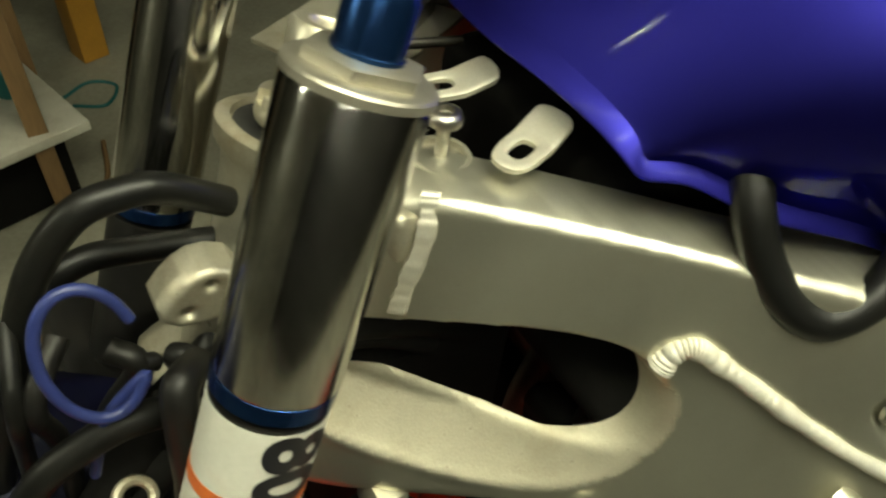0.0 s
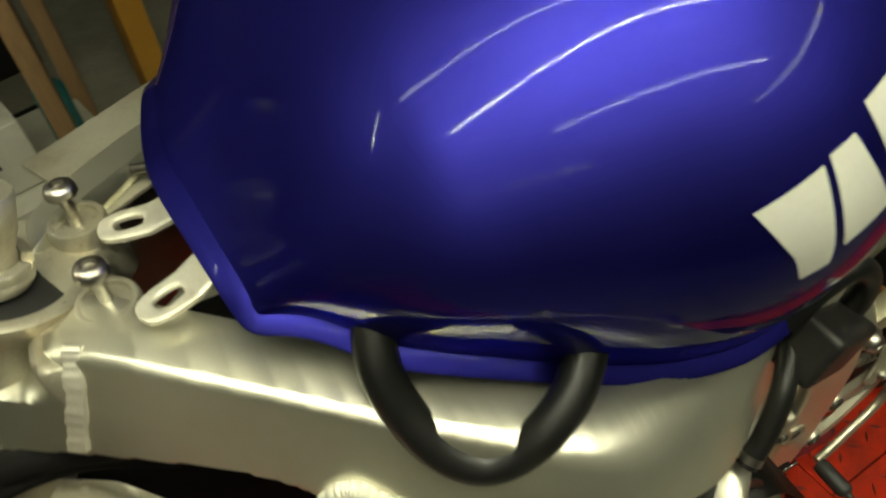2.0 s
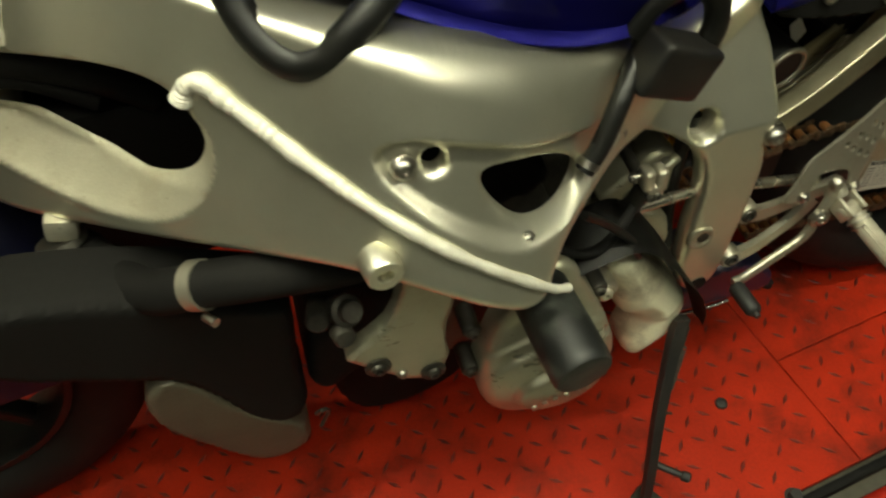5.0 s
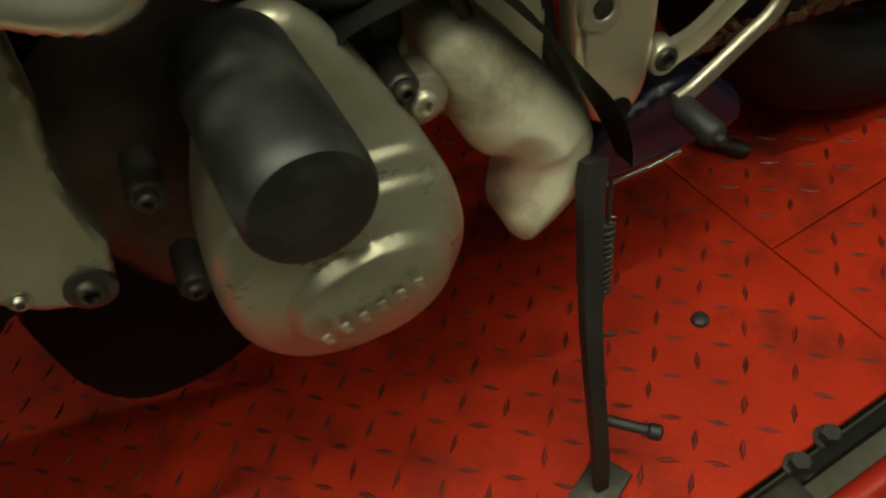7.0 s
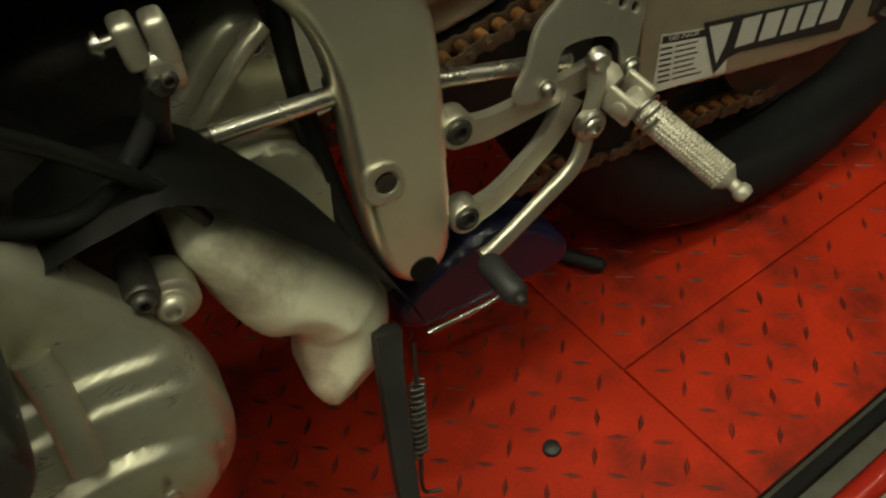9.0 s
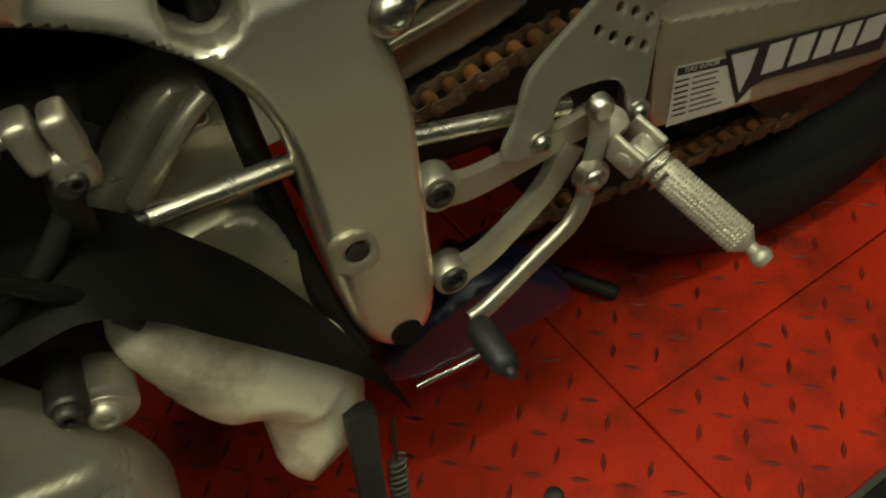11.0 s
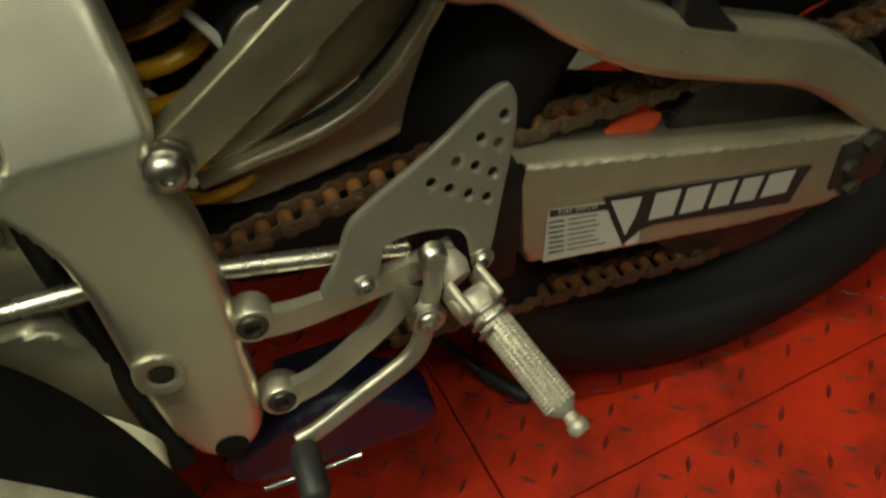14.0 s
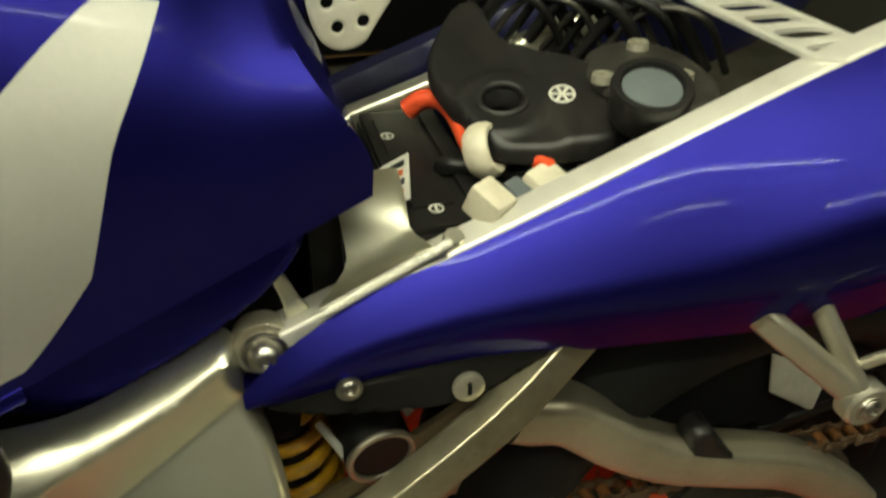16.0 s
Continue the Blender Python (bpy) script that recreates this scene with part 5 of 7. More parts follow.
def build_hoses():
    part("tank_hose", sweep([(-0.505, -0.135, 0.785), (-0.515, -0.157, 0.762), (-0.511, -0.175, 0.735), (-0.500, -0.192, 0.715), (-0.484, -0.204, 0.706), (-0.466, -0.210, 0.711), (-0.448, -0.211, 0.724), (-0.427, -0.203, 0.738), (-0.405, -0.183, 0.755)], 0.0115, 8), HOSE, bike, "looped black tank hose")
    # black sensor block and pipe at the rear of the tank
    sens = part("sensor_block", block((0.064, 0.032, 0.044), Matrix.Translation((-0.222, -0.204, 0.634)) @ Matrix.Rotation(radians(28), 4, "Y") @ Matrix.Rotation(radians(10), 4, "Z"), 0.006, 3), PLASTIC, bike, "black plastic sensor block")
    part("bent_pipe", sweep([(-0.252, -0.190, 0.660), (-0.232, -0.190, 0.684), (-0.206, -0.190, 0.689), (-0.187, -0.191, 0.672), (-0.184, -0.192, 0.648), (-0.194, -0.192, 0.628), (-0.210, -0.190, 0.622)], 0.0095, 8), HOSE, sens)
    # brake hoses and wires in front of the head
    brake_lines = (
            ([(-0.745, -0.025, 0.755), (-0.773, -0.03, 0.779), (-0.79, -0.03, 0.783), (-0.812, -0.03, 0.779), (-0.835, -0.03, 0.755), (-0.854, -0.03, 0.717), (-0.872, -0.03, 0.671), (-0.897, -0.03, 0.603), (-0.91, -0.03, 0.50)], 0.0078, HOSE, "thick black brake hose arching forward"),
            ([(-0.75, 0.0, 0.708), (-0.788, 0.0, 0.718), (-0.815, 0.0, 0.723), (-0.84, 0.0, 0.71), (-0.87, 0.01, 0.66)], 0.0075, HOSE, "black hose"),
            ([(-0.776, -0.075, 0.668), (-0.816, -0.08, 0.690), (-0.843, -0.08, 0.686), (-0.871, -0.08, 0.668), (-0.90, -0.08, 0.62)], 0.008, HOSE, "black hose by the clamp"))
    looms = (
            ([(-0.785, -0.085, 0.72), (-0.797, -0.10, 0.728), (-0.802, -0.105, 0.70), (-0.807, -0.105, 0.65), (-0.82, -0.105, 0.58)], 0.0085, PLASTIC, "glossy black cable boot"),
            ([(-0.86, -0.07, 0.60), (-0.80, -0.060, 0.665), (-0.745, -0.050, 0.668), (-0.69, -0.055, 0.663), (-0.64, -0.06, 0.640), (-0.60, -0.05, 0.60)], 0.013, DARK, "black wiring loom inside the frame"),
            ([(-0.87, -0.08, 0.57), (-0.80, -0.075, 0.648), (-0.745, -0.055, 0.652), (-0.69, -0.055, 0.648), (-0.64, -0.06, 0.615)], 0.009, DARK, "black cable inside the frame"))
    for pts, r, m, lab in brake_lines + looms:
        part("hose", sweep(pts, r, 10), m, bike, lab)
    loop = [(-0.825 + 0.020 * math.cos(a), -0.08 + 0.008 * math.sin(a), 0.745 + 0.034 * math.sin(a)) for a in (radians(20 + 17 * i) for i in range(19))]
    part("blue_wire", sweep(loop + [(-0.83, -0.08, 0.70), (-0.845, -0.08, 0.66)], 0.0028, 5), WIRE_BLUE, bike, "coiled blue wire")
    for i in range(6):
        random.seed(50 + i)
        x = -0.865 + 0.018 * i
        part("wire", sweep([(x + 0.01, -0.03 - 0.01 * i, 0.73 - 0.01 * i), (x + random.uniform(-0.02, 0.02), -0.06, 0.70), (x - 0.01, -0.05, 0.64), (x - 0.03, -0.07, 0.52)], 0.0045 + 0.001 * (i % 3), 6), PLASTIC if i % 2 else HOSE, bike, "loose black wire")
    part("spool", lathe([(0, 0.02), (0.006, 0.022), (0.010, 0.015), (0.018, 0.015), (0.02, 0.021), (0.027, 0.021), (0.03, 0.012)], (-0.708, -0.108, 0.527), (0.1, -0.3, -0.9), 24), GREASE, bike, "ribbed metal spool")
    part("frame_lug", block((0.026, 0.026, 0.024), Matrix.Translation((-0.699, -0.108, 0.543)) @ Matrix.Rotation(0.3, 4, "Y"), 0.006), CAST, bike)
    part("ring_terminal", torus(bmesh.new(), (-0.833, -0.09, 0.640), (0.2, -0.5, 0.8), 0.009, 0.0030, 24, 8), CAST, bike, "brass ring terminal")


# ---------------------------------------------------------------- rear of the motorcycle
def build_rear():
    # rearset: two arms, heel guard, shift lever, peg
    arm = bmesh.new()
    sect = [(0.0045, 0.0095), (-0.0045, 0.0095), (-0.0065, 0.0065), (-0.0065, -0.0065), (-0.0045, -0.0095), (0.0045, -0.0095)]
    sweep([(-0.066, -0.160, 0.369), (-0.04, -0.158, 0.362), (0.0, -0.153, 0.360), (0.03, -0.149, 0.360), (0.060, -0.146, 0.360)], (sect, lambda t: 1.0 - 0.12 * math.sin(3.14 * t)), 6, bm=arm)
    sweep([(-0.066, -0.160, 0.296), (-0.04, -0.160, 0.302), (-0.01, -0.157, 0.317), (0.012, -0.154, 0.331), (0.030, -0.150, 0.350)], (sect, lambda t: 1.0 - 0.18 * math.sin(3.14 * t)), 6, bm=arm)
    rear = part("rearset_bracket", arm, ALLOY, bike, "machined alloy rearset bracket with two arms")
    for x, z in ((-0.063, 0.371), (-0.065, 0.298)):
        part("eye", lathe([(-0.012, 0.0128), (0.002, 0.0128), (0.004, 0.0118), (0.004, 0.0093), (0.002, 0.0090)], (x, -0.162, z), (0, -1, 0), 30), ALLOY, rear)
        part("bolt", lathe([(-0.001, 0.0089), (0.004, 0.0089), (0.0058, 0.0078), (0.0062, 0.0050), (0.003, 0.0046), (0.003, 0.001)], (x, -0.162, z), (0, -1, 0), 26), GREASE, rear, "dark socket bolt")
    guard_holes = [circle(x, z, 0.0036, 14) for x, z in ((0.104, 0.437), (0.088, 0.429), (0.098, 0.422), (0.071, 0.421), (0.082, 0.414), (0.092, 0.406), (0.054, 0.415), (0.064, 0.407), (0.075, 0.399), (0.086, 0.392))]
    guard = slab([(-0.026, 0.377), (-0.008, 0.392), (0.000, 0.410), (0.015, 0.418), (0.041, 0.427), (0.071, 0.439), (0.100, 0.455), (0.114, 0.452), (0.111, 0.427), (0.097, 0.393), (0.082, 0.352), (0.072, 0.347), (0.069, 0.356), (0.070, 0.372), (0.062, 0.384), (0.028, 0.392), (0.018, 0.389), (0.014, 0.376), (0.004, 0.366), (-0.013, 0.367)],
                 lambda x, z: -0.144 + 0.164 * (x - 0.0858) + 0.21 * (z - 0.3923), 0.0014, guard_holes, roll=0.0008, depth=0.003, round_corners=2)
    guard = part("heel_guard", guard, ALLOY, bike, "drilled brushed alloy heel guard")
    for x, y, z in ((0.003, -0.163, 0.373), (0.076, -0.155, 0.356)):
        part("bolt", hex_bolt(bmesh.new(), (x, y, z), (0, -1, 0), 0.0055, 0.005), BOLT, guard)
    lever = sweep([(0.045, -0.158, 0.376), (0.043, -0.161, 0.357), (0.034, -0.164, 0.333), (0.029, -0.166, 0.316), (0.018, -0.168, 0.302), (-0.01, -0.172, 0.290), (-0.048, -0.177, 0.274), (-0.064, -0.179, 0.271)], rounded_rect(0.008, 0.0125, 0.0035), 6)
    lever = part("shift_lever", lever, ALLOY, bike, "curved alloy gear lever")
    b = lathe([(0, 0.012), (0.006, 0.012), (0.008, 0.010)], (0.034, -0.163, 0.333), (0, -1, 0), 24)
    hex_bolt(b, (0.034, -0.169, 0.333), (0, -1, 0), 0.0075, 0.005, washer=False)
    part("pivot_bolt", b, BOLT, lever)
    b = lathe([(0, 0.0085), (0.006, 0.0085), (0.009, 0.006)], (0.045, -0.156, 0.376), (0, -1, 0), 20)
    part("rod_joint", b, BOLT, lever)
    part("toe_peg", lathe([(0, 0.008), (0.004, 0.0095), (0.036, 0.0095), (0.04, 0.007), (0.041, 0.004), (0.046, 0.0035)], (-0.062, -0.182, 0.268), (0.02, -0.86, -0.0), 20), RUBBER, lever, "black rubber toe peg")
    # knurled footpeg
    p0, p1 = Vector((0.061, -0.165, 0.347)), Vector((0.0956, -0.2600, 0.3005))
    ax = (p1 - p0).normalized()
    peg = part("foot_peg", lathe([(0.018, 0.0095), (0.021, 0.0105), (0.088, 0.0100), (0.091, 0.0080), (0.0945, 0.0045), (0.099, 0.0045), (0.1005, 0.0062), (0.1045, 0.0068), (0.108, 0.0048)], p0, ax, 22), PEG, bike, "knurled alloy foot peg with a ball end")
    a_, s_, u_ = frame_of(ax)
    kn = bmesh.new()
    for i in range(27):
        for k in range(20):
            d = 0.0225 + 0.0025 * i
            t = 2 * math.pi * k / 20
            n = s_ * math.cos(t) + u_ * math.sin(t)
            c = p0 + a_ * d + n * 0.0101
            w = n.cross(a_)
            vs = [kn.verts.new(c + a_ * 0.0011 * q[0] + w * 0.0014 * q[1]) for q in ((-1, -1), (1, -1), (1, 1), (-1, 1))]
            top = kn.verts.new(c + n * 0.0010)
            for j in range(4):
                kn.faces.new((vs[j], vs[(j + 1) % 4], top))
    bmesh.ops.recalc_face_normals(kn, faces=kn.faces)
    tagged(part("knurling", kn, PEG, peg, smooth=0), kind="stuff")
    b = bmesh.new()
    q4 = ax.to_track_quat("X", "Z").to_matrix().to_4x4()
    for k in (-1, 1):
        block((0.024, 0.005, 0.022), Matrix.Translation(p0 + ax * 0.006) @ q4 @ Matrix.Translation((0, 0.011 * k, 0)), 0.0023, 3, b)
    block((0.016, 0.016, 0.014), Matrix.Translation(p0 + ax * 0.012) @ q4, 0.005, 3, b)
    lathe([(-0.0155, 0.0055), (-0.0150, 0.0062), (0.0150, 0.0062), (0.0155, 0.0055)], p0 + ax * 0.008, q4.to_3x3() @ Vector((0, 1, 0)), 18, b)
    lathe([(-0.010, 0.0105), (0.004, 0.0125), (0.008, 0.0110), (0.012, 0.0090)], (0.054, -0.152, 0.356), ax, 22, b)
    part("peg_hinge", b, PEG, peg)
    sp = [p0 + ax * (0.018 + 0.0009 * i) + (s_ * math.cos(i * 0.9) + u_ * math.sin(i * 0.9)) * 0.013 for i in range(16)]
    part("return_spring", sweep(sp, 0.0012, 3), BOLT, peg)
    # swingarm: lower beam, arched brace and the flat web between them
    sw = part("swingarm", slab([(0.118, 0.382), (0.128, 0.377), (0.36, 0.322), (0.425, 0.312), (0.43, 0.255), (0.37, 0.240), (0.125, 0.282), (0.118, 0.30)], lambda x, z: -0.112 - 0.012 * np.clip((x - 0.13) / 0.25, 0, 1) * 0, 0.003, roll=0.005, depth=0.045, round_corners=1), SWING, bike, "dull aluminium swingarm with stickers")
    part("front_beam", slab([(-0.10, 0.36), (0.03, 0.366), (0.118, 0.372), (0.118, 0.300), (0.03, 0.285), (-0.10, 0.30)], -0.062, 0.004, roll=0.01, depth=0.05), PLASTIC, sw, "black chain slider on the swingarm")
    arch = [(0.098, 0.514), (0.125, 0.505), (0.168, 0.468), (0.215, 0.437), (0.27, 0.415), (0.335, 0.390), (0.385, 0.355), (0.43, 0.315)]
    part("brace", sweep([(x, -0.095, z) for x, z in [(0.085, 0.520)] + arch], rounded_rect(0.036, 0.040, 0.008), 8), SWING, sw, "arched swingarm brace")
    web = slab([(-0.075, 0.395), (0.005, 0.408), (0.048, 0.428), (0.085, 0.468), (0.104, 0.505), (0.122, 0.500), (0.135, 0.475), (0.128, 0.43), (0.10, 0.40), (0.04, 0.375), (-0.075, 0.36)], -0.052, 0.003, [circle(0.100, 0.470, 0.004)], roll=0.003, depth=0.012)
    part("web", web, SWING, sw, "stained flat web of the swingarm")
    upper = slab([(-0.070, 0.402), (0.005, 0.414), (0.048, 0.436), (0.084, 0.474), (0.104, 0.510), (0.100, 0.528), (0.06, 0.492), (0.0, 0.448), (-0.065, 0.422)], -0.060, 0.003, roll=0.002, depth=0.005, relief=lambda x, z: 0.10 * (0.56 - z) * smoothstep((x + 0.06) / 0.08))
    part("upper_web", upper, STAINED, sw, "oil-stained upper web of the swingarm")
    part("web_edge", sweep([(-0.072, -0.06, 0.400), (0.005, -0.062, 0.413), (0.048, -0.064, 0.434), (0.084, -0.066, 0.472), (0.104, -0.07, 0.508)], rounded_rect(0.016, 0.010, 0.004), 8), SWING, sw)
    for i, (x, z) in enumerate(((0.392, 0.285), (0.405, 0.305), (0.40, 0.262))):
        part("adjuster_bolt", hex_bolt(bmesh.new(), (x, -0.113, z), (0, -1, 0), 0.007, 0.008, socket=False), GREASE, sw)
    part("end_cap", block((0.05, 0.05, 0.05), Matrix.Translation((0.405, -0.09, 0.285)), 0.006), GREASE, sw)
    part("beam_front", block((0.030, 0.05, 0.10), Matrix.Translation((0.106, -0.0865, 0.330)) @ Matrix.Rotation(radians(9), 4, "Y"), 0.004), PLASTIC, sw, "black plastic front end of the beam")
    # stickers on the swingarm beam, following its slope

    def quad(name, pts, material, lab, y, parent=sw):
        b = bmesh.new()
        b.faces.new([b.verts.new((x, y, z)) for x, z in pts])
        return part(name, b, material, parent, lab, 0)
    label = quad("info_sticker", [(0.1390, 0.3365), (0.2135, 0.3185), (0.2125, 0.2735), (0.1345, 0.2855)], PAPER, "white tyre information sticker", -0.1126)
    quad("header_bar", [(0.1400, 0.3350), (0.205, 0.3195), (0.205, 0.3130), (0.1398, 0.3285)], BLACK_GRAPHIC, "", -0.1129, label)
    random.seed(4)
    for r in range(7):
        z0 = 0.3245 - 0.0050 * r
        quad("text_bar", [(0.139, z0), (0.139 + 0.012, z0 - 0.0023), (0.139 + 0.012, z0 - 0.0039), (0.139, z0 - 0.0016)], BLACK_GRAPHIC, "", -0.1129, label)
        xe = 0.156 + random.uniform(0.018, 0.03)
        quad("text_bar", [(0.154, z0 - 0.003), (xe, z0 - 0.003 - 0.19 * (xe - 0.154)), (xe, z0 - 0.0042 - 0.19 * (xe - 0.154)), (0.154, z0 - 0.0042)], BLACK_GRAPHIC, "", -0.1129, label)
    cu = bpy.data.curves.new("header", "FONT")
    cu.body, cu.size = "TIRE INFOR", 0.0062
    ob = bpy.data.objects.new("header", cu)
    scene.collection.objects.link(ob)
    me = bpy.data.meshes.new_from_object(ob.evaluated_get(bpy.context.evaluated_depsgraph_get()))
    bpy.data.objects.remove(ob)
    me.transform(Matrix.Translation((0.145, -0.1131, 0.3285)) @ Matrix.Rotation(radians(10.8), 4, "Y") @ Matrix.Rotation(radians(90), 4, "X"))
    place("header_text", me, PAPER, label, smooth=0)
    # bold black and white maker's sticker: a dark ground with slanted white blocks
    quad("maker_sticker", [(0.180, 0.3315), (0.358, 0.2965), (0.352, 0.283), (0.346, 0.2625), (0.225, 0.2880), (0.212, 0.287), (0.199, 0.2765), (0.189, 0.304)], BLACK_GRAPHIC, "black ground of a bold maker's sticker", -0.1131)
    st = sw.children[-1]
    widths = [0.031, 0.027, 0.026, 0.024, 0.024, 0.030]
    x = 0.190
    for i, w in enumerate(widths):
        top = 0.3270 - 0.185 * (x - 0.185)
        bot = top - 0.0275 + 0.0035 * (i / 5)
        if i == 0:
            quad("white_block", [(x - 0.004, top), (x + w - 0.010, top - 0.005), (x + w - 0.014, bot + 0.004), (x + 0.010, bot - 0.012)], WHITE_GRAPHIC, "", -0.1135, st)
        else:
            quad("white_block", [(x + 0.002, top - 0.001), (x + w - 0.004, top - 0.004), (x + w - 0.008, bot - 0.002), (x - 0.002, bot + 0.001)], WHITE_GRAPHIC, "", -0.1135, st)
        x += w - 0.001
    # subframe stay from the pivot plate up under the cowl
    stay = part("subframe_stay", sweep([(-0.066, -0.150, 0.485), (-0.02, -0.150, 0.515), (0.06, -0.137, 0.565), (0.125, -0.113, 0.607), (0.17, -0.105, 0.635)], rounded_rect(0.020, 0.025, 0.0018), 6), STAINED, bike, "square aluminium subframe stay")
    b = lathe([(-0.004, 0.0125), (0, 0.0125), (0.0005, 0.0100), (0.004, 0.0098), (0.0075, 0.0080), (0.0095, 0.0048), (0.0095, 0.0034), (0.007, 0.003)], (-0.069, -0.166, 0.4865), (0, -1, 0.05), 28)
    part("dome_bolt", b, BOLT, stay, "domed bright bolt")
    # shock: yellow spring, reservoir
    shock = part("shock_absorber", rod((-0.058, -0.028, 0.34), (-0.075, -0.01, 0.58), 0.016, 20), PLASTIC, bike, "rear shock with a yellow spring")
    coil = [(-0.060 - 0.00009 * i + 0.031 * math.cos(0.34 * i), -0.026 + 0.00007 * i + 0.031 * math.sin(0.34 * i), 0.365 + 0.00125 * i) for i in range(135)]
    part("spring", sweep(coil, 0.0055, 1), YELLOW, shock, "yellow painted coil spring")
    res = part("shock_reservoir", lathe([(0, 0.022), (0.004, 0.025), (0.06, 0.025)], (-0.006, -0.085, 0.488), (-0.15, 1, 0.1), 32), PLASTIC, bike, "black shock reservoir")
    part("reservoir_rim", torus(bmesh.new(), (-0.006, -0.085, 0.488), (-0.15, 1, 0.1), 0.023, 0.0028, 40, 10), ALLOY, res)
    part("cable_tie", sweep([(-0.045, -0.06, 0.505), (-0.035, -0.075, 0.497), (-0.028, -0.08, 0.482), (-0.025, -0.08, 0.47)], 0.003, 5), PAPER, bike, "white cable tie")
    part("paper_label", slab([(0.006, 0.520), (0.016, 0.528), (0.029, 0.508), (0.018, 0.492)], -0.060, 0.002, roll=0.0005, depth=0.0015, round_corners=0), PAPER, bike, "small white paper label")
    part("paper_label", slab([(0.322, 0.486), (0.388, 0.450), (0.386, 0.404), (0.332, 0.441)], -0.062, 0.003, roll=0.0005, depth=0.0015, round_corners=0), CREAM, bike, "pale plate behind the peg hanger")
    # side stand, spring and foot
    st_ = part("side_stand", sweep([(-0.152, -0.214, 0.290), (-0.161, -0.226, 0.25), (-0.179, -0.258, 0.16), (-0.192, -0.292, 0.05), (-0.198, -0.303, 0.012)], ([(0.007, 0.005), (0.008, 0), (0.007, -0.005), (-0.007, -0.005), (-0.008, 0), (-0.007, 0.005)], lambda t: 1.2 - 0.45 * t), 6, up=(0, 1, 0)), RUBBER, bike, "black steel side stand folded down")
    part("foot_plate", block((0.055, 0.035, 0.008), Matrix.Translation((-0.200, -0.302, 0.006)) @ Matrix.Rotation(0.5, 4, "Z"), 0.003), GREASE, st_)
    part("kick_peg", lathe([(0, 0.0045), (0.038, 0.0045), (0.040, 0.0065), (0.048, 0.0065), (0.05, 0.004)], (-0.184, -0.276, 0.075), (0.72, -0.62, -0.1), 14), RUBBER, st_)
    b = bmesh.new()
    p, q = Vector((-0.136, -0.212, 0.262)), Vector((-0.164, -0.244, 0.140))
    ln = [p.lerp(q, 0.25 + 0.5 * i / 90) + Vector((math.cos(i * 0.9), 0.3 * math.sin(i * 0.9), math.sin(i * 0.9) * 0.2)) * 0.0062 for i in range(90)]
    sweep(ln, 0.0013, 1, bm=b, smooth_line=False)
    sweep([p, p.lerp(q, 0.26)], 0.0016, 2, bm=b)
    sweep([p.lerp(q, 0.74), q, q + Vector((0.012, -0.004, -0.006))], 0.0016, 4, bm=b)
    part("stand_spring", b, GREASE, st_, "stretched return spring")
    wheel((0.335, 0, 0.303), 0.300, 0.150, 1.45)
    part("rear_hub", lathe([(-0.10, 0.022), (-0.09, 0.028), (0.10, 0.028)], (0.335, 0.0, 0.290), (0, 1, 0), 24), GREASE, bike)
    # passenger peg bracket on the cowl and its bolt
    b = bmesh.new()
    sweep([(0.206, -0.118, 0.622), (0.236, -0.146, 0.596), (0.294, -0.170, 0.546)], (rounded_rect(0.012, 0.019, 0.004), lambda t: 1.0), 6, bm=b)
    sweep([(0.252, -0.120, 0.640), (0.266, -0.148, 0.602), (0.290, -0.170, 0.554)], (rounded_rect(0.010, 0.014, 0.004), lambda t: 1.0), 6, bm=b)
    lathe([(-0.006, 0.0165), (0.005, 0.0165), (0.007, 0.0145)], (0.294, -0.170, 0.546), (0, -1, 0), 24, b)
    tb = part("peg_hanger", b, ALLOY, bike, "cast alloy passenger peg hanger with two arms")
    part("bolt", hex_bolt(bmesh.new(), (0.294, -0.177, 0.546), (0, -1, 0), 0.007, 0.004), BOLT, tb)
    part("hook", sweep([(0.288, -0.165, 0.575), (0.300, -0.175, 0.590), (0.325, -0.18, 0.592), (0.345, -0.18, 0.580)], 0.004, 6), ALLOY, tb)
    # chain guard clip, caliper-side bits
    part("chain_clip", slab([(0.224, 0.468), (0.242, 0.474), (0.252, 0.45), (0.276, 0.428), (0.270, 0.418), (0.240, 0.424), (0.226, 0.445)], -0.112, 0.002, roll=0.003, depth=0.02), PLASTIC, bike, "glossy black plastic clip on the brace")
    part("rear_linkage", slab([(-0.12, 0.34), (-0.10, 0.60), (0.10, 0.62), (0.34, 0.63), (0.42, 0.50), (0.10, 0.40), (0.06, 0.33)], 0.085, 0.008, roll=0.01, depth=0.03), DARK, bike, "black rear linkage and far side plate")
    part("inner_mudguard", slab([(-0.05, 0.60), (0.30, 0.63), (0.42, 0.62), (0.55, 0.47), (0.37, 0.375), (0.30, 0.392), (0.22, 0.42), (0.14, 0.435), (0.04, 0.52), (-0.04, 0.56)], -0.055, 0.008, roll=0.01, depth=0.11), DARK, bike, "black inner rear mudguard")


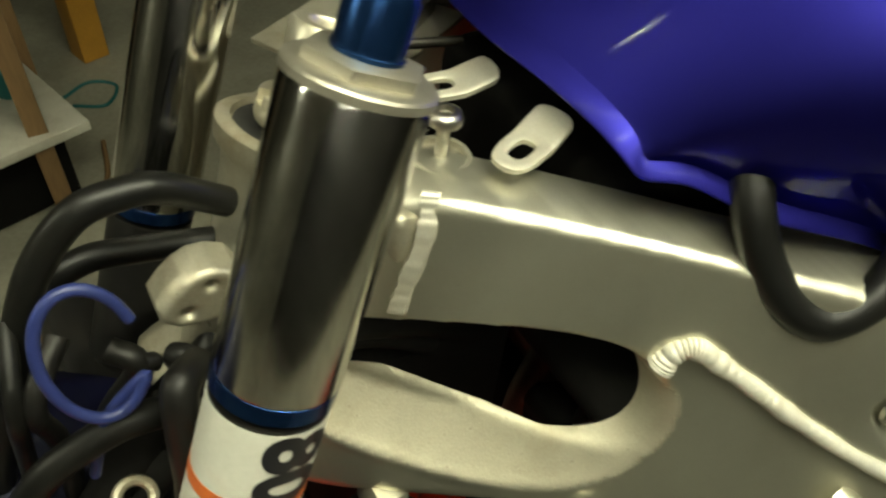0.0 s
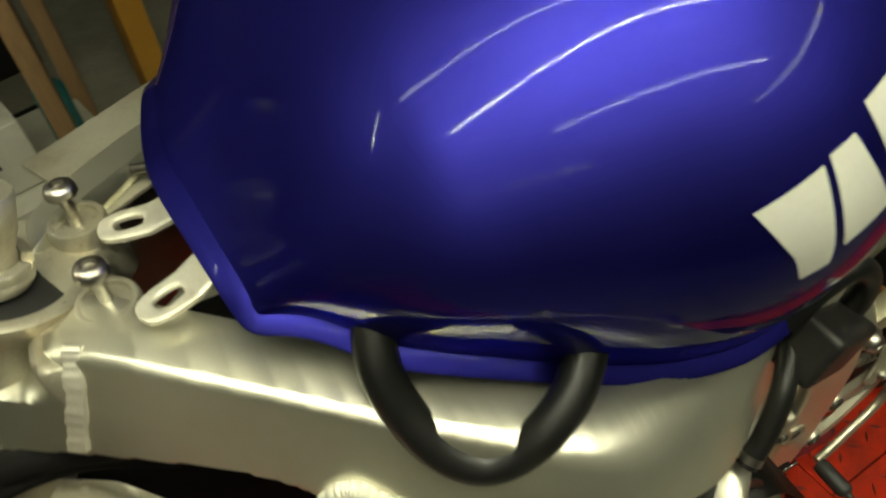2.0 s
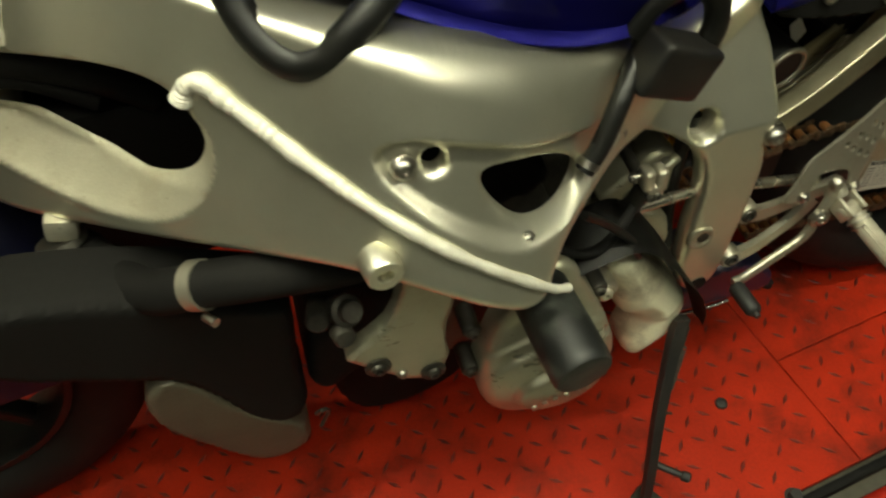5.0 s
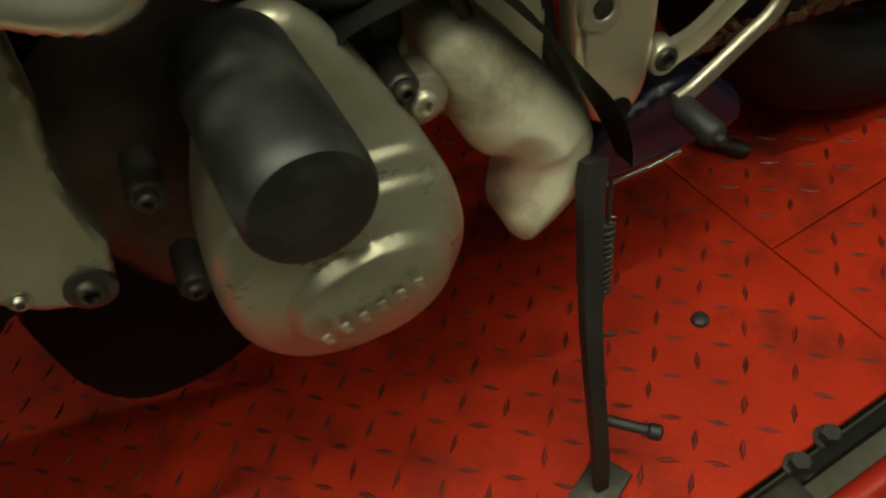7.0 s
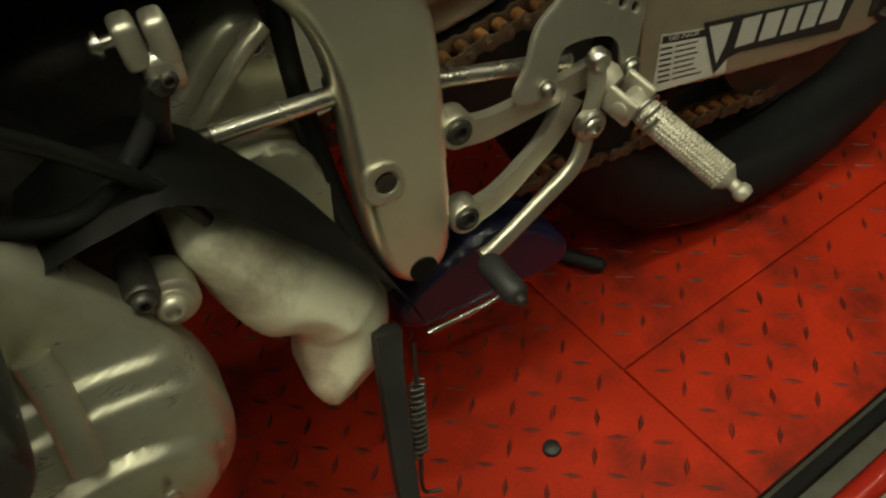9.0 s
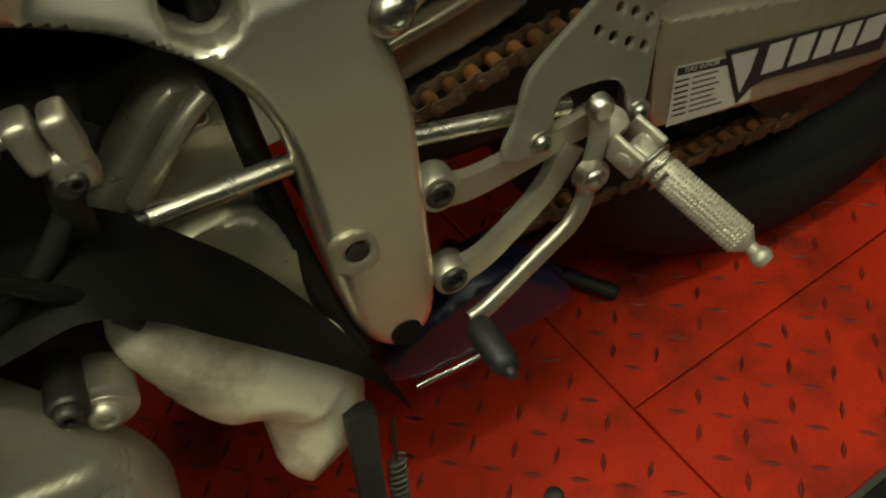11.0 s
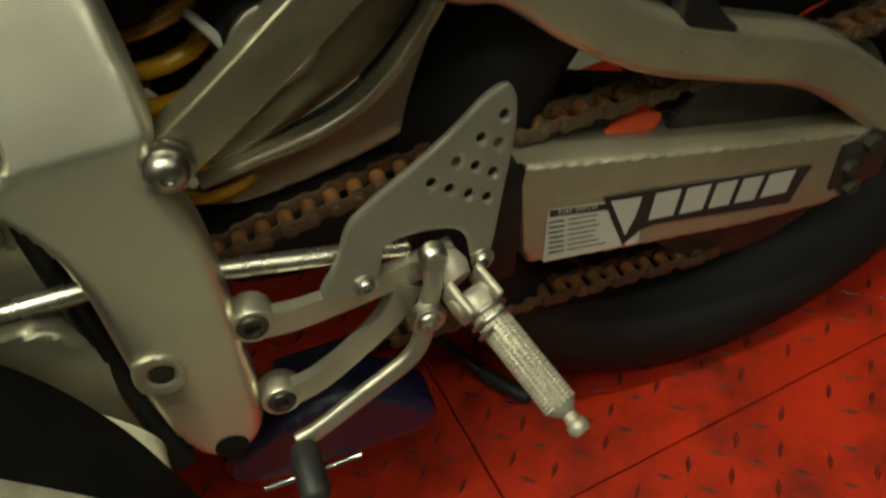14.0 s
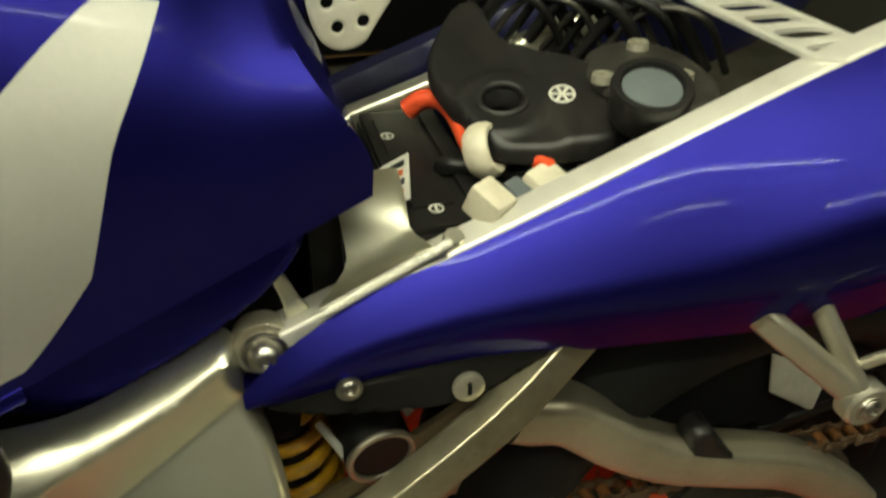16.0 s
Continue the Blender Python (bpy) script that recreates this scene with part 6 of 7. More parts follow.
def build_chain():
    def link_row(pts, name, n, start):
        holder = new(name)
        holder.parent = bike
        holder.matrix_parent_inverse = world_of(bike).inverted()
        holder["label"] = "rusty roller chain run"
        plate_me = None
        for i in range(n):
            p, q = pts(start + i), pts(start + i + 1)
            d = q - p
            ang = math.atan2(d.z, d.x)
            m = Matrix.Translation((p + q) / 2) @ Matrix.Rotation(-ang, 4, "Y")
            kind = i % 2
            key = ("outer", "inner")[kind]
            if key not in MESHES:
                yo = 0.0105 if kind == 0 else 0.0078
                b = bmesh.new()
                for y in (-yo, yo):
                    s = slab([(-0.0128, 0.0), (-0.0115, 0.0052), (-0.0075, 0.0066), (-0.003, 0.0048), (0.003, 0.0048), (0.0075, 0.0066), (0.0115, 0.0052), (0.0128, 0), (0.0115, -0.0052), (0.0075, -0.0066), (0.003, -0.0048), (-0.003, -0.0048), (-0.0075, -0.0066), (-0.0115, -0.0052)], y - 0.001, 0.0024, roll=0.0004, depth=0.0014, round_corners=1)
                    t = bpy.data.meshes.new("t")
                    s.to_mesh(t)
                    s.free()
                    b.from_mesh(t)
                    bpy.data.meshes.remove(t)
                if kind == 0:
                    for x in (-0.0079, 0.0079):
                        lathe([(-0.0125, 0.0026), (-0.012, 0.0030), (0.012, 0.0030), (0.0125, 0.0026)], (x, 0, 0), (0, 1, 0), 8, b)
                me = bpy.data.meshes.new(key)
                b.to_mesh(me)
                b.free()
                MESHES[key] = me
                r = lathe([(-0.0055, 0.0048), (-0.005, 0.0052), (0.005, 0.0052), (0.0055, 0.0048)], (0, 0, 0), (0, 1, 0), 12)
                me = bpy.data.meshes.new("roller")
                r.to_mesh(me)
                r.free()
                MESHES["roller"] = me
            ob = place("link_plate", MESHES[key], RUST, holder, smooth=30)
            ob.matrix_basis = m
            ob = place("roller", MESHES["roller"], ROLLER, holder, smooth=30)
            ob.matrix_basis = Matrix.Translation(p)
    MESHES = {}
    pitch = 0.01588

    def upper(i):
        x = -0.125 + i * pitch
        return Vector((x, -0.082, 0.358 + 0.19 * (x + 0.078) - 0.55 * max(0, x + 0.02) ** 2 if x < 0.16 else 0.3855 + 0.02 * (x - 0.16)))

    def lower(i):
        x = 0.02 + i * pitch
        return Vector((x, -0.082, 0.226 - 0.09 * (x - 0.02)))
    link_row(upper, "chain_upper_run", 36, 0)
    link_row(lower, "chain_lower_run", 18, 0)
    part("rear_sprocket", lathe([(-0.003, 0.08), (-0.003, 0.106), (0.003, 0.106), (0.003, 0.08)], (0.335, -0.082, 0.295), (0, 1, 0), 60), GREASE, bike, "worn rear sprocket")


# ---------------------------------------------------------------- tail
def build_tail():
    X = [-0.084, -0.07, -0.03, 0.04, 0.10, 0.17, 0.24, 0.30, 0.38, 0.48]
    T = {"ty": [0.131, 0.128, 0.120, 0.115, 0.112, 0.108, 0.104, 0.102, 0.100, 0.098], "tz": [0.612, 0.624, 0.646, 0.669, 0.690, 0.716, 0.740, 0.760, 0.788, 0.82],
         "by": [0.133, 0.134, 0.134, 0.138, 0.144, 0.152, 0.164, 0.174, 0.182, 0.18], "bz": [0.605, 0.610, 0.627, 0.642, 0.649, 0.658, 0.680, 0.700, 0.735, 0.775],
         "ly": [0.130, 0.128, 0.125, 0.124, 0.126, 0.130, 0.134, 0.136, 0.136, 0.13], "lz": [0.602, 0.600, 0.600, 0.602, 0.598, 0.595, 0.592, 0.590, 0.61, 0.65]}
    rows = []
    for x in np.linspace(-0.084, 0.48, 70):
        ty, tz, by, bz, ly, lz = (float(interp(x, X, T[k])) for k in ("ty", "tz", "by", "bz", "ly", "lz"))
        row = []
        for i in range(26):
            s = i / 25
            if s < 0.55:
                q = s / 0.55
                y, z = ty + (by - ty) * q, tz + (bz - tz) * q + (0.04 + 0.06 * float(smoothstep((x + 0.02) / 0.2))) * (by - ty) * math.sin(math.pi * q)
            else:
                q = (s - 0.55) / 0.45
                y, z = by + (ly - by) * q ** 1.4, bz + (lz - bz) * q
            row.append(Vector((x, -y, z)))
        for _ in range(1):  # a soft shoulder
            row = row[:1] + [(p + 2 * q + r) / 4 for p, q, r in zip(row, row[1:], row[2:])] + row[-1:]
        row.append(Vector((x, -ly + 0.02, lz + 0.004)))
        rows.append(row)
    b = bmesh.new()
    grid_mesh(b, rows)
    bmesh.ops.recalc_face_normals(b, faces=b.faces)
    bmesh.ops.solidify(b, geom=b.faces[:], thickness=-0.0025)
    part("tail_cowl", b, BLUE, bike, "glossy blue tail cowl with light scratches", 60)
    # aluminium subframe rail
    rail = part("subframe_rail", sweep([(-0.072, -0.108, 0.623), (-0.03, -0.106, 0.638), (0.04, -0.101, 0.660), (0.17, -0.097, 0.709), (0.25, -0.093, 0.738), (0.34, -0.09, 0.768)], rounded_rect(0.022, 0.018, 0.003), 8), RAIL, bike, "bright aluminium subframe rail")
    part("far_rail", sweep([(-0.072, 0.118, 0.625), (0.04, 0.103, 0.663), (0.25, 0.093, 0.738), (0.34, 0.09, 0.768)], rounded_rect(0.020, 0.018, 0.004), 6), SATIN, rail)
    b = lathe([(-0.02, 0.0130), (0.0, 0.0130), (0.002, 0.0118), (0.002, 0.0095), (0.006, 0.0095), (0.010, 0.0078), (0.012, 0.0045), (0.012, 0.0032), (0.009, 0.003)], (-0.070, -0.118, 0.626), (0, -1, 0.15), 30)
    part("ear", lathe([(-0.010, 0.0165), (0.002, 0.0165), (0.004, 0.0150), (0.004, 0.0115)], (-0.071, -0.113, 0.6265), (0, -1, 0.15), 30), CAST, rail)
    part("dome_bolt", b, BOLT, rail, "domed bright seat rail bolt")
    rows = []
    for k in np.linspace(-1, 1, 13):
        row = []
        for q in np.linspace(0, 1, 14):
            half = 0.037 - 0.021 * smoothstep(q / 0.40) + 0.003 * q
            row.append(Vector((-0.004 + k * float(half), -0.112 + 0.055 * (1 - math.cos(q * 1.45)), 0.651 + 0.012 * k * (1 - q) + 0.047 * math.sin(q * 1.45))))
        rows.append(row)
    gus = bmesh.new()
    grid_mesh(gus, rows)
    bmesh.ops.solidify(gus, geom=gus.faces[:], thickness=0.004)
    bmesh.ops.recalc_face_normals(gus, faces=gus.faces)
    part("tank_mount", gus, SATIN, rail, "bent aluminium tank mount welded to the rail")
    bead = sweep([(-0.035, -0.122, 0.650), (0.0, -0.116, 0.662), (0.035, -0.108, 0.672)], (0.0032, lambda t: 1 + 0.08 * math.sin(150 * t)), 40)
    part("weld_bead", bead, BEAD, rail)
    part("mount_boss", lathe([(0, 0.0065), (0.004, 0.0055)], (0.038, -0.103, 0.670), (0, -0.3, 1), 16), SATIN, rail)
    rack = slab([(-0.07, -0.024), (-0.02, -0.026), (0.17, -0.026), (0.17, 0.026), (-0.02, 0.026), (-0.07, 0.024)], 0, 0.002,
                [[(q + c, w) for c, w in ((-0.009, -0.012), (-0.005, -0.019), (0.005, -0.019), (0.009, -0.012), (0.009, 0.012), (0.005, 0.019), (-0.005, 0.019), (-0.009, 0.012))] for q in (-0.048, -0.019, 0.010, 0.039, 0.068, 0.097, 0.126)],
                roll=0.001, depth=0.003, to_world=Matrix.Translation((0.272, -0.035, 0.752)) @ Matrix.Rotation(radians(92), 4, "Z") @ Matrix.Rotation(radians(-90), 4, "X"))
    part("slotted_plate", rack, RAIL, rail, "slotted aluminium cross plate")
    # side panel below the cowl, its lock and screw
    pan = part("side_panel", slab([(-0.078, 0.600), (0.0, 0.606), (0.095, 0.606), (0.100, 0.603), (0.045, 0.568), (-0.02, 0.575), (-0.07, 0.588)], -0.130, 0.003, roll=0.004, depth=0.01), DARK, bike, "black plastic side panel")
    b = lathe([(0, 0.0095), (0.003, 0.0095), (0.004, 0.0075), (0.004, 0.002)], (0.039, -0.133, 0.589), (0, -1, 0.1), 26)
    part("seat_lock", b, ALLOY, pan, "round key lock")
    part("key_slot", block((0.0025, 0.002, 0.009), Matrix.Translation((0.039, -0.1372, 0.5895)), 0.0005, 1), DARK, pan)
    b = hex_bolt(bmesh.new(), (-0.029, -0.134, 0.604), (0, -1, 0.1), 0.0055, 0.003)
    part("screw", b, BOLT, pan)
    # under-seat tray
    part("seat_tray", block((0.42, 0.19, 0.02), Matrix.Translation((0.17, 0.0, 0.615)), 0.005), DARK, bike, "black under-seat tray")
    part("front_web", block((0.02, 0.19, 0.08), Matrix.Translation((-0.03, 0.01, 0.65)), 0.005), PLASTIC, bike)
    slope = Matrix(((1, 0, 0, 0), (0, 0, 1, 0), (0.12, -1, 0.30, 0.7025), (0, 0, 0, 1)))
    holder = slab([(0.093, 0.098), (0.069, 0.063), (0.057, 0.036), (0.062, 0.005), (0.071, -0.029), (0.082, -0.050), (0.12, -0.060), (0.155, -0.065), (0.168, -0.039), (0.171, -0.012), (0.156, 0.015), (0.126, 0.031), (0.112, 0.062), (0.114, 0.098)], 0, 0.0022, [circle(0.095, -0.013, 0.0125)], roll=0.004, depth=0.010, to_world=slope, relief=lambda x, z: 0.003 * smoothstep((np.hypot(x - 0.095, z + 0.013) - 0.026) / 0.006) * smoothstep((0.125 - x) / 0.01))
    holder = part("electrics_holder", holder, PLASTIC, bike, "dusty black plastic electrics holder")
    tilt = (-0.12, -0.30, 1)
    part("rim", torus(bmesh.new(), (0.095, -0.013, 0.7095), tilt, 0.0150, 0.0028, 32, 8), PLASTIC, holder)
    part("well", lathe([(-0.03, 0.0125), (0, 0.0135)], (0.095, -0.013, 0.7085), tilt, 24, cap=False), PLASTIC, holder)
    part("well_floor", lathe([(-0.026, 0.0), (-0.022, 0.009), (-0.022, 0.0125)], (0.095, -0.013, 0.7085), tilt, 20), PLASTIC, holder)
    b = torus(bmesh.new(), (0.132, -0.021, 0.7128), tilt, 0.0078, 0.0008, 28, 6)
    for k in range(3):
        block((0.0016, 0.0145, 0.001), Matrix.Translation((0.132, -0.021, 0.7128)) @ Matrix.Rotation(radians(16.5), 4, "X") @ Matrix.Rotation(radians(-7), 4, "Y") @ Matrix.Rotation(radians(60 * k + 10), 4, "Z"), 0, 1, b)
    part("round_emblem", b, PAPER, holder, "pale round emblem")
    cup = part("lens_cup", lathe([(-0.025, 0.022), (-0.004, 0.0245), (0, 0.0235), (0, 0.0195), (-0.004, 0.0185)], (0.168, -0.066, 0.733), (-0.10, -0.35, 1), 36), PLASTIC, bike, "round black cup with a grey lens")
    part("lens", lathe([(-0.006, 0.0188), (-0.003, 0.0176), (-0.0015, 0.011)], (0.168, -0.066, 0.733), (-0.10, -0.35, 1), 32), GREY_LENS, cup)
    # loose connectors and cables in the tray
    random.seed(11)
    for i in range(16):
        x, y = random.uniform(0.07, 0.24), random.uniform(-0.085, 0.07)
        part("wire", sweep([(x, y, 0.64), (x + random.uniform(-0.03, 0.05), y + random.uniform(-0.03, 0.03), 0.672), (x + random.uniform(0.0, 0.06), y + random.uniform(-0.04, 0.02), 0.668), (x + 0.06, y + random.uniform(-0.03, 0.03), 0.64)], random.choice((0.003, 0.004, 0.006)), 6), random.choice((HOSE, PLASTIC)), bike, "loose black wire")
    for (x, y, z), size, m, lab in (((0.104, -0.066, 0.676), (0.026, 0.018, 0.018), CREAM_PLASTIC, "cream wire connector"), ((0.108, -0.056, 0.684), (0.010, 0.012, 0.010), RED_TAG, "red connector"), ((0.062, -0.090, 0.682), (0.018, 0.022, 0.020), CREAM_PLASTIC, "cream wire connector"), ((0.084, -0.076, 0.674), (0.014, 0.02, 0.018), GREY_LENS, "grey connector")):
        part("connector", block(size, Matrix.Translation((x, y, z)) @ Matrix.Rotation(0.6, 4, "Z") @ Matrix.Rotation(0.4, 4, "X"), 0.003), m, bike, lab)
    ring = torus(bmesh.new(), (0.076, -0.038, 0.688), (0.75, -0.5, 0.4), 0.0135, 0.0045, 32, 10, 1.9)
    part("cream_ring", ring, CREAM_PLASTIC, bike, "cream plastic ring")
    part("red_cable", sweep([(0.046, 0.044, 0.684), (0.056, 0.040, 0.692), (0.066, 0.030, 0.694), (0.070, 0.010, 0.692), (0.068, -0.020, 0.690), (0.068, -0.046, 0.684)], (0.0056, lambda t: 1.35 - 0.5 * t), 8), RED_TAG, bike, "orange-red positive battery cable")
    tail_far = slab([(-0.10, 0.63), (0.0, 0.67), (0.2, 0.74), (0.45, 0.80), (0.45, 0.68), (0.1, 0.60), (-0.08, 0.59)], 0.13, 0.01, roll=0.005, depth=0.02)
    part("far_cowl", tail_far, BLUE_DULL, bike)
    # dull plate behind the cup, its bushes and the dusty loom above the holder
    plate = part("rear_plate", slab([(0.149, -0.030), (0.181, -0.082), (0.220, -0.070), (0.225, 0.0), (0.196, 0.032), (0.160, 0.02)], 0, 0.003, roll=0.002, depth=0.004, to_world=Matrix(((1, 0, 0, 0), (0, 0, 1, 0), (0.1, -1, 0.05, 0.706), (0, 0, 0, 1)))), GREASE, bike, "dull grey electrics plate")
    for x, y in ((0.197, 0.008), (0.156, -0.027), (0.2, -0.045)):
        part("bush", lathe([(0, 0.0075), (0.005, 0.007), (0.005, 0.0035), (0.0, 0.003)], (x, y, 0.7065 + 0.1 * x + 0.05 * y), (0, 0, 1), 18), CAST, plate)
    for i in range(9):
        x, y = 0.12 + 0.012 * i, 0.10 - 0.008 * i
        part("wire", sweep([(x - 0.02, y + 0.03, 0.70), (x, y, 0.748 - 0.003 * (i % 3)), (x + 0.03, y - 0.025 + 0.01 * (i % 2), 0.742), (x + 0.06, y - 0.02, 0.70)], (0.0035, 0.005, 0.0028)[i % 3], 6), (HOSE, PLASTIC, GREASE)[i % 3], bike, "loose black wire")
    # pale perforated bracket beyond the tank and the tab by the seat rail bolt
    holes = [circle(x, z, 0.0045) for x, z in ((0.000, 0.752), (0.018, 0.756), (0.006, 0.735), (0.024, 0.738), (0.036, 0.758))]
    part("perforated_bracket", slab([(-0.016, 0.775), (-0.012, 0.732), (0.004, 0.717), (0.024, 0.722), (0.030, 0.732), (0.050, 0.760), (0.050, 0.775)], 0.075, 0.0015, holes, roll=0.0008, depth=0.003), CREAM, bike, "pale perforated bracket beyond the battery")
    part("tab", slab([(-0.063, 0.668), (-0.055, 0.668), (-0.047, 0.645), (-0.040, 0.640), (-0.044, 0.625), (-0.058, 0.624), (-0.056, 0.645)], -0.108, 0.0012, roll=0.0006, depth=0.003), SATIN, rail, "upright bent tab by the bolt")
    skirt = slab([(-0.215, 0.665), (-0.15, 0.672), (-0.10, 0.69), (-0.045, 0.712), (-0.040, 0.690), (-0.062, 0.662), (-0.094, 0.640), (-0.128, 0.622), (-0.161, 0.606), (-0.192, 0.605), (-0.215, 0.628)], -0.118, 0.003, roll=0.006, depth=0.004)
    part("tank_skirt", skirt, BLUE, bike, "dark blue skirt between the tank and the frame")


def build_battery():
    m = Matrix.Translation((0.046, 0.002, -0.008))
    bat = thing("battery", (0.046, 0.002, 0.617), "black motorcycle battery with a white warning sticker", "battery")
    part("case", block((0.060, 0.172, 0.045), m @ Matrix.Translation((0, 0, 0.6475)), 0.004), PLASTIC, bat)
    part("lid", block((0.056, 0.168, 0.006), m @ Matrix.Translation((0, 0, 0.672)), 0.002), PLASTIC, bat)
    part("strip", block((0.012, 0.15, 0.004), m @ Matrix.Translation((0.019, 0, 0.6765)), 0.001), PLASTIC, bat)
    part("cap_strip", block((0.026, 0.13, 0.002), m @ Matrix.Translation((-0.008, 0.002, 0.6755)), 0.0008), PLASTIC, bat)
    for x, y in ((-0.016, 0.036), (-0.008, -0.068)):
        part("vent_mark", torus(bmesh.new(), m @ Vector((x, y, 0.6768)), (0, 0, 1), 0.0042, 0.0006, 20, 6), PAPER, bat)
        part("mark_bar", block((0.0012, 0.005, 0.0008), m @ Matrix.Translation((x, y, 0.6768)), 0), PAPER, bat)
    part("terminal", block((0.016, 0.016, 0.010), m @ Matrix.Translation((0.020, -0.078, 0.6795)), 0.002), CREAM_PLASTIC, bat, "pale battery terminal")
    part("terminal_bolt", hex_bolt(bmesh.new(), m @ Vector((0.020, -0.078, 0.6845)), (0, 0, 1), 0.005, 0.003), BOLT, bat)
    ms = m @ Matrix.Translation((-0.026, -0.034, 0.6785)) @ Matrix.Rotation(radians(-12), 4, "Z") @ Matrix.Rotation(radians(-30), 4, "Y")
    part("warning_sticker", block((0.022, 0.058, 0.0015), ms, 0.0004, 1), PAPER, bat, "white warning sticker")
    for i, c in enumerate((BLACK_GRAPHIC, ORANGE_GRAPHIC, BLACK_GRAPHIC, ORANGE_GRAPHIC)):
        part("print_bar", block((0.010 - 0.002 * (i % 2), 0.007, 0.0008), ms @ Matrix.Translation((0.003, 0.018 - 0.012 * i, 0.0008)), 0), c, bat)


# ---------------------------------------------------------------- loose things on the lift and round it
def build_stand():
    st = thing("paddock_stand", (-0.03, -0.1, 0.0), "dark blue rear paddock stand with a black handle", "stand")
    b = slab([(-0.125, 0.180), (-0.122, 0.222), (-0.060, 0.250), (-0.020, 0.254), (0.015, 0.228), (0.036, 0.196), (0.030, 0.177), (-0.030, 0.178)], -0.145, 0.004, roll=0.006, depth=0.03)
    part("lift_arm", b, BLUE_DULL, st, "dark blue steel arm")
    part("edge_strip", sweep([(-0.105, -0.148, 0.180), (-0.06, -0.148, 0.179), (-0.03, -0.148, 0.181)], 0.0025, 5), CHROME, st)
    part("handle", lathe([(0, 0.006), (0.006, 0.009), (0.055, 0.009), (0.060, 0.006)], (0.111, -0.001, 0.016), (0.60, -0.79, -0.10), 18), RUBBER, st, "black rubber handle")
    part("handle_rod", rod((0.06, 0.085, 0.035), (0.112, 0.0, 0.016), 0.006, 12), GREASE, st)
    part("leg", sweep([(-0.06, -0.10, 0.18), (-0.04, 0.0, 0.09), (0.02, 0.09, 0.03)], 0.012, 6), BLUE_DULL, st)
    part("foot_tube", rod((-0.10, 0.09, 0.014), (0.14, 0.09, 0.014), 0.013, 16), BLUE_DULL, st)


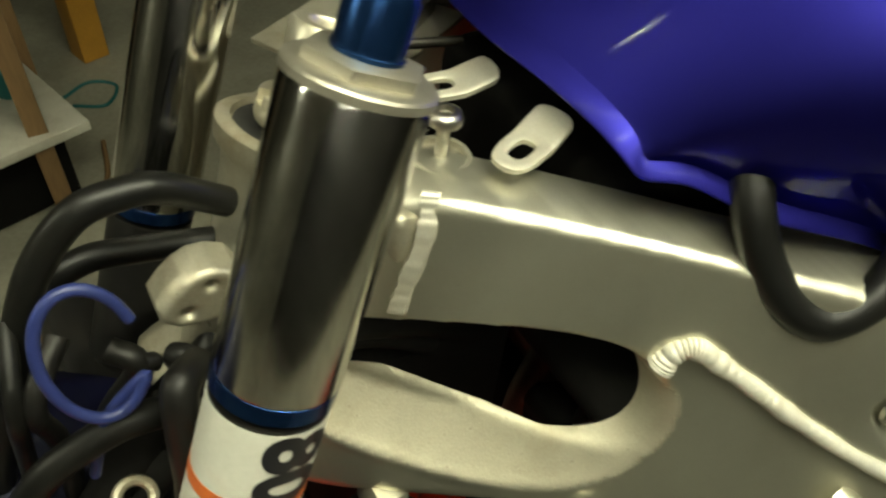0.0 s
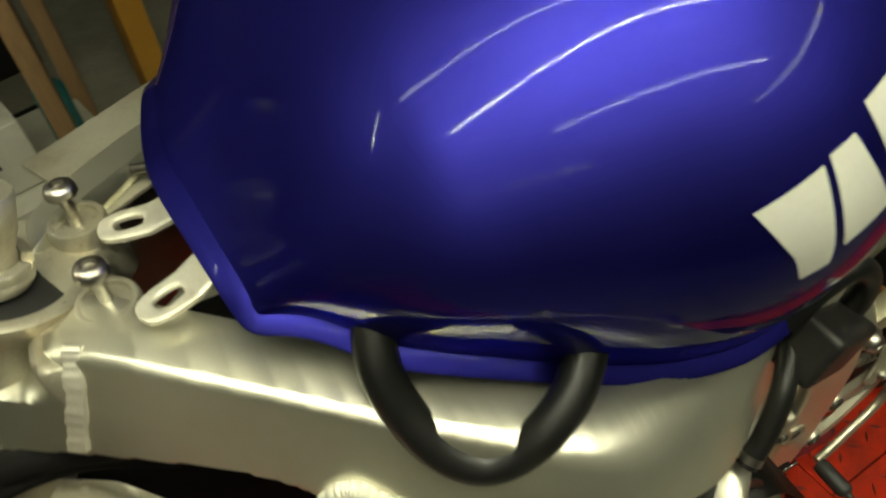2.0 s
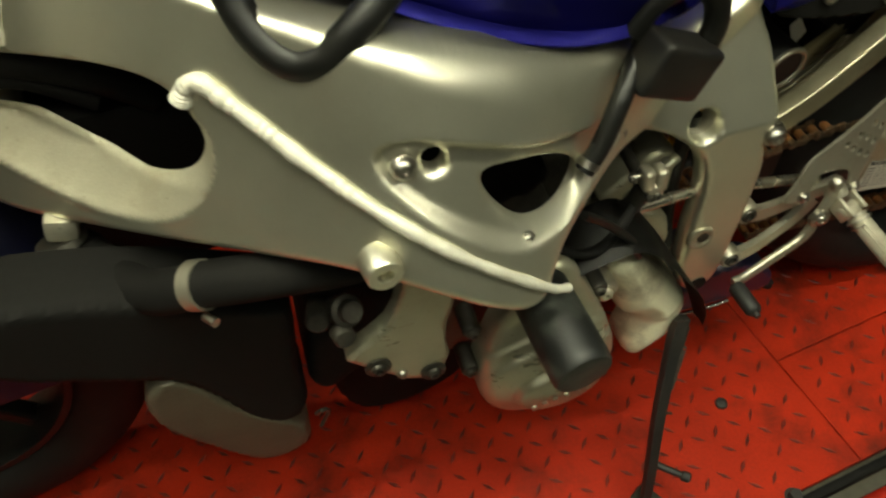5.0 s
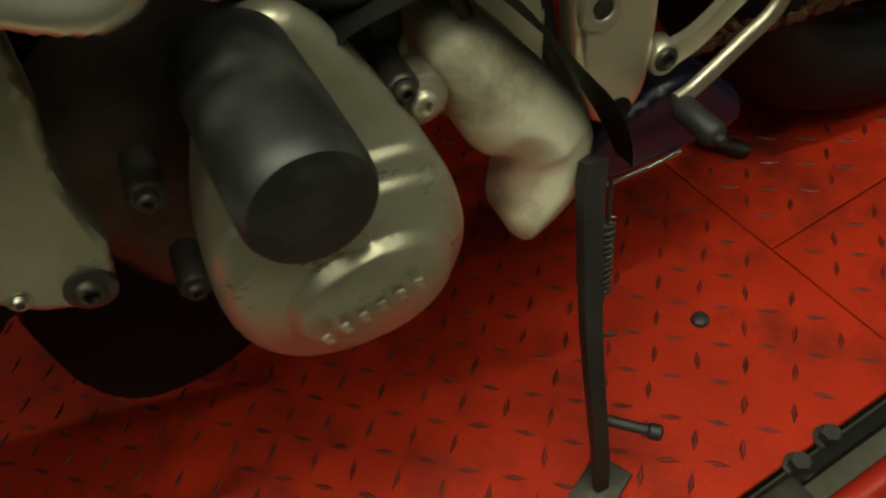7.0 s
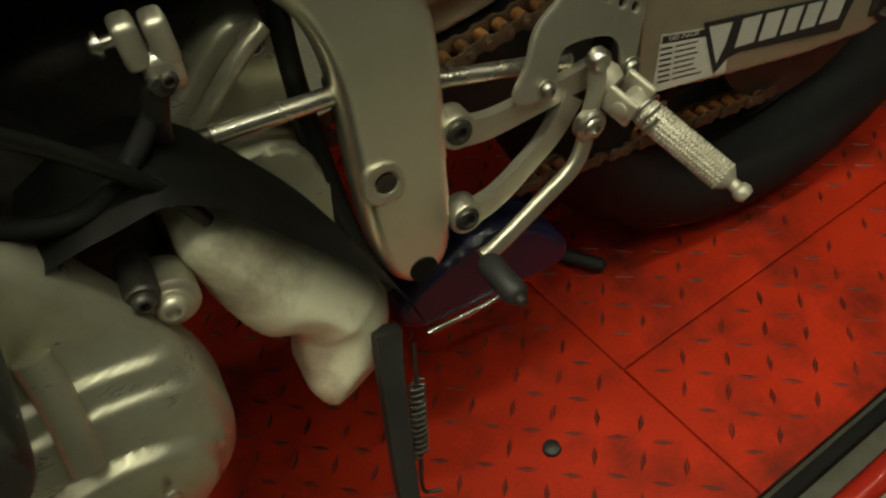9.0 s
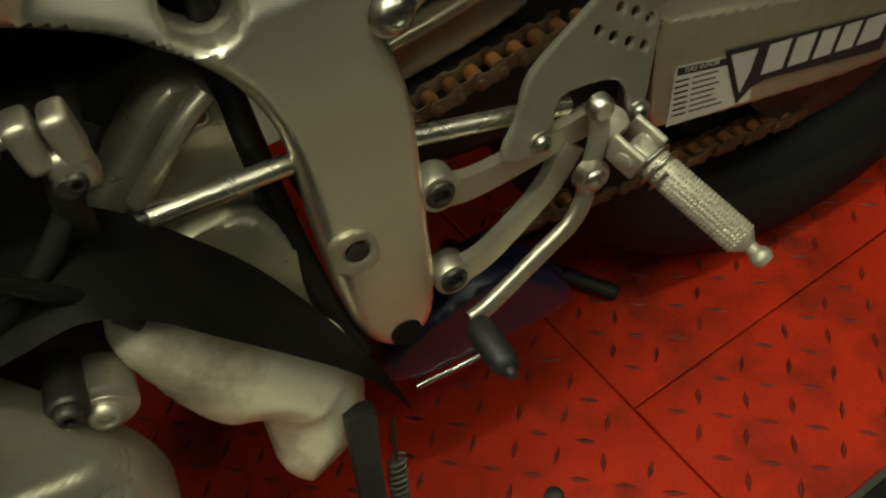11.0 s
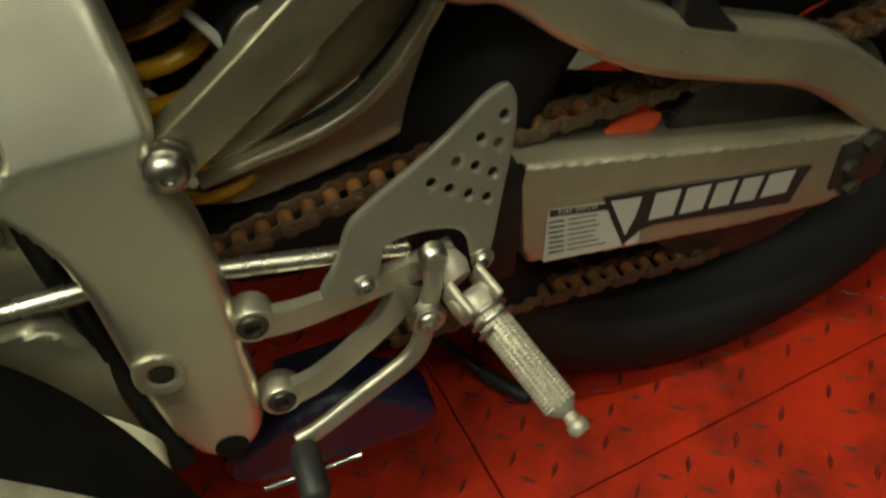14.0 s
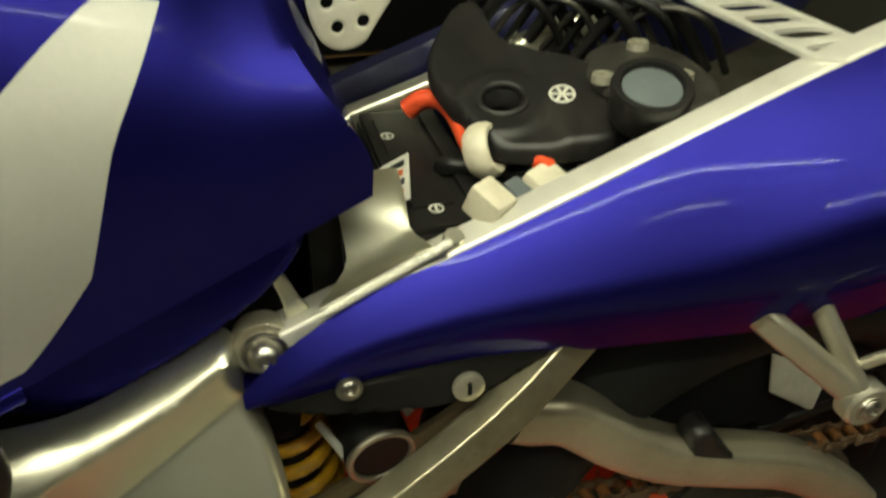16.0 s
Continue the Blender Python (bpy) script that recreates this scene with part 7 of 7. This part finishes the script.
def build_clutter():
    cov = thing("tank_cover", (-0.60, 0.14, 0.70), "pale grey cover panel lying beside the frame under the tank", "cover")
    part("panel", block((0.12, 0.10, 0.004), Matrix.Translation((-0.595, 0.125, 0.735)) @ Matrix.Rotation(radians(28), 4, "Z"), 0.0015), CAST, cov)
    part("toothed_rod", rod((-0.600, 0.075, 0.750), (-0.555, 0.058, 0.752), 0.0035, 12), GREASE, cov, "threaded rod end")
    tag = thing("red_tag", (0.14, -0.02, 0.40), "small red fabric tag hanging behind the heel guard", "tag")
    part("cloth", slab([(0.189, 0.349), (0.20, 0.372), (0.245, 0.366), (0.228, 0.345)], -0.084, 0.003, roll=0.001, depth=0.002), RED_TAG, tag)
    # work bench beyond the lift with an appliance, posts and tools
    bench = thing("work_bench", (-1.25, 1.75, FLOOR_Z), "cluttered workbench frame with a pale shelf", "bench")
    part("shelf", block((0.95, 0.45, 0.03), Matrix.Translation((-1.22, 1.62, -0.28)) @ Matrix.Rotation(radians(16), 4, "Z"), 0.004), CREAM, bench, "pale enamel shelf with dirty edge")
    part("back_panel", block((1.0, 0.03, 0.9), Matrix.Translation((-1.35, 1.95, 0.25)) @ Matrix.Rotation(radians(16), 4, "Z"), 0.004), DARK, bench)
    part("under_box", block((0.9, 0.4, 0.30), Matrix.Translation((-1.26, 1.75, -0.46)) @ Matrix.Rotation(radians(16), 4, "Z"), 0.01), DARK, bench)
    for x, y, m in ((-0.83, 1.55, WOOD), (-0.80, 1.95, WOOD), (-1.6, 1.45, WOOD)):
        part("leg", block((0.05, 0.05, 1.3), Matrix.Translation((x, y, FLOOR_Z + 0.65)), 0.004), m, bench, "dark worn wooden leg")
    post = thing("yellow_post", (-0.57, 2.45, FLOOR_Z), "yellow-orange painted post standing on the floor", "post")
    part("column", block((0.10, 0.10, 1.6), Matrix.Translation((-0.57, 2.45, FLOOR_Z + 0.8)) @ Matrix.Rotation(0.3, 4, "Z"), 0.006), ORANGE_POST, post)
    app = thing("power_supply", (-1.10, 1.60, -0.26), "cream metal appliance with vent slots on the shelf", "appliance")
    part("case", block((0.30, 0.22, 0.20), Matrix.Translation((-1.10, 1.62, -0.16)) @ Matrix.Rotation(radians(16), 4, "Z"), 0.01), CREAM, app)
    for i in range(6):
        part("vent_slot", block((0.010, 0.004, 0.06), Matrix.Translation((-1.10, 1.62, -0.16)) @ Matrix.Rotation(radians(16), 4, "Z") @ Matrix.Translation((-0.06 + 0.022 * i, -0.111, 0.02)), 0), DARK, app)
    jar = thing("teal_bottle", (-0.85, 1.75, -0.265), "teal plastic bottle on the bench", "bottle")
    part("body", lathe([(0, 0.04), (0.005, 0.045), (0.16, 0.045), (0.19, 0.02), (0.22, 0.02)], (-0.85, 1.75, -0.265), (0, 0, 1), 24), TEAL, jar)
    cable = thing("floor_cable", (-0.62, 2.1, FLOOR_Z), "teal cable loop lying on the floor", "cable")
    part("loop", sweep([(-0.72, 2.2, FLOOR_Z + 0.006), (-0.62, 2.26, FLOOR_Z + 0.006), (-0.54, 2.2, FLOOR_Z + 0.006), (-0.60, 2.1, FLOOR_Z + 0.006), (-0.70, 2.14, FLOOR_Z + 0.006)], 0.006, 6), TEAL, cable)
    hose = thing("floor_hose", (-0.75, 1.65, FLOOR_Z), "brown hose trailing over the concrete", "hose")
    part("line", sweep([(-0.66, 1.9, FLOOR_Z + 0.008), (-0.70, 1.7, FLOOR_Z + 0.008), (-0.82, 1.55, FLOOR_Z + 0.008), (-0.98, 1.35, FLOOR_Z + 0.008), (-0.99, 1.1, FLOOR_Z + 0.008)], 0.008, 6), WOOD, hose)
    # the far dark shelving that closes the view
    rack = thing("storage_rack", (0.2, 3.6, FLOOR_Z), "dark storage rack against the garage wall", "rack")
    for z in (0.15, 0.75, 1.3):
        part("board", block((3.6, 0.5, 0.03), Matrix.Translation((0.0, 3.7, FLOOR_Z + z)), 0.004), WOOD, rack)
    part("back", block((3.6, 0.03, 1.8), Matrix.Translation((0.0, 3.97, FLOOR_Z + 0.9)), 0.004), DARK, rack)
    part("black_box", block((2.6, 0.45, 0.5), Matrix.Translation((0.2, 3.62, FLOOR_Z + 0.42)), 0.02), DARK, rack)
    nut = thing("grease_spot", (-0.026, -0.201, 0.0), "small dark rubber plug lying on the red deck", "plug")
    part("plug", lathe([(0, 0.009), (0.004, 0.008), (0.006, 0.004)], (-0.026, -0.201, 0.0), (0, 0, 1), 16), RUBBER, nut)


build_garage()
build_lamps()
build_frame()
build_head()
build_front()
build_tank()
build_engine()
build_hoses()
build_rear()
build_tail()
build_battery()
build_stand()
build_clutter()
build_chain()
build_lift()
